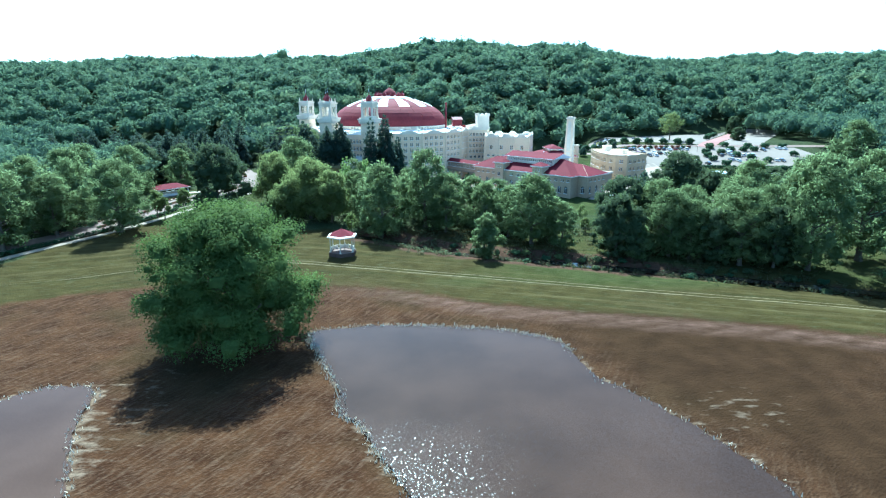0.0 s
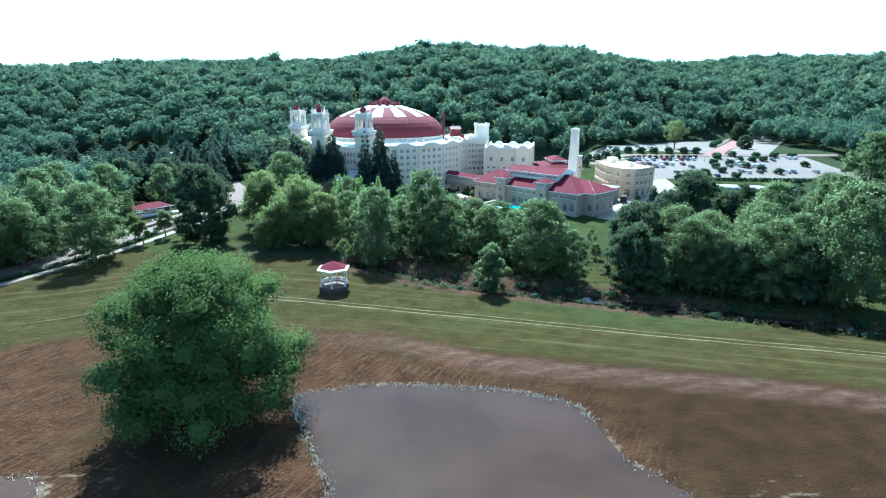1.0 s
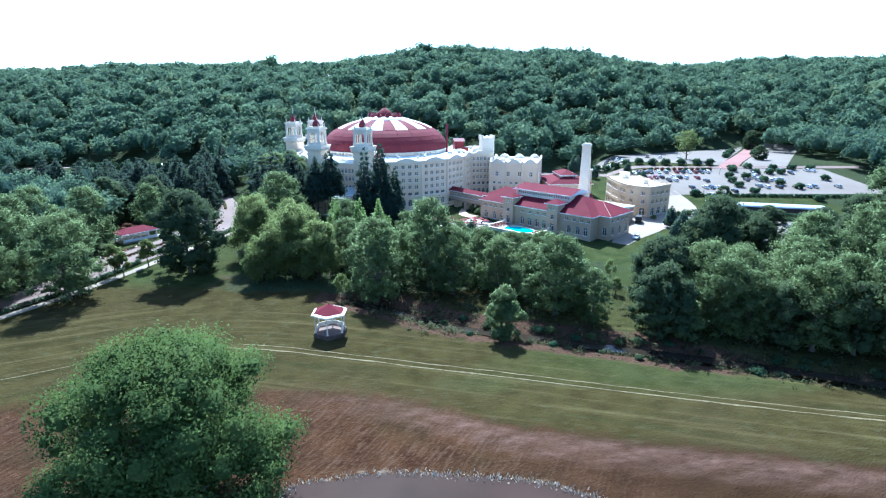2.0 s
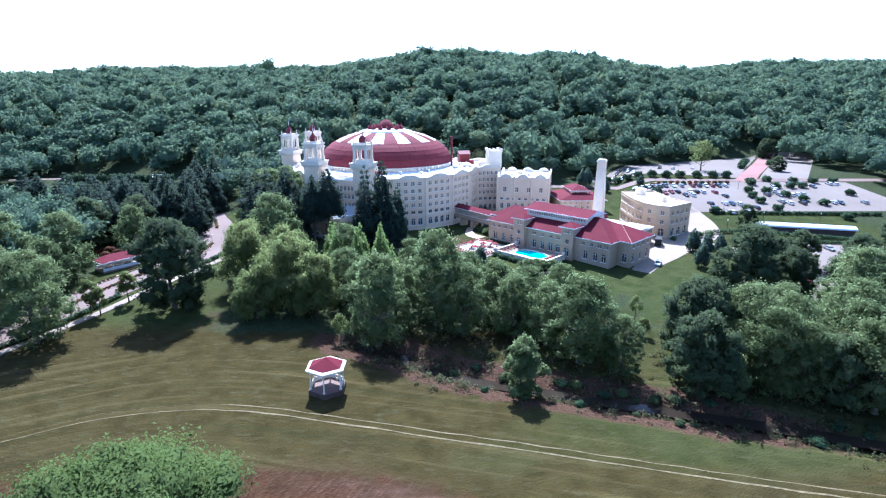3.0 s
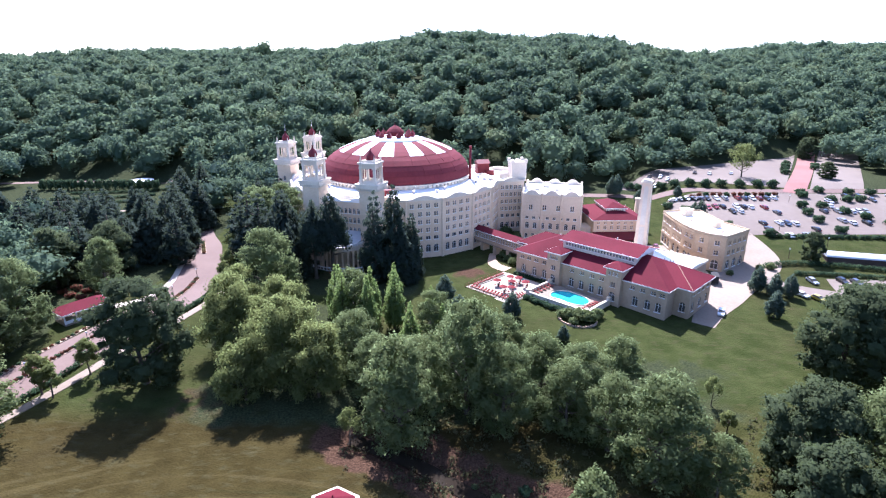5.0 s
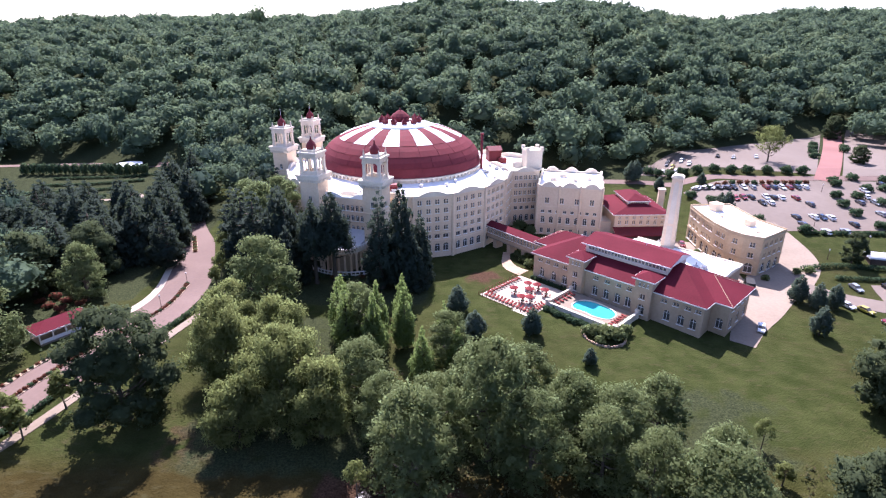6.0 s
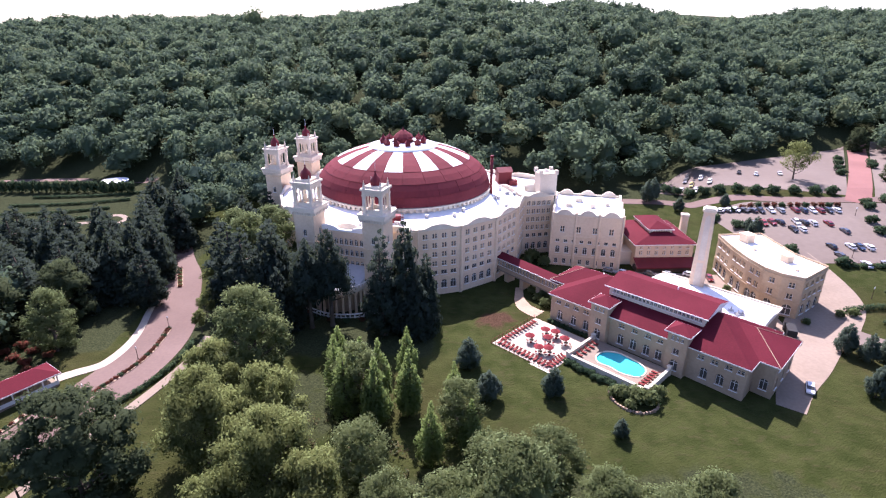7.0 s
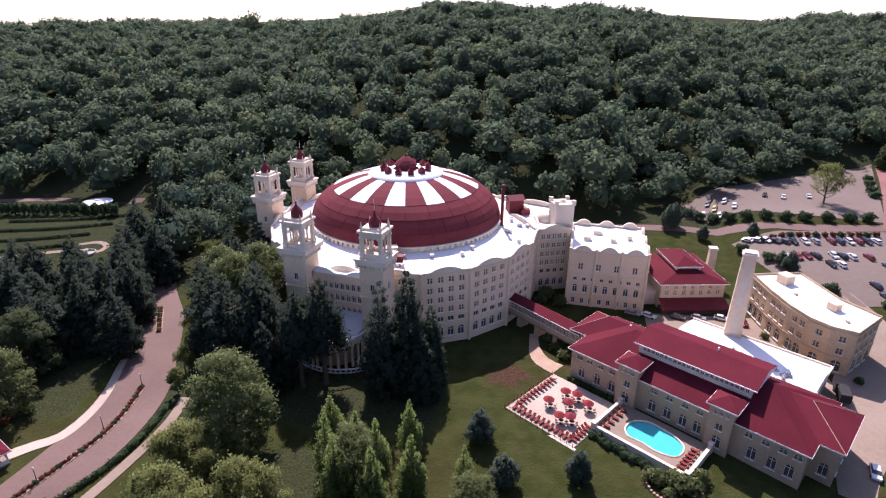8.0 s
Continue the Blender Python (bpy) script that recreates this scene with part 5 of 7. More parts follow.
def build_hotel():
    hotel = thing("domed_hotel", pose(HX, HY, 0), "round cream hotel with four white towers and a red striped dome", "hotel")
    step = 2 * math.pi / FACETS
    walls = Shape()
    rows_pair = (14.6, 17.7, 20.7, 23.8)
    jobs = []
    for k in range(FACETS):
        mid = FRONT + step * k
        a, b = polar(HOTEL_R, mid - step / 2), polar(HOTEL_R, mid + step / 2)
        length = math.hypot(b[0] - a[0], b[1] - a[1])
        # outside is to the right of a to b when walking counter-clockwise
        ops = []
        turn = math.degrees((mid - FRONT + math.pi) % (2 * math.pi) - math.pi)
        seen = -80 <= turn <= 95 and abs(turn) > 1
        if seen:
            for u in fit_row(length, 4, 1.9, 0.9):
                ops.append(("arch", u, 6.9, 1.9, 2.9))
                ops.append(("single", u, 11.7, 1.9, 1.35))
                ops += [("pair", u, z, 1.5, 1.6) for z in rows_pair]
        panel(walls, a, b, BASE - 1.5, HOTEL_TOP, [(u - w / 2, z, u + w / 2, z + h) for _, u, z, w, h in ops])
        jobs += [(o, a, b) for o in ops]
        parapet = Shape()
        scallop(parapet, a, b, HOTEL_TOP, 1, 1.25, 0.5)
        part("parapet", parapet, WHITE_STUCCO, hotel, "scalloped white parapet")
        for z, h, o in ((10.6, 0.35, 0.22), (13.5, 0.3, 0.18), (26.0, 0.5, 0.3)):
            band = Shape()
            course(band, a, b, z, h, o)
            part("string_course", band, STUCCO, hotel)
        pil = Shape()
        pil.frustum(0.55, 0.5, BASE - 1, 27.2, 6, polar(HOTEL_R + 0.05, mid - step / 2))
        part("pilaster", pil, STUCCO, hotel)
    part("wall", walls, STUCCO, hotel)
    for (kind, u, z, w, h), a, b in jobs:
        add_window(hotel, kind, w, h, a, b, u, z, STUCCO, WHITE_PAINT)
    roof = Shape()
    n = 80
    for i in range(n):
        a0, a1 = 2 * math.pi * i / n, 2 * math.pi * (i + 1) / n
        roof.face([(*polar(30.8, a0), 28.1), (*polar(44.2, a0), 26.45), (*polar(44.2, a1), 26.45), (*polar(30.8, a1), 28.1)])
    part("flat_roof", roof, MEMBRANE, hotel, "bright white membrane roof", smooth=True)
    rng = random.Random(8)
    for i in range(26):
        a, r = rng.uniform(math.pi, 2 * math.pi), rng.uniform(34, 42)
        v = Shape()
        v.box(-0.45, -0.45, 26.5, 0.45, 0.45, 27.3)
        v.box(-0.6, -0.6, 27.3, 0.6, 0.6, 27.5)
        part("roof_vent", v, STEEL, hotel, m=pose(*polar(r, a), (44.2 - r) * 0.123, 0, 0, rng.uniform(0, 90)))
    # dome: drum, three rings of panels, white oculus ring, lantern
    drum = Shape()
    drum.lathe([(31.3, 26.6), (31.3, 29.1), (32.2, 29.25), (32.2, 29.7), (30.9, 29.7)], 96)
    part("drum", drum, WHITE_STUCCO, hotel, "white drum wall")
    dent = Shape()
    for i in range(104):
        a = 2 * math.pi * i / 104
        dent.prism([polar(31.25, a - 0.014), polar(32.1, a - 0.014), polar(32.1, a + 0.014), polar(31.25, a + 0.014)], 28.15, 29.25)
    tagged(part("dentil_course", dent, WHITE_STUCCO, hotel), kind="stuff")
    gap = Shape()
    gap.lathe([(31.35, 29.72), (30.7, 32.9), (28.2, 36.2), (23.8, 39.35), (17.8, 42.0), (11.8, 43.6), (5, 44.4), (0.1, 44.5)], 96)
    part("dome_underlay", gap, DARK_RED, hotel, smooth=True)

    def ring_panel(profile, width, material):
        s = Shape()
        m = 4
        for (r0, z0), (r1, z1) in zip(profile, profile[1:]):
            for i in range(m):
                b0, b1 = width * (i / m - 0.5), width * ((i + 1) / m - 0.5)
                s.face([(*polar(r0, b0), z0), (*polar(r0, b1), z0), (*polar(r1, b1), z1), (*polar(r1, b0), z1)])
        for side in (-0.5, 0.5):
            for (r0, z0), (r1, z1) in zip(profile, profile[1:]):
                f = [(*polar(r0, side * width), z0), (*polar(r1, side * width), z1), (*polar(r1 - 0.12, side * width), z1 - 0.12), (*polar(r0 - 0.12, side * width), z0 - 0.12)]
                s.face(f if side < 0 else f[::-1])
        return s.mesh("dome_panel", [material], True)
    wide = 2 * math.pi / 24
    low = ring_panel([(31.65, 29.8), (31.45, 31.2), (30.95, 32.9)], wide * 0.995, RED_ROOF)
    mid = ring_panel([(30.9, 33.05), (29.9, 34.8), (28.5, 36.4)], wide * 0.985, RED_ROOF)
    up = ring_panel([(28.4, 36.55), (26.3, 38.2), (24.1, 39.5)], wide * 0.985, RED_ROOF)
    stripe_profile = [(24.0, 39.65), (21, 41.05), (17.8, 42.25), (14.8, 43.15), (11.8, 43.8)]
    red, white = ring_panel(stripe_profile, wide * 0.97, RED_ROOF), ring_panel(stripe_profile, wide * 0.97, MEMBRANE)
    for i in range(24):
        a = i * 15 + 7.5 - 90 + 2.5
        part("dome_panel", low, None, hotel, m=pose(0, 0, 0, 0, 0, a))
        part("dome_panel", mid, None, hotel, m=pose(0, 0, 0, 0, 0, a + 7.5))
        part("dome_panel", up, None, hotel, m=pose(0, 0, 0, 0, 0, a))
        part("dome_panel", white if i % 2 else red, None, hotel, "white roof panel" if i % 2 else "red roof panel", pose(0, 0, 0, 0, 0, a))
    ring = Shape()
    ring.lathe([(12.4, 43.5), (12.4, 43.95), (9, 44.7), (4.2, 45.1)], 64)
    part("oculus_ring", ring, MEMBRANE, hotel, "bright white ring around the lantern", smooth=True)
    cup = Shape()
    cup.lathe([(3.4, 44.9), (3.4, 46.3), (3.9, 46.4), (3.5, 47.0), (2.5, 48.0), (1.2, 48.9), (0.45, 49.3), (0.05, 50.2)], 12)
    part("dome_lantern", cup, RED_ROOF, hotel, "red many-sided lantern roof")
    for i in range(12):
        a = 2 * math.pi * (i + 0.5) / 12
        v = Shape()
        v.box(-0.75, -0.9, 44.2, 0.75, 0.9, 45.8)
        v.frustum(1.45, 0.15, 45.8, 47.0, 4, turn=math.pi / 4)
        v.frustum(0.12, 0.12, 46.9, 47.6, 5)
        part("dome_vent", v, DARK_RED, hotel, "small red roofed vent", pose(*polar(7.6, a), 0, 0, 0, math.degrees(a)))
    for d, r, half in ((FRONT, 48.0, 11.2), (SIDE, 47.0, 10.8)):
        ex, ey = -math.sin(d), math.cos(d)
        face = Shape()
        dx, dy = math.cos(d), math.sin(d)
        a = ((r - 1) * dx - ex * half, (r - 1) * dy - ey * half)
        b = ((r - 1) * dx + ex * half, (r - 1) * dy + ey * half)
        ops = []
        if d == FRONT:
            for z in (15.4, 19.0, 22.4):
                ops += [("arch", u, z, 1.15, 2.0) for u in fit_row(2 * half, 9, 1.2, 3.6)]
        panel(face, a, b, BASE - 1.5, HOTEL_TOP, [(u - w / 2, z, u + w / 2, z + h) for _, u, z, w, h in ops])
        face.face([(*a, HOTEL_TOP), (*b, HOTEL_TOP), (b[0] - 6 * dx, b[1] - 6 * dy, HOTEL_TOP), (a[0] - 6 * dx, a[1] - 6 * dy, HOTEL_TOP)], 1)
        face.face([a, (a[0] - 6 * dx, a[1] - 6 * dy), ] and [(*a, BASE), (*a, HOTEL_TOP), (a[0] - 6 * dx, a[1] - 6 * dy, HOTEL_TOP), (a[0] - 6 * dx, a[1] - 6 * dy, BASE)])
        scallop(face, a, b, HOTEL_TOP, 2, 1.25, 0.5, 1)
        part("entrance_front", face, [STUCCO, MEMBRANE], hotel, "projecting front between two towers")
        for kind, u, z, w, h in ops:
            add_window(hotel, kind, w, h, a, b, u, z, STUCCO, WHITE_PAINT)
        for s in (-1, 1):
            build_tower(hotel, r * dx + s * half * ex, r * dy + s * half * ey, math.degrees(d) + 90)
    # entrance portico with a rounded front and a balustraded terrace
    dx, dy = math.cos(FRONT), math.sin(FRONT)
    po = Shape()
    arc = [polar(8.2, FRONT - math.pi / 2 + math.pi * i / 12, (51.5 * dx, 51.5 * dy)) for i in range(13)]
    back = [(46.5 * dx - dy * -8.2, 46.5 * dy + dx * -8.2), (46.5 * dx + dy * -8.2, 46.5 * dy - dx * -8.2)]
    outline = arc + [(46.5 * dx - dy * 8.2, 46.5 * dy + dx * 8.2), (46.5 * dx + dy * 8.2, 46.5 * dy - dx * 8.2)]
    po.prism(outline, 11.6, 13.2, 0, 1)
    part("portico_roof", po, [WHITE_STUCCO, GREY_ROOF], hotel, "grey portico roof with a white edge")
    for i in range(13):
        c = Shape()
        c.frustum(0.42, 0.36, 4.0, 11.0, 10)
        c.box(-0.6, -0.6, 11.0, 0.6, 0.6, 11.62)
        c.box(-0.6, -0.6, 3.9, 0.6, 0.6, 4.6)
        q = polar(7.6, FRONT - math.pi / 2 + math.pi * i / 12, (51.5 * dx, 51.5 * dy))
        part("column", c, STUCCO, hotel, m=pose(*q, 0))
    inner = Shape()
    inner.prism([polar(5.6, FRONT - math.pi / 2 + math.pi * i / 12, (51.5 * dx, 51.5 * dy)) for i in range(13)] + [(46.5 * dx - dy * 5.6, 46.5 * dy + dx * 5.6), (46.5 * dx + dy * 5.6, 46.5 * dy - dx * 5.6)], 3.9, 11.6)
    part("portico_wall", inner, TAN_STUCCO, hotel)
    slope = Shape()
    for s0, s1 in ((-9.0, 9.0),):
        p = [(46.9 * dx - dy * s0, 46.9 * dy + dx * s0, 16.2), (46.9 * dx - dy * s1, 46.9 * dy + dx * s1, 16.2), (54 * dx - dy * s1 * 0.8, 54 * dy + dx * s1 * 0.8, 13.4), (54 * dx - dy * s0 * 0.8, 54 * dy + dx * s0 * 0.8, 13.4)]
        slope.face(p[::-1])
        slope.face([(q[0], q[1], 13.2) for q in p])
        for i in range(4):
            a, b = p[i], p[(i + 1) % 4]
            slope.face([a, b, (b[0], b[1], 13.2), (a[0], a[1], 13.2)])
    part("canopy_roof", slope, GREY_ROOF, hotel, "sloping grey sheet roof over the entrance")
    rail = Shape()
    pts = [polar(9.0, FRONT - math.pi / 2 + math.pi * i / 24, (51.5 * dx, 51.5 * dy)) for i in range(25)]
    rail.tube([(*p, 14.1) for p in pts], [0.2] * 25, 6)
    for p in pts[::1]:
        rail.frustum(0.14, 0.14, 13.2, 14.1, 6, p)
    part("balustrade", rail, WHITE_PAINT, hotel, "white balustrade on the portico")
    ter = Shape()
    pts = [polar(16.0, FRONT - 1.25 + 2.5 * i / 30, (44.5 * dx, 44.5 * dy)) for i in range(31)]
    ter.tube([(*p, 6.0) for p in pts], [0.24] * 31, 6)
    ter.tube([(*p, 5.0) for p in pts], [0.2] * 31, 6)
    for p in pts:
        ter.frustum(0.2, 0.2, 3.8, 6.2, 6, p)
    part("terrace_balustrade", ter, WHITE_PAINT, hotel, "curved white terrace balustrade")
    # roof things: smoke stack, red huts, stair tower
    stack = Shape()
    stack.frustum(0.55, 0.5, 26.5, 41.5, 12)
    stack.frustum(0.65, 0.65, 40.9, 41.6, 12)
    stack.frustum(0.9, 0.7, 26.5, 28.0, 12)
    part("smoke_stack", stack, DARK_RED, hotel, "tall dark red smoke stack", pose(31.6, -7.5, 0), True)
    hut = Shape()
    hut.box(-2.6, -2.2, 26.4, 2.6, 2.2, 31.4, 0)
    for s in (-1, 1):
        hut.face([(s * 3.0, -2.7, 31.4), (s * 3.0, 2.7, 31.4), (s * 3.0, 0, 32.9)][::s], 0)
        f = [(-3.0, s * 2.7, 31.4), (3.0, s * 2.7, 31.4), (3.0, 0, 32.9), (-3.0, 0, 32.9)]
        hut.face(f if s < 0 else f[::-1], 0)
    hut.face([(-3, -2.7, 31.4), (-3, 2.7, 31.4), (3, 2.7, 31.4), (3, -2.7, 31.4)], 0)
    hut.box(1.0, -4.0, 26.4, 4.4, -2.2, 28.4, 0)
    part("roof_hut", hut, DARK_RED, hotel, "red gabled roof hut", pose(38.0, 9.5, 0.5, 0, 0, 12))
    hatch = Shape()
    hatch.box(-1.5, -1.2, 26.4, 1.5, 1.2, 29.2)
    hatch.box(-1.7, -1.4, 29.2, 1.7, 1.4, 29.5)
    part("roof_hatch", hatch, [WHITE_STUCCO], hotel, "white roof access hut", pose(-2.5, -33.5, 1.2, 0, 0, 10))
    hatch2 = Shape()
    hatch2.box(-1.4, -1.2, 26.4, 1.4, 1.2, 28.6)
    hatch2.tube([(-2.4, -1.6, 26.4), (-2.4, -1.6, 28.2), (2.4, -1.6, 28.2), (2.4, -1.6, 26.4)], [0.08] * 4, 5)
    part("roof_unit", hatch2, DARK_RED, hotel, "dark red roof unit with a rail", pose(-0.5, -37.0, 0.8, 0, 0, 5))
    return hotel


build_hotel()


def block(parent, corners, z0, z1, rows, wall, roof, seen, bumps=(1, 1, 1, 1), rise=1.2, label="", trim=WHITE_PAINT):
    """A flat-roofed mass: walls with windows on the sides named in seen, parapet and roof. rows: (kind, count, z, w, h)."""
    s = Shape()
    jobs = []
    n = len(corners)
    for i in range(n):
        a, b = corners[i], corners[(i + 1) % n]
        length = math.hypot(b[0] - a[0], b[1] - a[1])
        ops = []
        if i in seen:
            for kind, per, z, w, h in rows:
                count = max(1, round(length / per))
                ops += [(kind, u, z, w, h) for u in fit_row(length, count, w, 0.8)]
        panel(s, a, b, z0, z1, [(u - w / 2, z, u + w / 2, z + h) for _, u, z, w, h in ops])
        jobs += [(o, a, b) for o in ops]
        para = Shape()
        if rise:
            scallop(para, a, b, z1, bumps[i % len(bumps)], rise, 0.45)
        else:
            course(para, a, b, z1 - 0.3, 0.75, 0.18)
        part("parapet", para, WHITE_STUCCO if rise else wall, parent)
    part("wall", s, wall, parent, label)
    r = Shape()
    r.face([(*c, z1 - 0.15) for c in corners])
    part("flat_roof", r, roof, parent, "bright white flat roof")
    for (kind, u, z, w, h), a, b in jobs:
        add_window(parent, kind, w, h, a, b, u, z, wall, trim)


# the link and the tall pavilion east of the round
link = thing("hotel_link", pose(0, 0, 0), "cream linking block with rows of paired windows", "building")
block(link, [(13.6, 311.0), (24.6, 313.2), (27.5, 334), (8, 345), (4, 330)], 3.0, 26.9,
      [("pair", 2.1, z, 1.2, 1.6) for z in (23.8, 20.7, 17.7, 14.6)] + [("single", 2.6, 11.7, 1.4, 1.3), ("arch", 2.6, 7.0, 1.5, 2.6)], STUCCO, MEMBRANE, (0,), (1, 1, 1, 1, 1), 1.2)
stair = Shape()
stair.box(-3.2, -3.0, 26.5, 3.2, 3.0, 34.2)
stair.box(-3.5, -3.3, 34.2, 3.5, 3.3, 34.7)
for sx in (-1, 1):
    for sy in (-1, 1):
        stair.box(sx * 2.9 - 0.6, sy * 2.7 - 0.6, 34.7, sx * 2.9 + 0.6, sy * 2.7 + 0.6, 35.8)
stair.frustum(1.6, 0.6, 34.7, 35.6, 10)
part("stair_tower", stair, WHITE_STUCCO, link, "white stair tower on the roof", pose(22.0, 318.0, 0, 0, 0, 10))
curb = Shape()
curb.lathe([(3.2, 26.6), (3.1, 27.8), (2.4, 29.0), (1.2, 29.6), (0.05, 29.8)], 20)
part("roof_gable", curb, WHITE_STUCCO, link, "", pose(17.5, 322, 0), True)

pavilion = thing("pavilion_block", pose(0, 0, 0), "square cream pavilion with a scalloped white parapet", "building")
block(pavilion, [(22.4, 302.4), (45.3, 296.8), (51.5, 322.0), (28.6, 327.6)], 3.2, 23.6,
      [("single", 3.0, 5.6, 1.2, 1.8), ("arch", 3.6, 9.6, 1.5, 2.6), ("single", 3.0, 13.6, 1.3, 1.0), ("pair", 5.6, 17.4, 1.5, 2.1)], STUCCO, MEMBRANE, (0, 1, 3), (3, 3, 3, 3), 1.5)
orn = Shape()
a, b = (22.4, 302.4), (45.3, 296.8)
for z, h in ((8.4, 0.35), (12.9, 0.3), (15.6, 0.45), (22.9, 0.5)):
    course(orn, a, b, z, h, 0.25)
for q in (0.0, 0.335, 0.665, 1.0):
    x, y = a[0] + (b[0] - a[0]) * q, a[1] + (b[1] - a[1]) * q
    orn.frustum(0.5, 0.45, 3.4, 24.6, 6, (x, y))
ux, uy = (b[0] - a[0]) / 23.57, (b[1] - a[1]) / 23.57
for c in (9.4, 14.2):
    for k in range(12):
        t0, t1 = math.pi * k / 12, math.pi * (k + 1) / 12
        pts = []
        for r, t in ((2.2, t0), (2.2, t1), (1.75, t1), (1.75, t0)):
            u, z = c + r * math.cos(t), 19.2 + r * math.sin(t)
            pts.append((a[0] + ux * u + uy * 0.22, a[1] + uy * u - ux * 0.22, z))
        orn.face(pts)
part("mouldings", orn, STUCCO, pavilion, "raised bands, piers and arch mouldings")
for x, y, w in ((30, 312, 2.2), (38, 310, 1.6), (35, 318, 2.6), (44, 312, 1.4)):
    v = Shape()
    v.box(-w / 2, -w / 2, 23.3, w / 2, w / 2, 24.6)
    v.box(-w / 2 - 0.15, -w / 2 - 0.15, 24.6, w / 2 + 0.15, w / 2 + 0.15, 24.8)
    part("roof_unit", v, WHITE_STUCCO, pavilion, m=pose(x, y, 0, 0, 0, -14))


# ---- roofs on a local plan ----
def hip(shape, x0, y0, x1, y1, z0, rise, over=0.8, slot=0, edge=1, along="x", ridge=None):
    """A hipped roof over a rectangle with a pale eave board."""
    x0, y0, x1, y1 = x0 - over, y0 - over, x1 + over, y1 + over
    if along == "x":
        k = (y1 - y0) / 2 if ridge is None else ridge
        r0, r1 = (x0 + k, (y0 + y1) / 2), (x1 - k, (y0 + y1) / 2)
    else:
        k = (x1 - x0) / 2 if ridge is None else ridge
        r0, r1 = ((x0 + x1) / 2, y0 + k), ((x0 + x1) / 2, y1 - k)
    top = z0 + rise
    A, B, C, D = (x0, y0, z0 + 0.22), (x1, y0, z0 + 0.22), (x1, y1, z0 + 0.22), (x0, y1, z0 + 0.22)
    P, Q = (*r0, top), (*r1, top)
    if along == "x":
        for f in ([A, B, Q, P], [C, D, P, Q], [B, C, Q], [D, A, P]):
            shape.face(f, slot)
    else:
        for f in ([A, B, P], [B, C, Q, P], [C, D, Q], [D, A, P, Q]):
            shape.face(f, slot)
    shape.prism([(x0 - 0.06, y0 - 0.06), (x1 + 0.06, y0 - 0.06), (x1 + 0.06, y1 + 0.06), (x0 - 0.06, y1 + 0.06)], z0 - 0.1, z0 + 0.2, edge)


def walls_of(parent, rect, z0, z1, plan, wall, trim=WHITE_PAINT, label=""):
    """Four walls of a local rectangle; plan: side number -> rows of (kind, middles, z, w, h)."""
    x0, y0, x1, y1 = rect
    c = [(x0, y0), (x1, y0), (x1, y1), (x0, y1)]
    s, jobs = Shape(), []
    for i in range(4):
        a, b = c[i], c[(i + 1) % 4]
        ops = [(kind, u, z, w, h) for kind, mids, z, w, h in plan.get(i, ()) for u in mids]
        panel(s, a, b, z0, z1, [(u - w / 2, z, u + w / 2, z + h) for _, u, z, w, h in ops])
        jobs += [(o, a, b) for o in ops]
    part("wall", s, wall, parent, label)
    for (kind, u, z, w, h), a, b in jobs:
        add_window(parent, kind, w, h, a, b, u, z, wall, trim)


# ---- the spa building with its pool ----
SPA_TURN = -45.6
SPA = pose(15.1, 262.5, 0, 0, 0, SPA_TURN)
spa = thing("spa_building", SPA, "tan two-storey spa with red hipped roofs and a long clerestory", "building")
EAVE = 12.9
lower = lambda mids: ("arch", mids, 5.9, 1.75, 2.9)
upper = lambda mids: ("pair", mids, 10.7, 1.5, 1.0)
walls_of(spa, (0, 0, 52.8, 22), 2.5, EAVE, {0: [lower([3.2, 7.6, 11.6, 22.0, 25.6, 29.2, 32.4, 43.6, 47.4, 50.6]), upper([2.4, 5.2, 8.2, 11.4, 22.0, 25.6, 29.2, 32.4, 42.4, 45.6, 48.8, 51.4])], 3: [upper([4, 8, 12])]}, TAN_STUCCO)
walls_of(spa, (52.8, 5.4, 57.2, 20.6), 2.5, EAVE, {0: [lower([2.4])], 1: [lower([2.5, 7.5, 12.5]), upper([2.5, 5.8, 9.2, 12.6])]}, TAN_STUCCO)
walls_of(spa, (-5.0, 8.4, 0, 21), 2.5, EAVE, {0: [lower([2.4]), upper([2.4])]}, TAN_STUCCO)
roof = Shape()
hip(roof, 0, 0, 52.8, 22, EAVE, 5.6)
part("main_roof", roof, [RED_SHINGLE, WHITE_PAINT], spa, "large red hipped roof with pale eaves")
for rect in ((36, 5.4, 57.2, 20.6), (-5.0, 8.4, 22, 21)):
    roof = Shape()
    hip(roof, *rect, EAVE + 0.02, 4.0)
    wing = part("wing_roof", roof, [RED_SHINGLE, WHITE_PAINT], spa)
    x0, y0, x1, y1 = rect[0] - 0.8, rect[1] - 0.8, rect[2] + 0.8, rect[3] + 0.8
    x, k = (x1, -1) if rect[0] > 0 else (x0, 1)
    # pale tubes along the wing's hips, added as the sun's glint there
    for y in (y0, y1):
        s = Shape()
        s.tube([(x, y, EAVE + 0.26), (x + k * (y1 - y0) / 2, (y0 + y1) / 2, EAVE + 4.06)], [0.07, 0.07], 5)
        part("hip_cap", s, TAN_STUCCO, wing)
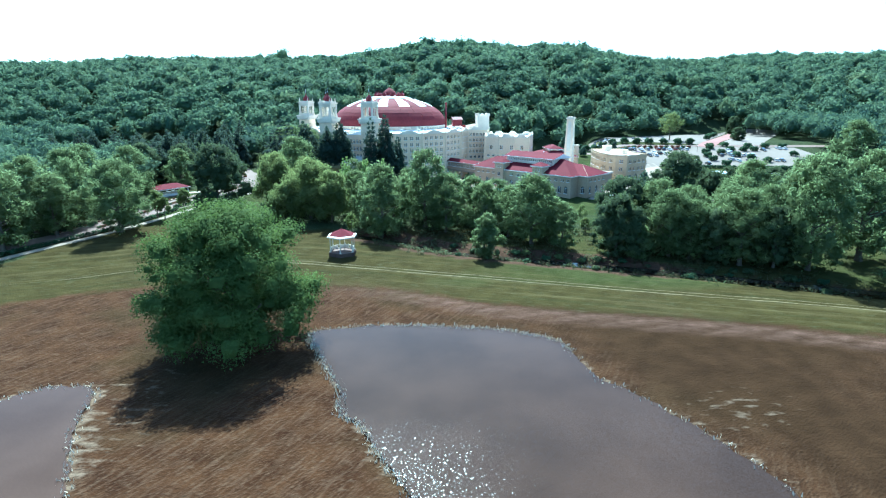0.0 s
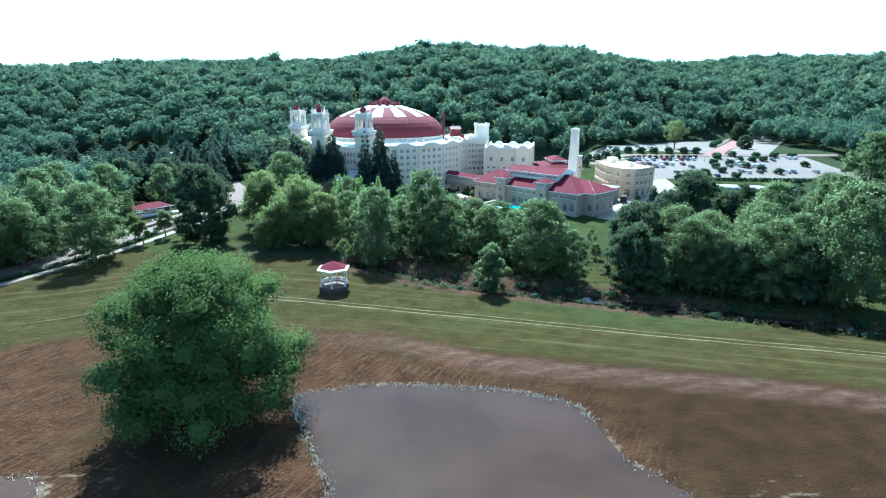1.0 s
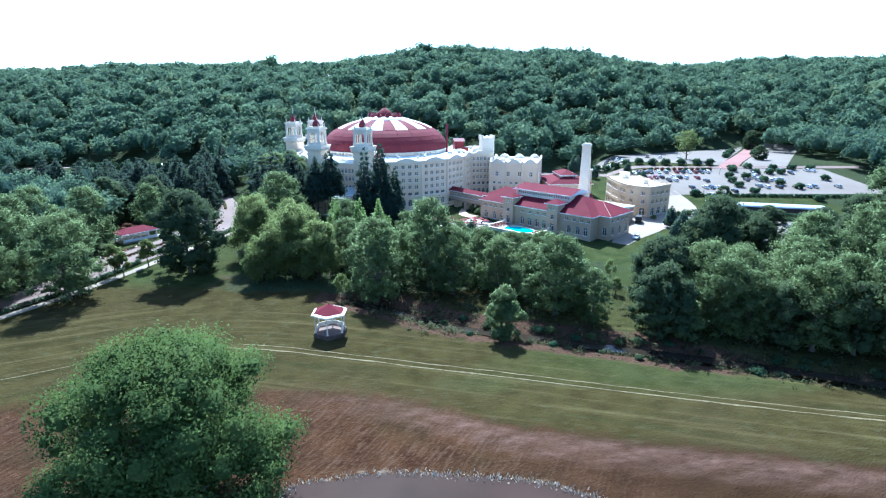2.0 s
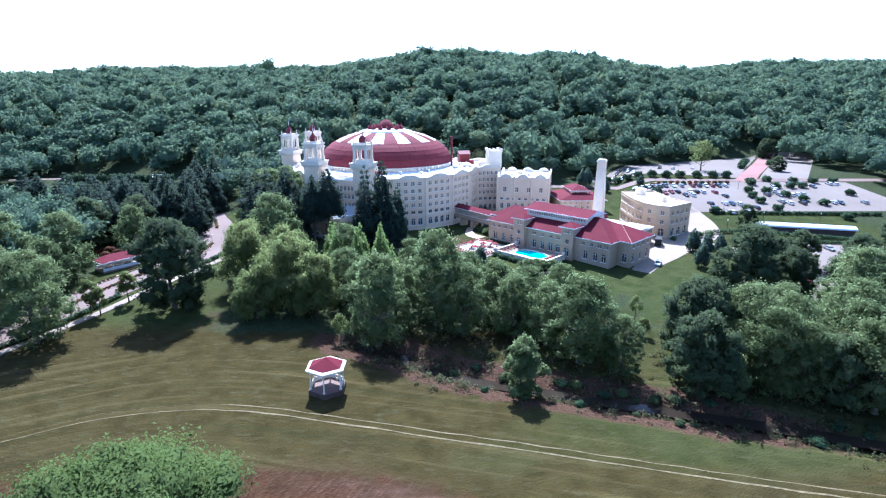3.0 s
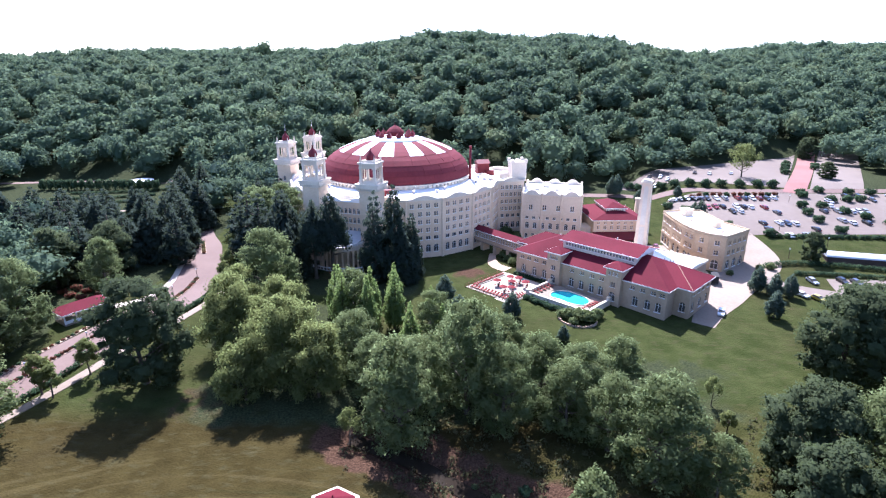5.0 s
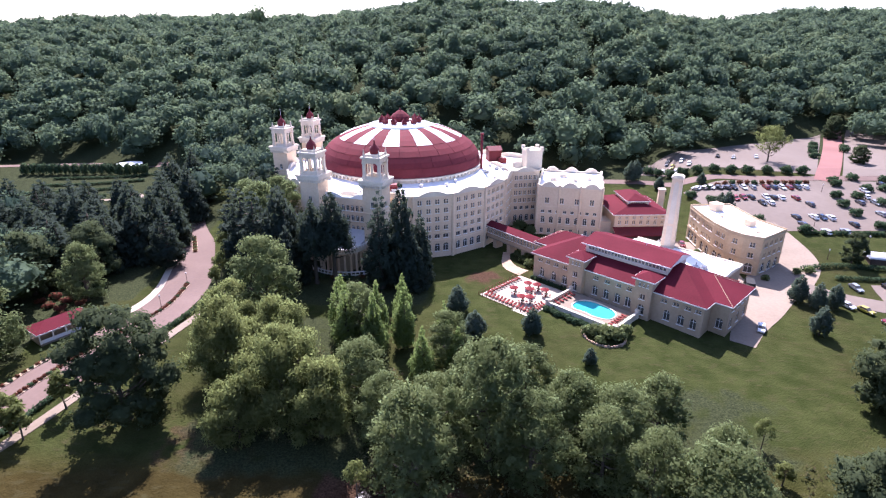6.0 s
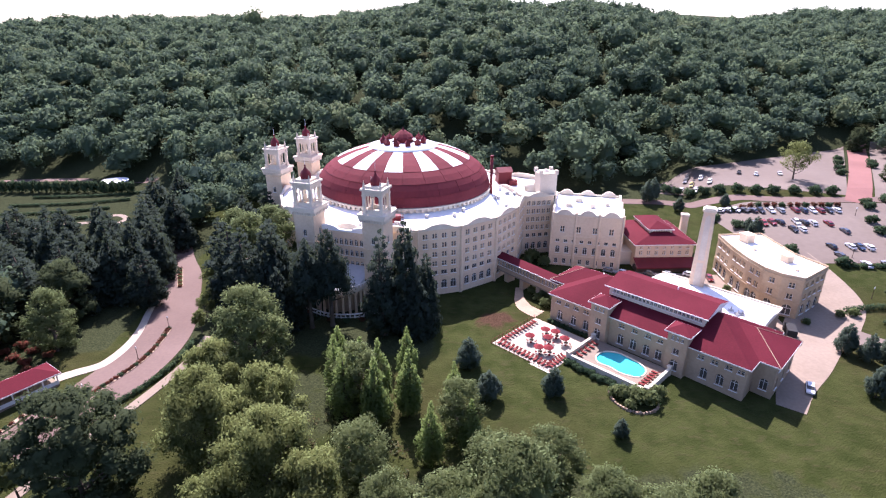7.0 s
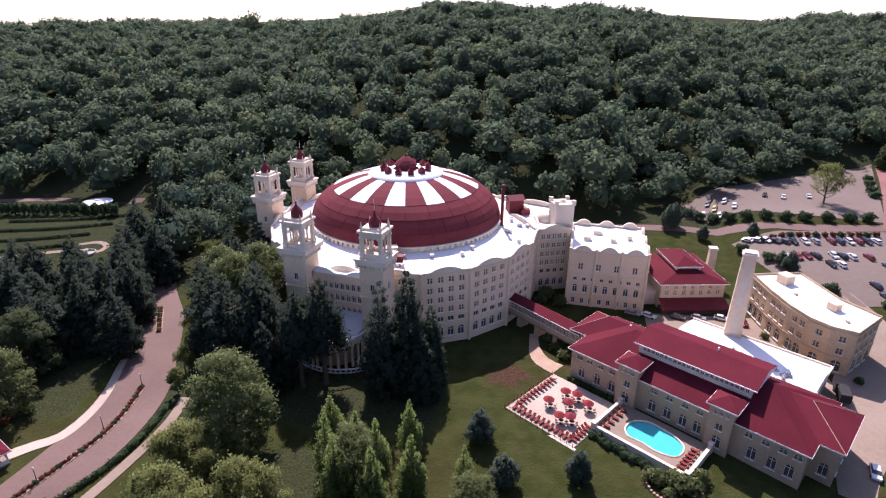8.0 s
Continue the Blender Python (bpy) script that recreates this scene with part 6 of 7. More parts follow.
for x0 in (13.6, 34.6):
    walls_of(spa, (x0, -1.7, x0 + 4.9, 3.2), 2.5, 16.0, {0: [("arch", [2.45], 5.9, 1.9, 2.9), ("single", [2.45], 10.3, 1.5, 1.5), ("arch", [1.3, 2.45, 3.6], 14.0, 0.55, 1.1)]}, TAN_STUCCO, label="stair tower walls")
    roof = Shape()
    hip(roof, x0, -1.7, x0 + 4.9, 3.2, 16.0, 1.9, 0.7)
    part("turret_roof", roof, [RED_SHINGLE, WHITE_PAINT], spa, "low red pyramid roof")
mids = [1.3 + 1.05 * i for i in range(23)]
walls_of(spa, (14.6, 5.6, 40.0, 17.5), 15.0, 18.6, {0: [("single", mids, 17.0, 0.8, 1.0)]}, WHITE_STUCCO, label="white clerestory wall")
roof = Shape()
y0, y1, yr = 4.7, 18.4, 11.5
for f in ([(13.6, y0, 18.7), (41, y0, 18.7), (41, yr, 20.6), (13.6, yr, 20.6)], [(41, y1, 18.7), (13.6, y1, 18.7), (13.6, yr, 20.6), (41, yr, 20.6)]):
    roof.face(f, 0)
for x, s in ((13.6, -1), (41.0, 1)):
    f = [(x, y0, 18.7), (x, y1, 18.7), (x, yr, 20.6)]
    roof.face(f if s > 0 else f[::-1], 1)
roof.face([(13.6, y0, 18.66), (13.6, y1, 18.66), (41, y1, 18.66), (41, y0, 18.66)], 1)
roof.box(13.5, y0 - 0.12, 18.45, 41.1, y0 + 0.02, 18.72, 1)
part("clerestory_roof", roof, [RED_SHINGLE, WHITE_PAINT], spa, "long low red gabled roof")
for x, y, z in ((13, 4, 15.4), (30, 12.5, 20.3), (44, 8, 15.8), (8, 14, 16.6)):
    v = Shape()
    v.frustum(0.14, 0.14, z - 1.0, z + 0.7, 8)
    v.frustum(0.24, 0.24, z + 0.6, z + 0.8, 8)
    part("vent_pipe", v, WHITE_PAINT, spa, m=pose(x, y, 0))

# flat service roofs behind the spa
service = thing("boiler_house", SPA, "low service building with a bowed white roof", "building")
s = Shape()
s.prism([(14, 22.1), (48, 22.1), (48, 42), (14, 42)], 2.5, 10.4)
part("wall", s, TAN_STUCCO, service)
s = Shape()
curve = [(22.1 + 19.9 * i / 10, 10.45 + 1.1 * math.sin(math.pi * i / 10)) for i in range(11)]
for (ya, za), (yb, zb) in zip(curve, curve[1:]):
    s.face([(13.8, ya, za), (48.3, ya, za), (48.3, yb, zb), (13.8, yb, zb)])
for x, flip in ((13.8, 1), (48.3, -1)):
    s.face(([(x, y, z) for y, z in curve] + [(x, 42, 10.2), (x, 22.1, 10.2)])[::flip])
s.face([(48.3, 42, 10.2), (13.8, 42, 10.2), (13.8, 42, 10.45), (48.3, 42, 10.45)])
part("membrane_roof", s, MEMBRANE, service, "white gently bowed membrane roof")
s = Shape()
s.box(13.7, 41.8, 10.3, 48.4, 42.2, 11.0)
s.box(48.1, 22.1, 10.3, 48.5, 42.2, 11.0)
part("parapet", s, WHITE_STUCCO, service)
rng = random.Random(3)
for i in range(9):
    v = Shape()
    w = rng.uniform(0.4, 0.9)
    v.box(-w, -w * 0.8, 10.8, w, w * 0.8, 11.5 + rng.random() * 0.6)
    v.frustum(0.2, 0.2, 11.5, 12.6, 8)
    part("roof_unit", v, STEEL, service, m=pose(rng.uniform(17, 46), rng.uniform(25, 32), 0, 0, 0, rng.uniform(0, 90)))

# tall chimney
ch = thing("chimney", pose(61.6, 273.2, 0, 0, 0, -28), "tall square tapering white chimney with recessed panels", "chimney")
s = Shape()
z0, z1, w0, w1 = 3.0, 34.2, 2.35, 1.55
s.frustum(w0 * 1.414, w1 * 1.414, z0, z1, 4, turn=math.pi / 4)
part("shaft", s, STUCCO, ch)
s = Shape()
s.box(-1.75, -1.75, 34.2, 1.75, 1.75, 34.9)
s.box(-1.45, -1.45, 34.9, 1.45, 1.45, 35.3)
s.box(-1.9, -1.9, 34.5, 1.9, 1.9, 34.75)
part("cap", s, WHITE_STUCCO, ch)
for k in range(4):
    s = Shape()
    for zz0, zz1 in ((9.0, 18.5), (19.3, 32.5)):
        pts = []
        for sx, z in ((-1, zz0), (1, zz0), (1, zz1), (-1, zz1)):
            w = w0 + (w1 - w0) * (z - z0) / (z1 - z0)
            pts.append((sx * w * 0.45, -w - 0.03, z))
        if zz1 > 30:
            w = w0 + (w1 - w0) * (33.4 - z0) / (z1 - z0)
            pts = pts[:3] + [(0, -w - 0.03, 33.4)] + pts[3:]
        s.face(pts)
    part("panel", s, WHITE_STUCCO, ch, "long pointed panel", pose(0, 0, 0, 0, 0, 90 * k))

# covered bridge between hotel and spa
bridge = thing("covered_walkway", pose(4.9, 290.7, 0, 0, 0, math.degrees(math.atan2(273.3 - 290.7, 18.6 - 4.9))), "raised covered walkway with a red roof and a row of windows", "walkway")
L = 25.0
walls_of(bridge, (-2, -2.0, L, 2.0), 8.4, 12.4, {0: [("single", [1.5 + 1.35 * i for i in range(19)], 10.0, 0.8, 1.6)]}, TAN_STUCCO)
s = Shape()
for f in ([(-2, -2.5, 12.4), (L, -2.5, 12.4), (L, 0, 13.9), (-2, 0, 13.9)], [(L, 2.5, 12.4), (-2, 2.5, 12.4), (-2, 0, 13.9), (L, 0, 13.9)], [(-2, 2.5, 12.38), (L, 2.5, 12.38), (L, -2.5, 12.38), (-2, -2.5, 12.38)]):
    s.face(f, 0)
s.box(-2, -2.6, 12.2, L, -2.48, 12.42, 1)
part("roof", s, [RED_SHINGLE, WHITE_PAINT], bridge, "red pitched roof with a pale eave")
s = Shape()
s.box(-2, -2.1, 8.0, L, 2.1, 8.4)
part("floor_slab", s, CONCRETE, bridge)
for x in (2.5, 9.5, 16.5):
    s = Shape()
    s.box(-0.8, -1.7, 2.5, 0.8, 1.7, 8.0)
    part("pier", s, TAN_STUCCO, bridge, m=pose(x, 0, 0))

# low red-roofed laundry house
low = thing("red_roofed_house", pose(51.6, 299.2, 0, 0, 0, 1.5), "cream two-storey house with a wide red hipped roof", "building")
walls_of(low, (0, 0, 20.5, 24), 3.0, 13.4, {0: [("pair", [2 + 2.75 * i for i in range(7)], 9.6, 1.1, 1.3), ("pair", [2 + 2.75 * i for i in range(7)], 11.8, 1.0, 0.8)]}, STUCCO)
s = Shape()
hip(s, 0, 0, 20.5, 24, 13.4, 3.6, 0.9, along="y", ridge=8)
part("main_roof", s, [RED_SHINGLE, WHITE_PAINT], low, "wide red hipped roof")
walls_of(low, (6.2, 5.2, 14.4, 20), 14.5, 17.0, {0: [("single", [0.9 + 0.9 * i for i in range(8)], 15.9, 0.6, 0.8)]}, WHITE_STUCCO, label="clerestory wall")
s = Shape()
hip(s, 6.2, 5.2, 14.4, 20, 17.0, 2.0, 0.5, along="y")
part("upper_roof", s, [RED_SHINGLE, WHITE_PAINT], low, "raised red roof")
s = Shape()
s.face([(-0.5, -4.6, 6.6), (21, -4.6, 6.6), (21, 0, 8.6), (-0.5, 0, 8.6)])
s.prism([(-0.5, -4.6), (21, -4.6), (21, -4.4), (-0.5, -4.4)], 6.2, 6.6)
part("porch_roof", s, DARK_RED, low, "dark red lean-to roof")
s = Shape()
s.box(-0.4, -4.2, 3.2, 20.9, -0.1, 6.2)
part("porch_wall", s, WOOD_DARK, low)
s = Shape()
s.box(-4.5, 3.0, 3.0, -0.1, 10, 9.4)
s.box(-4.8, 2.7, 9.4, 0, 10.2, 9.7)
part("side_wing", s, WHITE_STUCCO, low, "white flat-roofed side wing")
col = thing("stone_chimney", pose(76.0, 318.5, 0), "square pale masonry chimney in the yard", "chimney")
s = Shape()
s.frustum(1.9, 1.6, 5.0, 18.0, 4, turn=0.6)
part("shaft", s, STUCCO, col)
s = Shape()
s.frustum(1.95, 1.95, 17.6, 18.3, 4, turn=0.6)
part("cap", s, WHITE_STUCCO, col)

# curved ochre office house
garage = thing("ochre_office_house", pose(0, 0, 0), "curved ochre brick house with a white flat roof and arched doors", "building")
front = [(78.8, 297.3), (78.0, 286), (78.1, 276.5), (79.3, 269.6), (82, 264.9), (86.6, 261.8)]
corners = front + [(98.6, 270.2), (94.5, 280.5), (93.8, 298.3)]
block(garage, corners, 3.5, 17.6, [("arch", 4.2, 5.6, 2.5, 3.2), ("pair", 3.8, 10.6, 1.6, 1.6), ("pair", 3.8, 14.2, 1.6, 1.5)], OCHRE_STUCCO, MEMBRANE, (0, 1, 2, 3, 4, 5), rise=0)
for x, y, w in ((89, 275, 2.6), (85.5, 292, 3.4), (84, 284, 0.8), (88, 268, 0.8)):
    v = Shape()
    v.box(-w / 2, -w / 2, 17.3, w / 2, w / 2, 17.3 + w * 0.8)
    v.box(-w / 2 - 0.15, -w / 2 - 0.15, 17.3 + w * 0.8, w / 2 + 0.15, w / 2 + 0.15, 17.5 + w * 0.8)
    part("roof_unit", v, STUCCO, garage, m=pose(x, y, 0, 0, 0, 20))
for a, b in zip(corners[:6], corners[1:7]):
    for z, h, o in ((9.6, 0.3, 0.2), (16.7, 0.4, 0.3)):
        band = Shape()
        course(band, a, b, z, h, o)
        part("string_course", band, OCHRE_STUCCO, garage)


# ---- gazebo on the lawn ----
gazebo = thing("gazebo", pose(-28.8, 153.0, gz(-28.8, 153.0)), "six-sided white gazebo with a red roof and pale fascia", "gazebo")
# platform sides get the darkest timber, their shade painted as colour
s = Shape()
s.frustum(4.1, 4.1, -0.4, 0.95, 6, turn=math.pi / 6)
part("platform", s, WOOD_DARK, gazebo, "timber-clad platform coloured dark for its shaded sides")
s = Shape()
s.frustum(4.0, 4.0, 0.95, 1.05, 6, turn=math.pi / 6)
part("floor", s, PAVING, gazebo)


def pierced(shape, p, q, z0, z1, hole, thick=0.07):
    """An upright board from p to q with a round hole through its middle."""
    p, q = Vector((*p, 0)), Vector((*q, 0))
    d = (q - p).normalized()
    side = Vector((d.y, -d.x, 0)) * thick
    mid, half, high = (p + q) / 2, (q - p).length / 2, (z1 - z0) / 2
    rim, edge = [], []
    for k in range(16):
        a = 2 * math.pi * (k + 0.5) / 16
        c, w = math.cos(a), math.sin(a)
        m = min(half / max(abs(c), 1e-6), high / max(abs(w), 1e-6))
        up = Vector((0, 0, z0 + high))
        rim.append(mid + up + d * (hole * c) + Vector((0, 0, hole * w)))
        edge.append(mid + up + d * (m * c) + Vector((0, 0, m * w)))
    for k in range(16):
        j = (k + 1) % 16
        shape.face([rim[k] + side, edge[k] + side, edge[j] + side, rim[j] + side])
        shape.face([rim[j] - side, edge[j] - side, edge[k] - side, rim[k] - side])
        shape.face([rim[j] + side, rim[j] - side, rim[k] - side, rim[k] + side])
        shape.face([edge[k] + side, edge[k] - side, edge[j] - side, edge[j] + side])


for i in range(6):
    a = math.pi / 6 + i * math.pi / 3
    s = Shape()
    s.frustum(0.15, 0.13, 1.05, 5.3, 10)
    s.box(-0.2, -0.2, 1.05, 0.2, 0.2, 1.3)
    s.box(-0.22, -0.22, 5.1, 0.22, 0.22, 5.3)
    part("post", s, WHITE_STUCCO, gazebo, m=pose(3.55 * math.cos(a), 3.55 * math.sin(a), 0, 0, 0, math.degrees(a)))
    if i in (5, 0, 1, 2, 3) and math.sin(a + math.pi / 6) > -0.2:
        s = Shape()
        pierced(s, polar(3.55, a), polar(3.55, a + math.pi / 3), 1.06, 2.15, 0.30)
        part("railing", s, WHITE_STUCCO, gazebo, "cream railing board with a round hole")
s = Shape()
s.frustum(4.45, 4.45, 5.3, 5.6, 6, turn=math.pi / 6)
s.frustum(4.45, 3.75, 5.6, 5.85, 6, turn=math.pi / 6)
part("fascia", s, WHITE_STUCCO, gazebo, "broad white roof edge")
s = Shape()
s.frustum(3.75, 0.08, 5.85, 7.5, 6, turn=math.pi / 6)
s.frustum(0.12, 0.05, 7.45, 7.85, 6)
part("roof", s, RED_SHINGLE, gazebo, "red six-sided roof")

# ---- pool terrace at the spa ----
ZP = 4.75
patio = thing("patio", SPA, "sunlit pale concrete patio with a stone edge", "patio", kind="structure")
s = Shape()
s.box(-3.2, -22.2, 3.2, 15.6, -2.6, ZP)
part("slab", s, PALE_CONCRETE, patio)
s = Shape()
s.box(-3.7, -22.9, 2.6, 16.2, -22.2, ZP - 0.1)
s.box(-3.9, -22.9, 2.6, -3.2, -3, ZP - 0.1)
part("stone_edge", s, WHITE_STUCCO, patio, "low white stone edging")
deck = thing("pool_deck", SPA, "raised concrete pool deck with white walls", "deck", kind="structure")
POOL_EDGE = [(20.6, -9.2), (20.9, -6.0), (23.5, -3.9), (27.0, -3.9), (30.5, -4.6), (32.8, -6.6), (32.6, -10.2), (29.0, -11.6), (25.5, -11.2), (22.4, -11.4)]
pool_line = [(p.x, p.y) for p in smooth_line(POOL_EDGE, 0.8, True)]


def deck_top():
    """Deck slab with a hole for the pool."""
    bm = bmesh.new()
    outer = [bm.verts.new((x, y, 5.6)) for x, y in ((15.8, -14.2), (36.4, -14.2), (36.4, -1.8), (15.8, -1.8))]
    inner = [bm.verts.new((x, y, 5.6)) for x, y in pool_line]
    edges = [bm.edges.new((outer[i], outer[(i + 1) % 4])) for i in range(4)]
    edges += [bm.edges.new((inner[i], inner[(i + 1) % len(inner)])) for i in range(len(inner))]
    bmesh.ops.triangle_fill(bm, use_beauty=True, edges=edges)
    bmesh.ops.recalc_face_normals(bm, faces=bm.faces)
    for f in bm.faces:
        if f.normal.z < 0:
            f.normal_flip()
    me = bpy.data.meshes.new("slab")
    bm.to_mesh(me)
    bm.free()
    me.materials.append(CONCRETE)
    return me


part("slab", deck_top(), None, deck)
s = Shape()
for (x0, y0), (x1, y1) in zip(pool_line, pool_line[1:] + pool_line[:1]):
    s.face([(x0, y0, 5.6), (x1, y1, 5.6), (x1, y1, 4.2), (x0, y0, 4.2)])
s.face([(x, y, 4.2) for x, y in pool_line])
part("basin", s, POOL, deck, "turquoise pool basin")
s = Shape()
pts = pool_line + pool_line[:1]
s.tube([(x, y, 5.62) for x, y in pts], [0.22] * len(pts), 6)
part("coping", s, WHITE_STUCCO, deck)
s = Shape()
s.face([(x, y, 5.42) for x, y in pool_line])
single("pool_water", s, POOL, "clear turquoise water in a kidney-shaped pool", "water", SPA, kind="structure")
for name, box in (("retaining_wall", (15.4, -14.7, 2.6, 36.9, -14.2, 6.3)), ("retaining_wall", (36.4, -14.2, 2.6, 36.9, -1.8, 6.3)), ("retaining_wall", (15.4, -14.2, 2.6, 15.8, -1.9, 6.5))):
    s = Shape()
    s.box(*box)
    x0, y0, z0, x1, y1, z1 = box
    s.box(x0 - 0.12, y0 - 0.12, z1, x1 + 0.12, y1 + 0.12, z1 + 0.18)
    part(name, s, WHITE_STUCCO, deck)
for x, y in ((15.6, -14.4), (36.6, -14.4), (15.6, -2.4), (36.6, -2.4)):
    s = Shape()
    s.box(-0.45, -0.45, 3, 0.45, 0.45, 7.0)
    s.box(-0.55, -0.55, 7.0, 0.55, 0.55, 7.2)
    part("wall_post", s, WHITE_STUCCO, deck, m=pose(x, y, 0))


def build_lounger():
    t = thing("sun_lounger", pose(0, 0, 0), "orange-red cushioned lounger on the sunny terrace", "lounger", "loungers on the terrace")
    for x in (-0.3, 0.3):
        for y in (-0.75, 0.75):
            s = Shape()
            s.box(x - 0.035, y - 0.035, 0, x + 0.035, y + 0.035, 0.32)
            part("leg", s, WOOD_DARK, t)
    s = Shape()
    s.box(-0.36, -0.98, 0.32, 0.36, 0.5, 0.38)
    part("frame", s, WOOD_DARK, t)
    s = Shape()
    s.box(-0.34, -0.96, 0.38, 0.34, 0.35, 0.50)
    part("mattress", s, CANVAS_ORANGE, t)
    s = Shape()
    s.box(-0.34, 0, -0.05, 0.34, 0.75, 0.08)
    part("backrest", s, CANVAS_ORANGE, t, m=pose(0, 0.35, 0.45, 38))
    return t


def build_umbrella():
    t = thing("patio_umbrella", pose(0, 0, 0), "round red patio umbrella over a table", "umbrella", "umbrellas on the patio")
    s = Shape()
    s.frustum(0.05, 0.05, 0, 2.5, 8)
    part("pole", s, WHITE_PAINT, t)
    s = Shape()
    s.frustum(1.38, 1.36, 2.05, 2.15, 8)
    s.frustum(1.38, 0.06, 2.12, 2.75, 8)
    part("canopy", s, CANVAS_RED, t)
    s = Shape()
    s.frustum(0.32, 0.28, 0, 0.12, 10)
    part("base", s, STEEL, t)
    return t


def build_table():
    t = thing("patio_table", pose(0, 0, 0), "round dark patio table under an umbrella", "table", "tables on the patio")
    s = Shape()
    s.frustum(0.6, 0.6, 0.71, 0.75, 16)
    part("tabletop", s, WOOD_DARK, t)
    for i in range(4):
        s = Shape()
        x, y = polar(0.4, i * math.pi / 2 + 0.7)
        s.frustum(0.03, 0.03, 0, 0.71, 6, (x, y))
        part("leg", s, STEEL, t)
    return t


def build_chair():
    t = thing("patio_chair", pose(0, 0, 0), "red cushioned patio chair", "chair", "chairs on the patio")
    s = Shape()
    s.box(-0.25, -0.25, 0.38, 0.25, 0.25, 0.48)
    part("seat", s, CANVAS_RED, t)
    s = Shape()
    s.box(-0.25, 0.22, 0.48, 0.25, 0.3, 0.95)
    part("backrest", s, CANVAS_RED, t)
    for x in (-0.22, 0.22):
        for y in (-0.22, 0.24):
            s = Shape()
            s.box(x - 0.02, y - 0.02, 0, x + 0.02, y + 0.02, 0.38)
            part("leg", s, STEEL, t)
    return t


def repeat(make, spots):
    first = make()
    first.matrix_basis = spots[0]
    for m in spots[1:]:
        copy_thing(first, m)
    return first


rng = random.Random(21)
spots = []
for i in range(13):
    spots.append(SPA @ pose(-1.6 + 1.28 * i, -20.6 + rng.uniform(-0.1, 0.1), ZP, 0, 0, rng.uniform(-5, 5)))
for i in range(11):
    spots.append(SPA @ pose(-1.7 + rng.uniform(-0.1, 0.1), -18.6 + 1.35 * i, ZP, 0, 0, -90 + rng.uniform(-5, 5)))
for i in range(6):
    spots.append(SPA @ pose(14.2, -20.4 + 1.2 * i, ZP, 0, 0, 90 + rng.uniform(-5, 5)))
for i in range(5):
    spots.append(SPA @ pose(17.4, -12.2 + 1.9 * i, 5.6, 0, 0, 90 + rng.uniform(-5, 5)))
for i in range(6):
    spots.append(SPA @ pose(34.8, -12.6 + 1.35 * i, 5.6, 0, 0, -90 + rng.uniform(-5, 5)))
repeat(build_lounger, spots)
TABLES = [(4.6, -9.0), (7.2, -8.0), (3.6, -14.6), (7.5, -12.0), (11.0, -9.3), (8.6, -17.6), (10.6, -16.2)]
repeat(build_umbrella, [SPA @ pose(x, y, ZP + 0.02) for x, y in TABLES])
repeat(build_table, [SPA @ pose(x + 0.35, y + 0.35, ZP) for x, y in TABLES])
repeat(build_chair, [SPA @ pose(x + 0.35 + 1.05 * math.sin(a), y + 0.35 - 1.05 * math.cos(a), ZP, 0, 0, math.degrees(a) + 180) for x, y in TABLES for a in (0.5, 2.1, 3.7, 5.3)])

# iron fence on the patio's outer sides
fence = thing("patio_fence", SPA, "thin dark iron fence around the patio", "fence")
for (x0, y0), (x1, y1) in (((-3.4, -22.4), (15.4, -22.4)), ((-3.4, -3.0), (-3.4, -22.4))):
    n = 12
    for i in range(n + 1):
        x, y = x0 + (x1 - x0) * i / n, y0 + (y1 - y0) * i / n
        s = Shape()
        s.box(-0.05, -0.05, 0, 0.05, 0.05, 1.2)
        part("post", s, DARK_RED, fence, m=pose(x, y, ZP - 0.2))
    for z in (0.35, 1.15):
        s = Shape()
        s.tube([(x0, y0, ZP + z - 0.2), (x1, y1, ZP + z - 0.2)], [0.03, 0.03], 5)
        part("rail", s, DARK_RED, fence)


# ---- shrubs and hedges ----
SHRUBS = {}


def shrub(x, y, r, h=None, leaf=HEDGE, label="clipped round dark green shrub", group="shrubs", z=None, name="shrub"):
    key = leaf.name
    if key not in SHRUBS:
        rg = random.Random(len(SHRUBS) + 5)
        c = [(rg.uniform(-0.55, 0.55), rg.uniform(-0.55, 0.55), rg.uniform(0.3, 0.68)) for _ in range(16)] + [(0, 0, 0.5)]
        v, f, t, nrm = leaf_cloud(c, [0.36] * 16 + [0.5], 560, 0.13, 77 + len(SHRUBS), 0.85)
        SHRUBS[key] = cloud_mesh("shrub", v, f, t, nrm, leaf)
    ob = new(name, SHRUBS[key])
    ob.matrix_basis = pose(x, y, (gz(x, y) if z is None else z) - 0.08, 0, 0, (x * 77 + y * 31) % 360)
    ob.scale = (r, r, h or r)
    return tagged(ob, label, "shrub", group)


for x, y in ((91, 374), (95, 370), (99, 366), (103.5, 361.5), (108.5, 357.6), (115, 354.8), (122, 353.4), (130, 352.9), (139, 352.6), (148, 352.4), (155, 352.3)):
    shrub(x, y + 1.0, 3.1, 4.0, group="round shrubs along the road")
for x, y in ((160.8, 337.5), (173, 345), (170.8, 331.5), (178, 331.5), (152.3, 324.4), (149.1, 314.5), (148, 305.4), (162, 341), (185, 392.5), (192, 404), (180, 384), (199, 414), (210, 405), (206, 398), (184, 331.4), (150, 294), (173, 281), (119.3, 291), (107.9, 301.5), (101.5, 327), (97.4, 338), (161, 323), (166, 316), (171, 309), (176, 302), (196, 341), (206, 340), (186, 342), (200, 318)):
    shrub(x, y, 2.9, 3.2, group="island shrubs in the parking lot", label="round green shrub on a parking lot island")
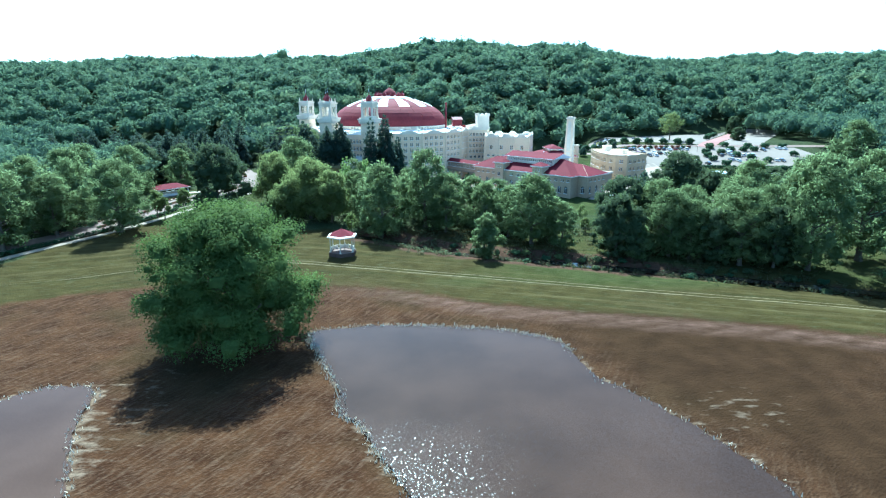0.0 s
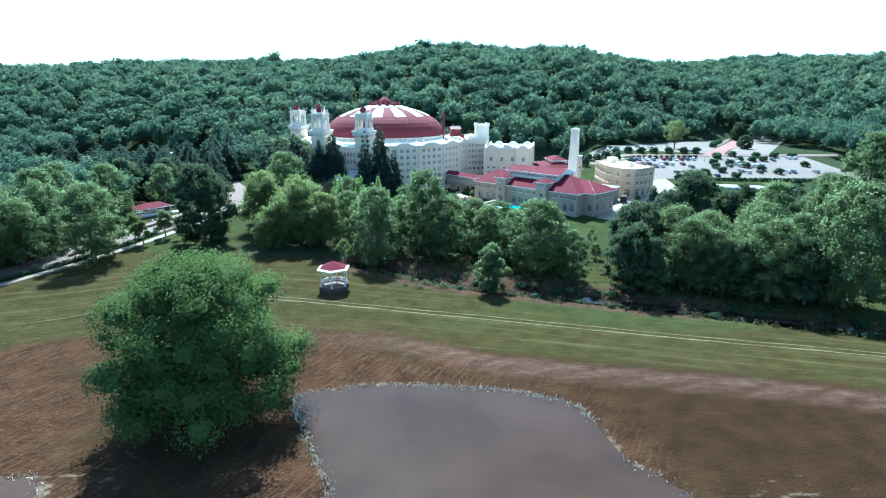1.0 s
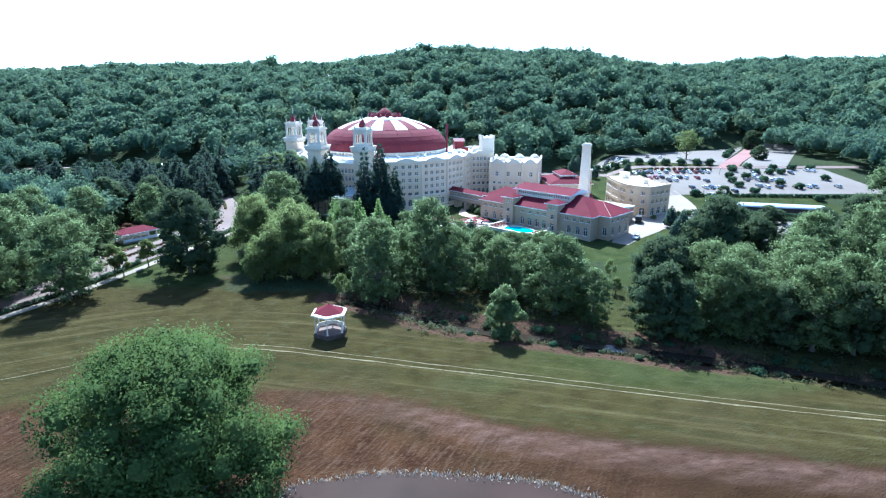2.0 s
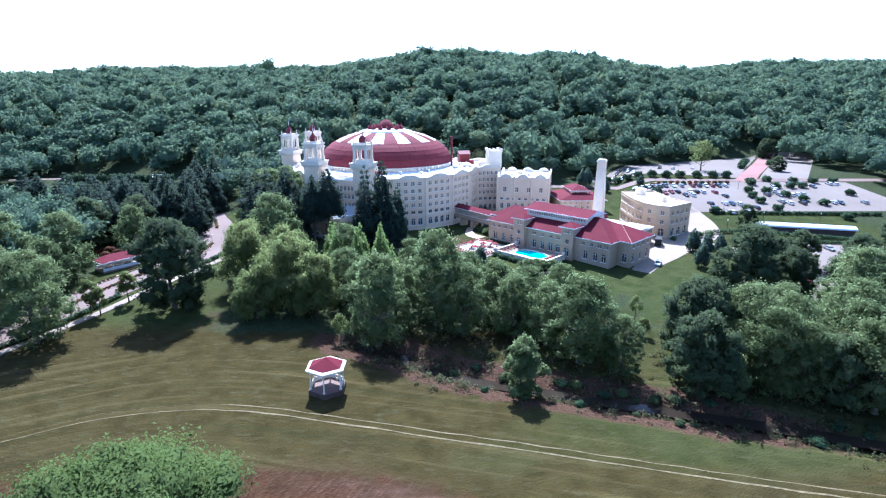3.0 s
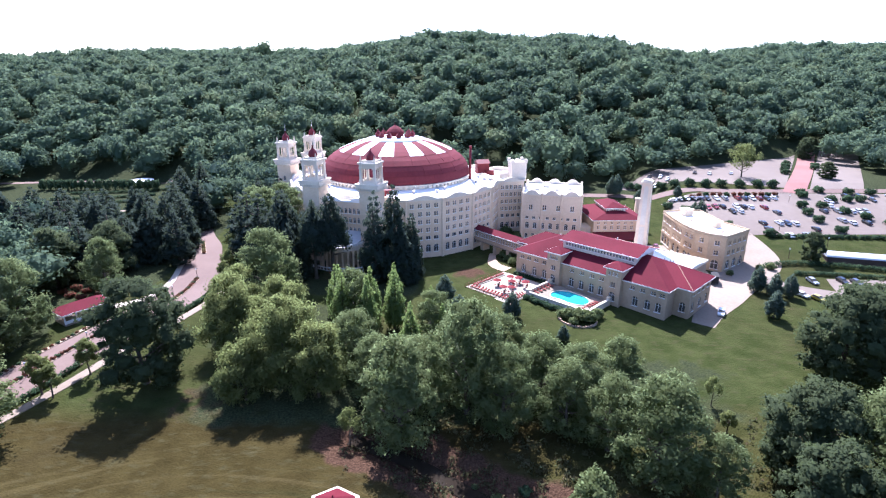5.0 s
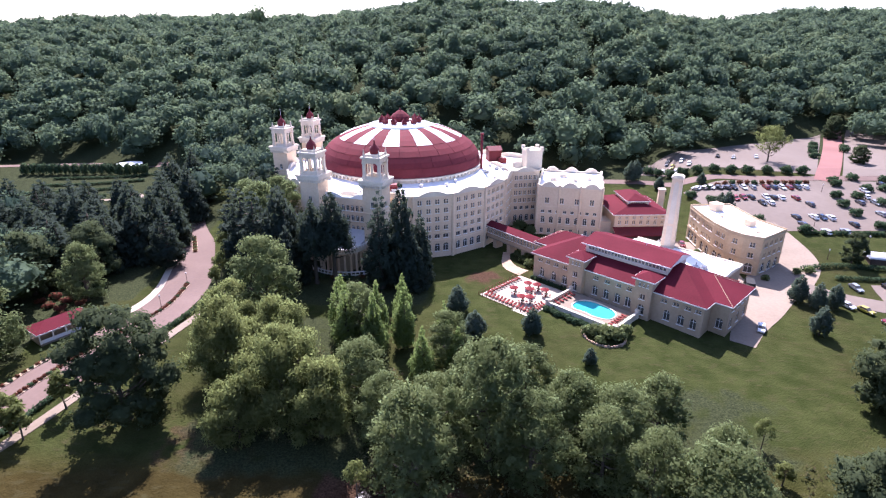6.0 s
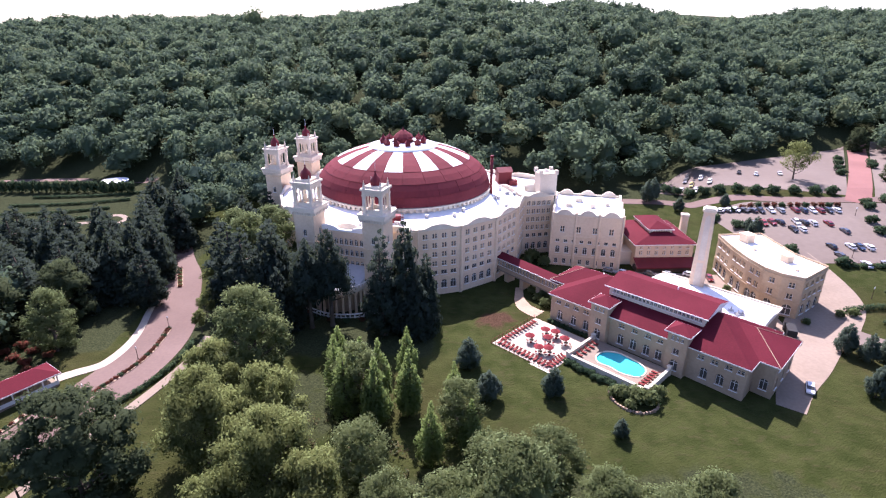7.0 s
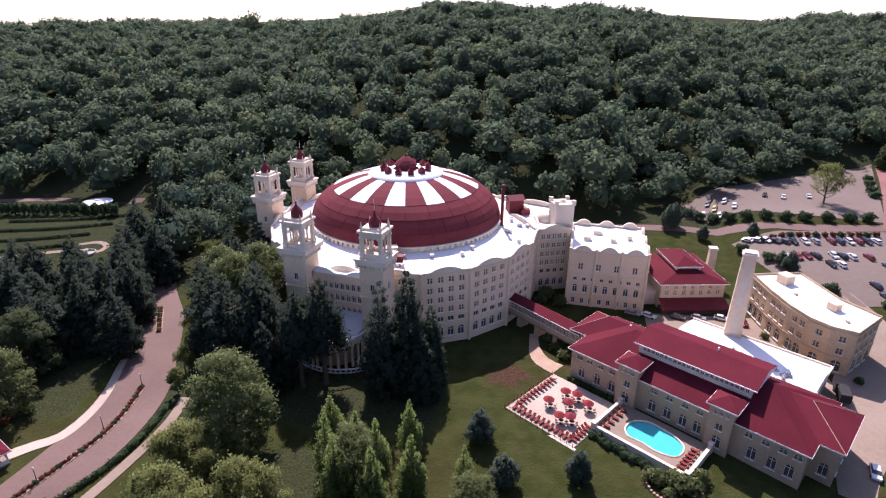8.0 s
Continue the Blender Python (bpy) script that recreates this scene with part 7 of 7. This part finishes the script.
for i in range(14):
    shrub(106 + 3.3 * i, 339.6, 1.7, 2.0, RED_LEAF if i % 3 else HEDGE, "low reddish shrub above the parked cars", "low shrubs along the road")
for i in range(28):
    x = 120 + 2.6 * i
    shrub(x, 289.5 - (x - 120) * 0.05, 1.5, 1.7, group="hedge along the parking lot", label="green hedge shrub at the lot's edge")
for i in range(16):
    p = SPA @ Vector((16.5 + 1.35 * i, -16.2 + 0.5 * math.sin(i * 1.7), 0))
    shrub(p.x, p.y, 1.35, 1.5, group="shrubs below the pool wall", label="dense green shrub below the pool wall")
for u, v, r in ((33, -17.5, 2.2), (35.5, -17, 2.6), (38.5, -15.5, 2.4), (31, -19, 1.6), (38.5, -12, 2.0), (36, -20, 1.5)):
    p = SPA @ Vector((u, v, 0))
    shrub(p.x, p.y, r * 1.25, r * 1.5, LEAF, "loose green shrub at the pool corner", "shrubs at the pool corner")
for i in range(9):
    p = SPA @ Vector((0.8 + 1.5 * i, -1.5, 0))
    shrub(p.x, p.y, 0.9, 1.2, group="foundation shrubs", label="low dark shrub along the spa wall")
for x, y, r in ((13.5, 274, 2.2), (15, 270, 2.4), (12.5, 279, 2.0), (16, 276, 2.6), (17, 306, 3.6), (20, 301.5, 3.0), (14.5, 303, 2.6), (88, 259, 1.6), (100, 262, 1.8), (104, 262, 2.0), (76, 268, 1.4), (76, 274, 1.4), (75.8, 281, 1.6)):
    shrub(x, y, r, r * 1.3, LEAF, "green shrub against a wall", "shrubs against the buildings")
for i in range(10):
    a = FRONT - 1.1 + 2.2 * i / 9
    x, y = HX + 44.5 * math.cos(FRONT) + 18.2 * math.cos(a), HY + 44.5 * math.sin(FRONT) + 18.2 * math.sin(a)
    shrub(x, y, 1.4, 1.3, RED_LEAF if i % 2 else HEDGE, "low shrub at the entrance terrace", "shrubs at the terrace")
# stone-edged bed at the pool corner
bed = thing("stone_bed_edge", SPA, "low ring of rough pale stones round the pool-corner shrubs", "stone edging")
rng = random.Random(44)
for i in range(26):
    a = radians(-175 + 195 * i / 25)
    x, y = 34.8 + 5.6 * math.cos(a), -16.4 + 5.0 * math.sin(a)
    w = SPA @ Vector((x, y, 0))
    s = Shape()
    k = rng.uniform(0.30, 0.46)
    s.frustum(k * 1.1, k * 0.75, -0.25, rng.uniform(0.35, 0.6), 6, turn=rng.uniform(0, 1))
    part("stone", s, DIRT, bed, m=pose(x, y, gz(w.x, w.y), 0, 0, rng.uniform(0, 90)))
for x, y, r in ((-127, 247.5, 2.2), (-122.6, 244.9, 2.0), (-117.5, 243.0, 1.8), (-121, 239.4, 2.1), (-125.5, 241.5, 1.9), (-118.6, 236.5, 1.6), (-129.5, 244, 2.0)):
    shrub(x, y, r, r * 0.9, RED_LEAF, "loose burgundy shrub in a bed beside the drive", "burgundy shrubs")
# creek banks
rng = random.Random(12)
for i in range(46):
    q = rng.uniform(0.12, 0.72)
    line = smooth_line(CREEK_LINE, 2.0)
    p = line[int(q * (len(line) - 1))]
    side = rng.choice((-1, 1, 1))
    x, y = p.x + rng.uniform(-2, 2), p.y + side * rng.uniform(2.5, 5.0)
    r = rng.uniform(0.7, 1.9)
    shrub(x, y, r, r * 0.9, rng.choice((LEAF, HEDGE, LEAF_DARK)), "scrubby bush on the creek bank", "bushes on the creek bank")


def undergrowth(name, spots, per, size, seed, label):
    """Low tangled brush over bare ground, too dense to count."""
    c = [(x, y, gz(x, y) + 0.15 * r) for x, y, r in spots]
    v, f, t, nrm = leaf_cloud(c, [r for *_, r in spots], per, size, seed, 0.75, 0.0, 0.2, (0.0, 1.0), 0.0, 0.3)
    single(name, cloud_mesh(name, v, f, t, nrm, SCRUB), SCRUB, label, "undergrowth", kind="stuff")


rng = random.Random(77)
bank = smooth_line(CREEK_LINE, 1.0)
spots = []
for i in range(620):
    p = bank[int(rng.uniform(0.0, 0.62) * (len(bank) - 1))]
    k = rng.choice((-1, 1)) * (1.7 + abs(rng.gauss(0, 2.6)))
    spots.append((p.x + 0.3 * k + rng.uniform(-1, 1), p.y + k, rng.uniform(0.35, 1.25)))
undergrowth("bank_scrub", spots, 11000, 0.26, 5, "tangled brown and green scrub on the creek banks")
spots = []
for i in range(420):
    x = rng.uniform(-66, 74)
    y = rng.uniform(0, 1) ** 1.3 * 34 + float(np.interp(x, (-66, -30, 0, 40, 74), (196, 184, 168, 152, 142)))
    spots.append((x, y, rng.uniform(0.5, 1.7)))
undergrowth("thicket", spots, 9000, 0.32, 6, "shaded brushy undergrowth beneath the creek trees")


def hedge_run(line, half, high, label, leaf=HEDGE, seg=5.0, gap=0.5):
    """Clipped hedges, piece after piece along a line."""
    pts = smooth_line(line, 0.8)
    run, k = [], 0
    length = sum((b - a).length for a, b in zip(pts, pts[1:]))
    n = max(1, round(length / seg))
    for j in range(n):
        sub = pts[int(j * (len(pts) - 1) / n):int((j + 1) * (len(pts) - 1) / n) + 1]
        if len(sub) > 3 and gap:
            sub = sub[:-1]
        c = [(p.x - sub[0].x, p.y - sub[0].y, gz(p.x, p.y) - gz(sub[0].x, sub[0].y) + z) for p in sub for z in (high * 0.35, high * 0.65)]
        v, f, t, nrm = leaf_cloud(c, [half] * len(c), int(80 * len(sub)), 0.22, 31 + j, 0.9)
        ob = new("hedge", cloud_mesh("hedge", v, f, t, nrm, leaf))
        ob.location = (sub[0].x, sub[0].y, gz(sub[0].x, sub[0].y))
        tagged(ob, label, "hedge", "hedges")


hedge_run([(-100.5, 204), (-96, 213), (-91, 222), (-86.6, 230), (-83.9, 239), (-83.2, 250)], 0.75, 1.1, "clipped dark green hedge beside the drive")
for i in range(15):
    shrub(-222 + 4.3 * i, 374.5 - 0.05 * i, 2.5, 6.0, HEDGE, "tall clipped dark shrub in a garden row", "tall shrubs in the garden")
for j, y in enumerate((336, 346, 356, 366)):
    hedge_run([(-214 + 4 * j, y), (-190 + 5 * j, y + 2.5), (-166 + 4 * j, y + 8)], 0.75, 1.0, "low clipped garden hedge in curving beds", HEDGE, 12, 0)
hedge_run([(103, 264), (112, 265), (119, 264.4), (127, 263), (134, 261.3), (147, 257.5), (165, 252)], 1.0, 1.5, "long clipped hedge above the lower lot")
hedge_run([(110, 257.5), (119, 256.5), (128, 255.5), (142, 253), (160, 250)], 0.8, 1.2, "clipped hedge along the lower parking lot")
MEDIAN = [(-113.5, 178), (-109, 196), (-103.5, 213), (-100, 221.5), (-96, 231), (-93, 240), (-92.4, 248), (-93, 257)]
hedge_run([(-125, 147), (-114, 165), (-105.8, 181), (-100.8, 194), (-98.5, 202)], 0.7, 1.1, "clipped dark green hedge beside the drive")
WEST_STRIP = [(-123.5, 170), (-118.4, 184), (-114.6, 197.4), (-108.6, 217.0), (-106.4, 226)]
single("planter_strip", ribbon(WEST_STRIP, 0.55, 0.22, 0.2, cross=1), DIRT, "narrow earth strip with a kerb along the drive", "planter", kind="structure")
for i, p in enumerate(smooth_line(WEST_STRIP, 1.5)):
    shrub(p.x, p.y, 0.7, 0.8, RED_LEAF if i % 3 else HEDGE, "small reddish shrub in the drive's planter", "planter shrubs", name="planter_shrub")
ISLAND = [(-101.5, 284), (-104.5, 291), (-107.5, 298)]
single("planter_strip", ribbon(ISLAND, 0.9, 0.22, 0.2, cross=1), DIRT, "short planted island in the upper drive", "planter", kind="structure")
for i, p in enumerate(smooth_line(ISLAND, 1.3)):
    shrub(p.x, p.y, 0.95, 1.0, LEAF if i % 2 else RED_LEAF, "small bright shrub in the drive's planted island", "planter shrubs", name="planter_shrub")
single("planter_strip", ribbon(MEDIAN, 0.75, 0.22, 0.2, cross=1), DIRT, "earth strip with a kerb down the drive's middle", "planter", kind="structure")
line = smooth_line(MEDIAN, 1.1)
for i, p in enumerate(line):
    shrub(p.x, p.y, 0.85, 0.9, RED_LEAF if i % 4 else HEDGE, "small reddish shrub in the drive's planter", "planter shrubs", name="planter_shrub")
for x, y in ((-98.2, 226), (-94, 241.7), (-93.2, 257.5), (-108, 197), (-102, 211), (115, 270.6), (135.4, 280.3), (158.9, 278.4), (126, 296), (150, 330)):
    lamp = thing("lamp_post", pose(x, y, gz(x, y)), "short dark lamp post with a pale globe", "lamp post", "lamps along the drive")
    s = Shape()
    s.frustum(0.09, 0.06, 0, 3.2, 8)
    s.frustum(0.16, 0.12, 0, 0.4, 8)
    part("pole", s, WOOD_DARK, lamp)
    s = Shape()
    s.lathe([(0.08, 3.15), (0.2, 3.35), (0.22, 3.55), (0.12, 3.75), (0.01, 3.8)], 10)
    part("globe", s, WHITE_PAINT, lamp)

# shelter beside the drive
hut = thing("red_roofed_shelter", pose(-113.0, 227.6, gz(-113, 227.6), 0, 0, 55), "small white railed shelter with a red hipped roof", "shelter")
s = Shape()
hip(s, -6.3, -3.2, 6.3, 3.2, 3.2, 1.9, 0.5)
part("roof", s, [RED_SHINGLE, WHITE_PAINT], hut, "red hipped roof")
s = Shape()
s.box(-6.2, -3.1, -0.6, 6.2, 3.1, 0.35)
part("floor", s, CONCRETE, hut)
for x in (-6, -3, 0, 3, 6):
    for y in (-2.9, 2.9):
        s = Shape()
        s.box(-0.14, -0.14, 0.35, 0.14, 0.14, 3.15)
        part("post", s, WHITE_PAINT, hut, m=pose(x, y, 0))
for y in (-3.0, 3.0):
    s = Shape()
    s.box(-6.1, y - 0.08, 0.45, 6.1, y + 0.08, 1.35)
    part("railing", s, WHITE_PAINT, hut)

# round white bandstand roof and garden basin
disc = thing("garden_pavilion", pose(-174, 383, gz(-174, 383)), "round white garden roof on posts", "pavilion")
s = Shape()
s.frustum(6.2, 6.2, 3.0, 3.3, 28)
s.frustum(6.2, 1.0, 3.3, 4.0, 28)
part("roof", s, MEMBRANE, disc)
for i in range(8):
    s = Shape()
    s.frustum(0.18, 0.18, -0.5, 3.0, 8)
    part("post", s, WHITE_PAINT, disc, m=pose(*polar(5.2, i * math.pi / 4), 0))
s = Shape()
s.lathe([(3.4, -0.3), (3.4, 0.6), (3.0, 0.6), (3.0, 0.2), (0.05, 0.2)], 24)
s.lathe([(0.5, 0.2), (0.35, 1.4), (1.1, 1.6), (0.1, 1.9)], 12)
single("garden_fountain", s, STONE, "round stone fountain on a pale garden walk", "fountain", pose(-154, 338, gz(-154, 338)))

# dark service truck at the dock
truck = thing("service_truck", pose(79.6, 253.0, gz(79.6, 253.0) + 0.1, 0, 0, 68), "dark grey box truck parked at the spa's dock", "truck")
s = Shape()
s.box(-3.2, -1.2, 0.75, 1.6, 1.2, 2.9)
part("cargo_box", s, RUBBER, truck)
s = Shape()
s.prism([(1.75, -1.1), (3.5, -1.1), (3.7, -0.8), (3.7, 0.8), (3.5, 1.1), (1.75, 1.1)], 0.6, 1.5)
s.prism([(1.75, -1.0), (3.0, -1.0), (3.0, 1.0), (1.75, 1.0)], 1.5, 2.25)
part("cab", s, RUBBER, truck)
s = Shape()
s.box(2.98, -0.9, 1.55, 3.05, 0.9, 2.15)
part("windscreen", s, GLASS, truck)
for x in (-2.0, 2.6):
    for y in (-1.05, 1.05):
        w = Shape()
        w.frustum(0.45, 0.45, -0.14, 0.14, 12)
        part("wheel", w, RUBBER, truck, m=pose(x, y, 0.45, 90))

# long greenhouse above the lower lot
gh = thing("long_shed", pose(127.4, 269.5, gz(140, 266), 0, 0, math.degrees(math.atan2(-9.5, 33))), "long low shed with a pale rounded metal roof", "shed")
s = Shape()
s.box(0, -2.6, -1.5, 34, 2.6, 2.2)
part("wall", s, WOOD_DARK, gh)
s = Shape()
arc = [(-3.0 * math.cos(math.pi * i / 8), 2.2 + 1.3 * math.sin(math.pi * i / 8)) for i in range(9)]
for (ya, za), (yb, zb) in zip(arc, arc[1:]):
    s.face([(-0.5, ya, za), (34.5, ya, za), (34.5, yb, zb), (-0.5, yb, zb)])
for x in (-0.5, 34.5):
    s.face([(x, y, z) for y, z in arc])
part("roof", s, GREY_ROOF, gh, "pale rounded metal roof")


# ---- cars ----
def paint(name, c, metal=0.3):
    m, n, l, b = base_material(name, 0.25, 0.5, metal)
    b.inputs["Coat Weight"].default_value = 0.6
    f = noise_node(n, l, 3.0, 2)
    l.new(mix_colour(n, l, f, tuple(q * 0.85 for q in c), c), b.inputs["Base Color"])
    return m


PAINTS = {"white": (0.78, 0.78, 0.77), "silver": (0.42, 0.43, 0.44), "black": (0.02, 0.02, 0.022), "grey": (0.10, 0.10, 0.11), "red": (0.28, 0.02, 0.02), "blue": (0.03, 0.05, 0.10), "yellow": (0.42, 0.34, 0.05)}
CARS = {}


def build_car(colour):
    col = paint(colour + "_car_paint", PAINTS[colour], 0.0 if colour in ("white", "yellow") else 0.35)
    t = thing("car", pose(0, 0, 0), colour + " parked car on the paved lot", "car", "parked cars")
    s = Shape()
    half = [(-2.25, 0.35), (-2.3, 0.62), (-2.15, 0.86), (-1.0, 0.92), (1.1, 0.95), (2.05, 0.95), (2.25, 0.72), (2.25, 0.35)]
    n = len(half)
    for y, k in ((-0.88, 0), (0.88, 1)):
        f = [(x, y, z) for x, z in half]
        s.face(f[::-1] if k == 0 else f)
    for i in range(n):
        (x0, z0), (x1, z1) = half[i], half[(i + 1) % n]
        s.face([(x0, -0.88, z0), (x0, 0.88, z0), (x1, 0.88, z1), (x1, -0.88, z1)])
    part("body", s, col, t)
    s = Shape()
    k = 0
    lo = [(-1.15, -0.82), (1.85, -0.82), (1.85, 0.82), (-1.15, 0.82)]
    hi = [(-0.35, -0.66), (1.35, -0.66), (1.35, 0.66), (-0.35, 0.66)]
    for i in range(4):
        j = (i + 1) % 4
        s.face([(*lo[i], 0.9), (*lo[j], 0.9), (*hi[j], 1.42), (*hi[i], 1.42)])
    part("cabin_glass", s, GLASS, t)
    s = Shape()
    s.box(-0.4, -0.69, 1.4, 1.4, 0.69, 1.48)
    part("roof", s, col, t)
    for x in (-1.42, 1.42):
        for y in (-0.82, 0.82):
            w = part("wheel", Shape_wheel(), RUBBER, t, m=pose(x, y, 0.33, 90))
    for y in (-0.6, 0.6):
        s = Shape()
        s.box(-2.31, y - 0.2, 0.62, -2.2, y + 0.2, 0.78)
        part("headlight", s, WHITE_PAINT, t)
        s = Shape()
        s.box(2.2, y - 0.18, 0.66, 2.28, y + 0.18, 0.84)
        part("tail_light", s, CANVAS_RED, t)
    return t


def Shape_wheel():
    s = Shape()
    s.frustum(0.33, 0.33, -0.11, 0.11, 12)
    return s


def park(colour, x, y, heading, scale=1.0):
    e = 1.2
    c, q = math.cos(radians(heading)), math.sin(radians(heading))
    up = (gz(x + e * c, y + e * q) - gz(x - e * c, y - e * q)) / (2 * e)
    side = (gz(x - e * q, y + e * c) - gz(x + e * q, y - e * c)) / (2 * e)
    m = pose(x, y, gz(x, y) + 0.11, 0, 0, heading) @ pose(0, 0, 0, math.degrees(math.atan(side)), -math.degrees(math.atan(up)), 0)
    if colour not in CARS:
        CARS[colour] = build_car(colour)
        CARS[colour].matrix_basis = m
    else:
        t = copy_thing(CARS[colour], m)


rng = random.Random(5)
MIX = ["white"] * 5 + ["silver"] * 4 + ["black"] * 4 + ["grey"] * 4 + ["red"] * 2 + ["blue"] * 2
for y, x0, x1, full, turn in ((331.5, 172, 196, 0.22, 90), (317, 158, 200, 0.2, 90), (303.5, 158, 200, 0.25, 90), (336.8, 172, 208, 0.25, 90)):
    x = x0
    while x < x1:
        if rng.random() < full:
            park(rng.choice(MIX), x, y + rng.uniform(-0.4, 0.4) + max(0, 112 - x) * 0.9 * (y > 335), turn + rng.choice((0, 180)) + rng.uniform(-4, 4))
        x += 3.0
for colour, x, y, h in (("white", 137.7, 383, 60), ("white", 150, 384, 65), ("white", 109.7, 380, 60), ("white", 110.5, 372.4, 60), ("white", 99, 375, 60), ("white", 102.8, 368.5, 60), ("black", 130.7, 385.7, 60), ("grey", 104, 383, 60), ("black", 106, 386, 60), ("yellow", 104, 376, 60),
                        ("white", 70.2, 228.6, 60), ("red", 74.0, 289.0, 80), ("silver", 41.9, 295.0, 150), ("white", 46.5, 293.4, 140), ("grey", 55.2, 292.6, 150), ("silver", 61.4, 292.2, 150), ("white", 68.5, 291.8, 150),
                        ("white", 116.4, 223.8, 20), ("blue", 134.7, 244, 90), ("black", 129, 244.5, 90), ("silver", 140.3, 244.4, 90), ("red", 123.7, 219.1, 20), ("red", 109.9, 210.5, 20), ("black", 110, 216, 20), ("white", 146, 243, 90), ("white", 133, 224.5, 20),
                        ("silver", 111.6, 251.6, 95), ("black", 121.6, 251.5, 95), ("grey", 125.6, 250.4, 95), ("black", 151, 243, 90), ("white", 117, 223.8, 20), ("white", 101.2, 240.5, 110), ("yellow", 104.5, 237.6, 110), ("red", 107, 232, 20), ("white", 112, 229, 20)):
    park(colour, x, y, h)

# rows of cars on the sunlit lot
ROW_UPPER = [("white", 102.1, 343.0), ("silver", 104.4, 341.2), ("white", 106.8, 339.2), ("black", 109.0, 337.1), ("grey", 111.5, 335.6), ("black", 114.2, 334.6), ("white", 118.3, 334.4), ("silver", 122.4, 334.4), ("red", 128.4, 334.6), ("white", 135.2, 334.4), ("red", 138.5, 334.2), ("black", 141.8, 334.2), ("white", 145.3, 334.5), ("blue", 131.6, 334.4)]
ROW_MIDDLE = [("silver", 107.4, 325.0), ("red", 110.2, 324.0), ("red", 113.1, 323.8), ("black", 116.0, 323.4), ("white", 122.4, 323.7), ("black", 125.3, 323.0), ("white", 128.4, 322.6), ("red", 134.3, 322.3), ("black", 117.6, 317.3), ("white", 121.0, 317.2), ("grey", 136.4, 315.7)]
ROW_LOWER = [("black", 123.4, 303.2), ("grey", 122.2, 296.7), ("white", 130.2, 303.2), ("blue", 133.2, 302.9), ("white", 136.5, 302.6), ("black", 141.4, 296.4), ("white", 127.0, 290.2), ("silver", 134.1, 290.4), ("white", 164.8, 323.8), ("white", 168.7, 330.2), ("silver", 158.5, 306.0)]
for rank in (ROW_UPPER, ROW_MIDDLE, ROW_LOWER):
    for colour, x, y in rank:
        park(colour, x, y, 90 + rng.choice((0, 180)) + rng.uniform(-4, 4) + (25 if x < 112 and y > 330 else 0))

# bleached reeds and straw at the water's edge
rng = random.Random(9)
s = Shape()
for edge, n in ((POND_EDGE, 3200), (PUDDLE_EDGE, 900)):
    pts = smooth_line(edge, 0.5, True)
    for i in range(n):
        p = rng.choice(pts)
        if 23 < p.x and p.y < 94 and rng.random() < 0.75:
            continue
        x, y = p.x + rng.gauss(0, 0.45), p.y + rng.gauss(0, 0.45)
        h, a, w = rng.uniform(0.12, 0.5), rng.uniform(0, math.pi), rng.uniform(0.03, 0.10)
        lx, ly = rng.uniform(-0.3, 0.3), rng.uniform(-0.3, 0.3)
        dx, dy = w * math.cos(a), w * math.sin(a)
        s.face([(x - dx, y - dy, -0.05), (x + dx, y + dy, -0.05), (x + lx + dx * 0.4, y + ly + dy * 0.4, h), (x + lx - dx * 0.4, y + ly - dy * 0.4, h)])
single("shore_reeds", s, STRAW, "bleached dry reeds along the water's edge", "reeds", kind="stuff")
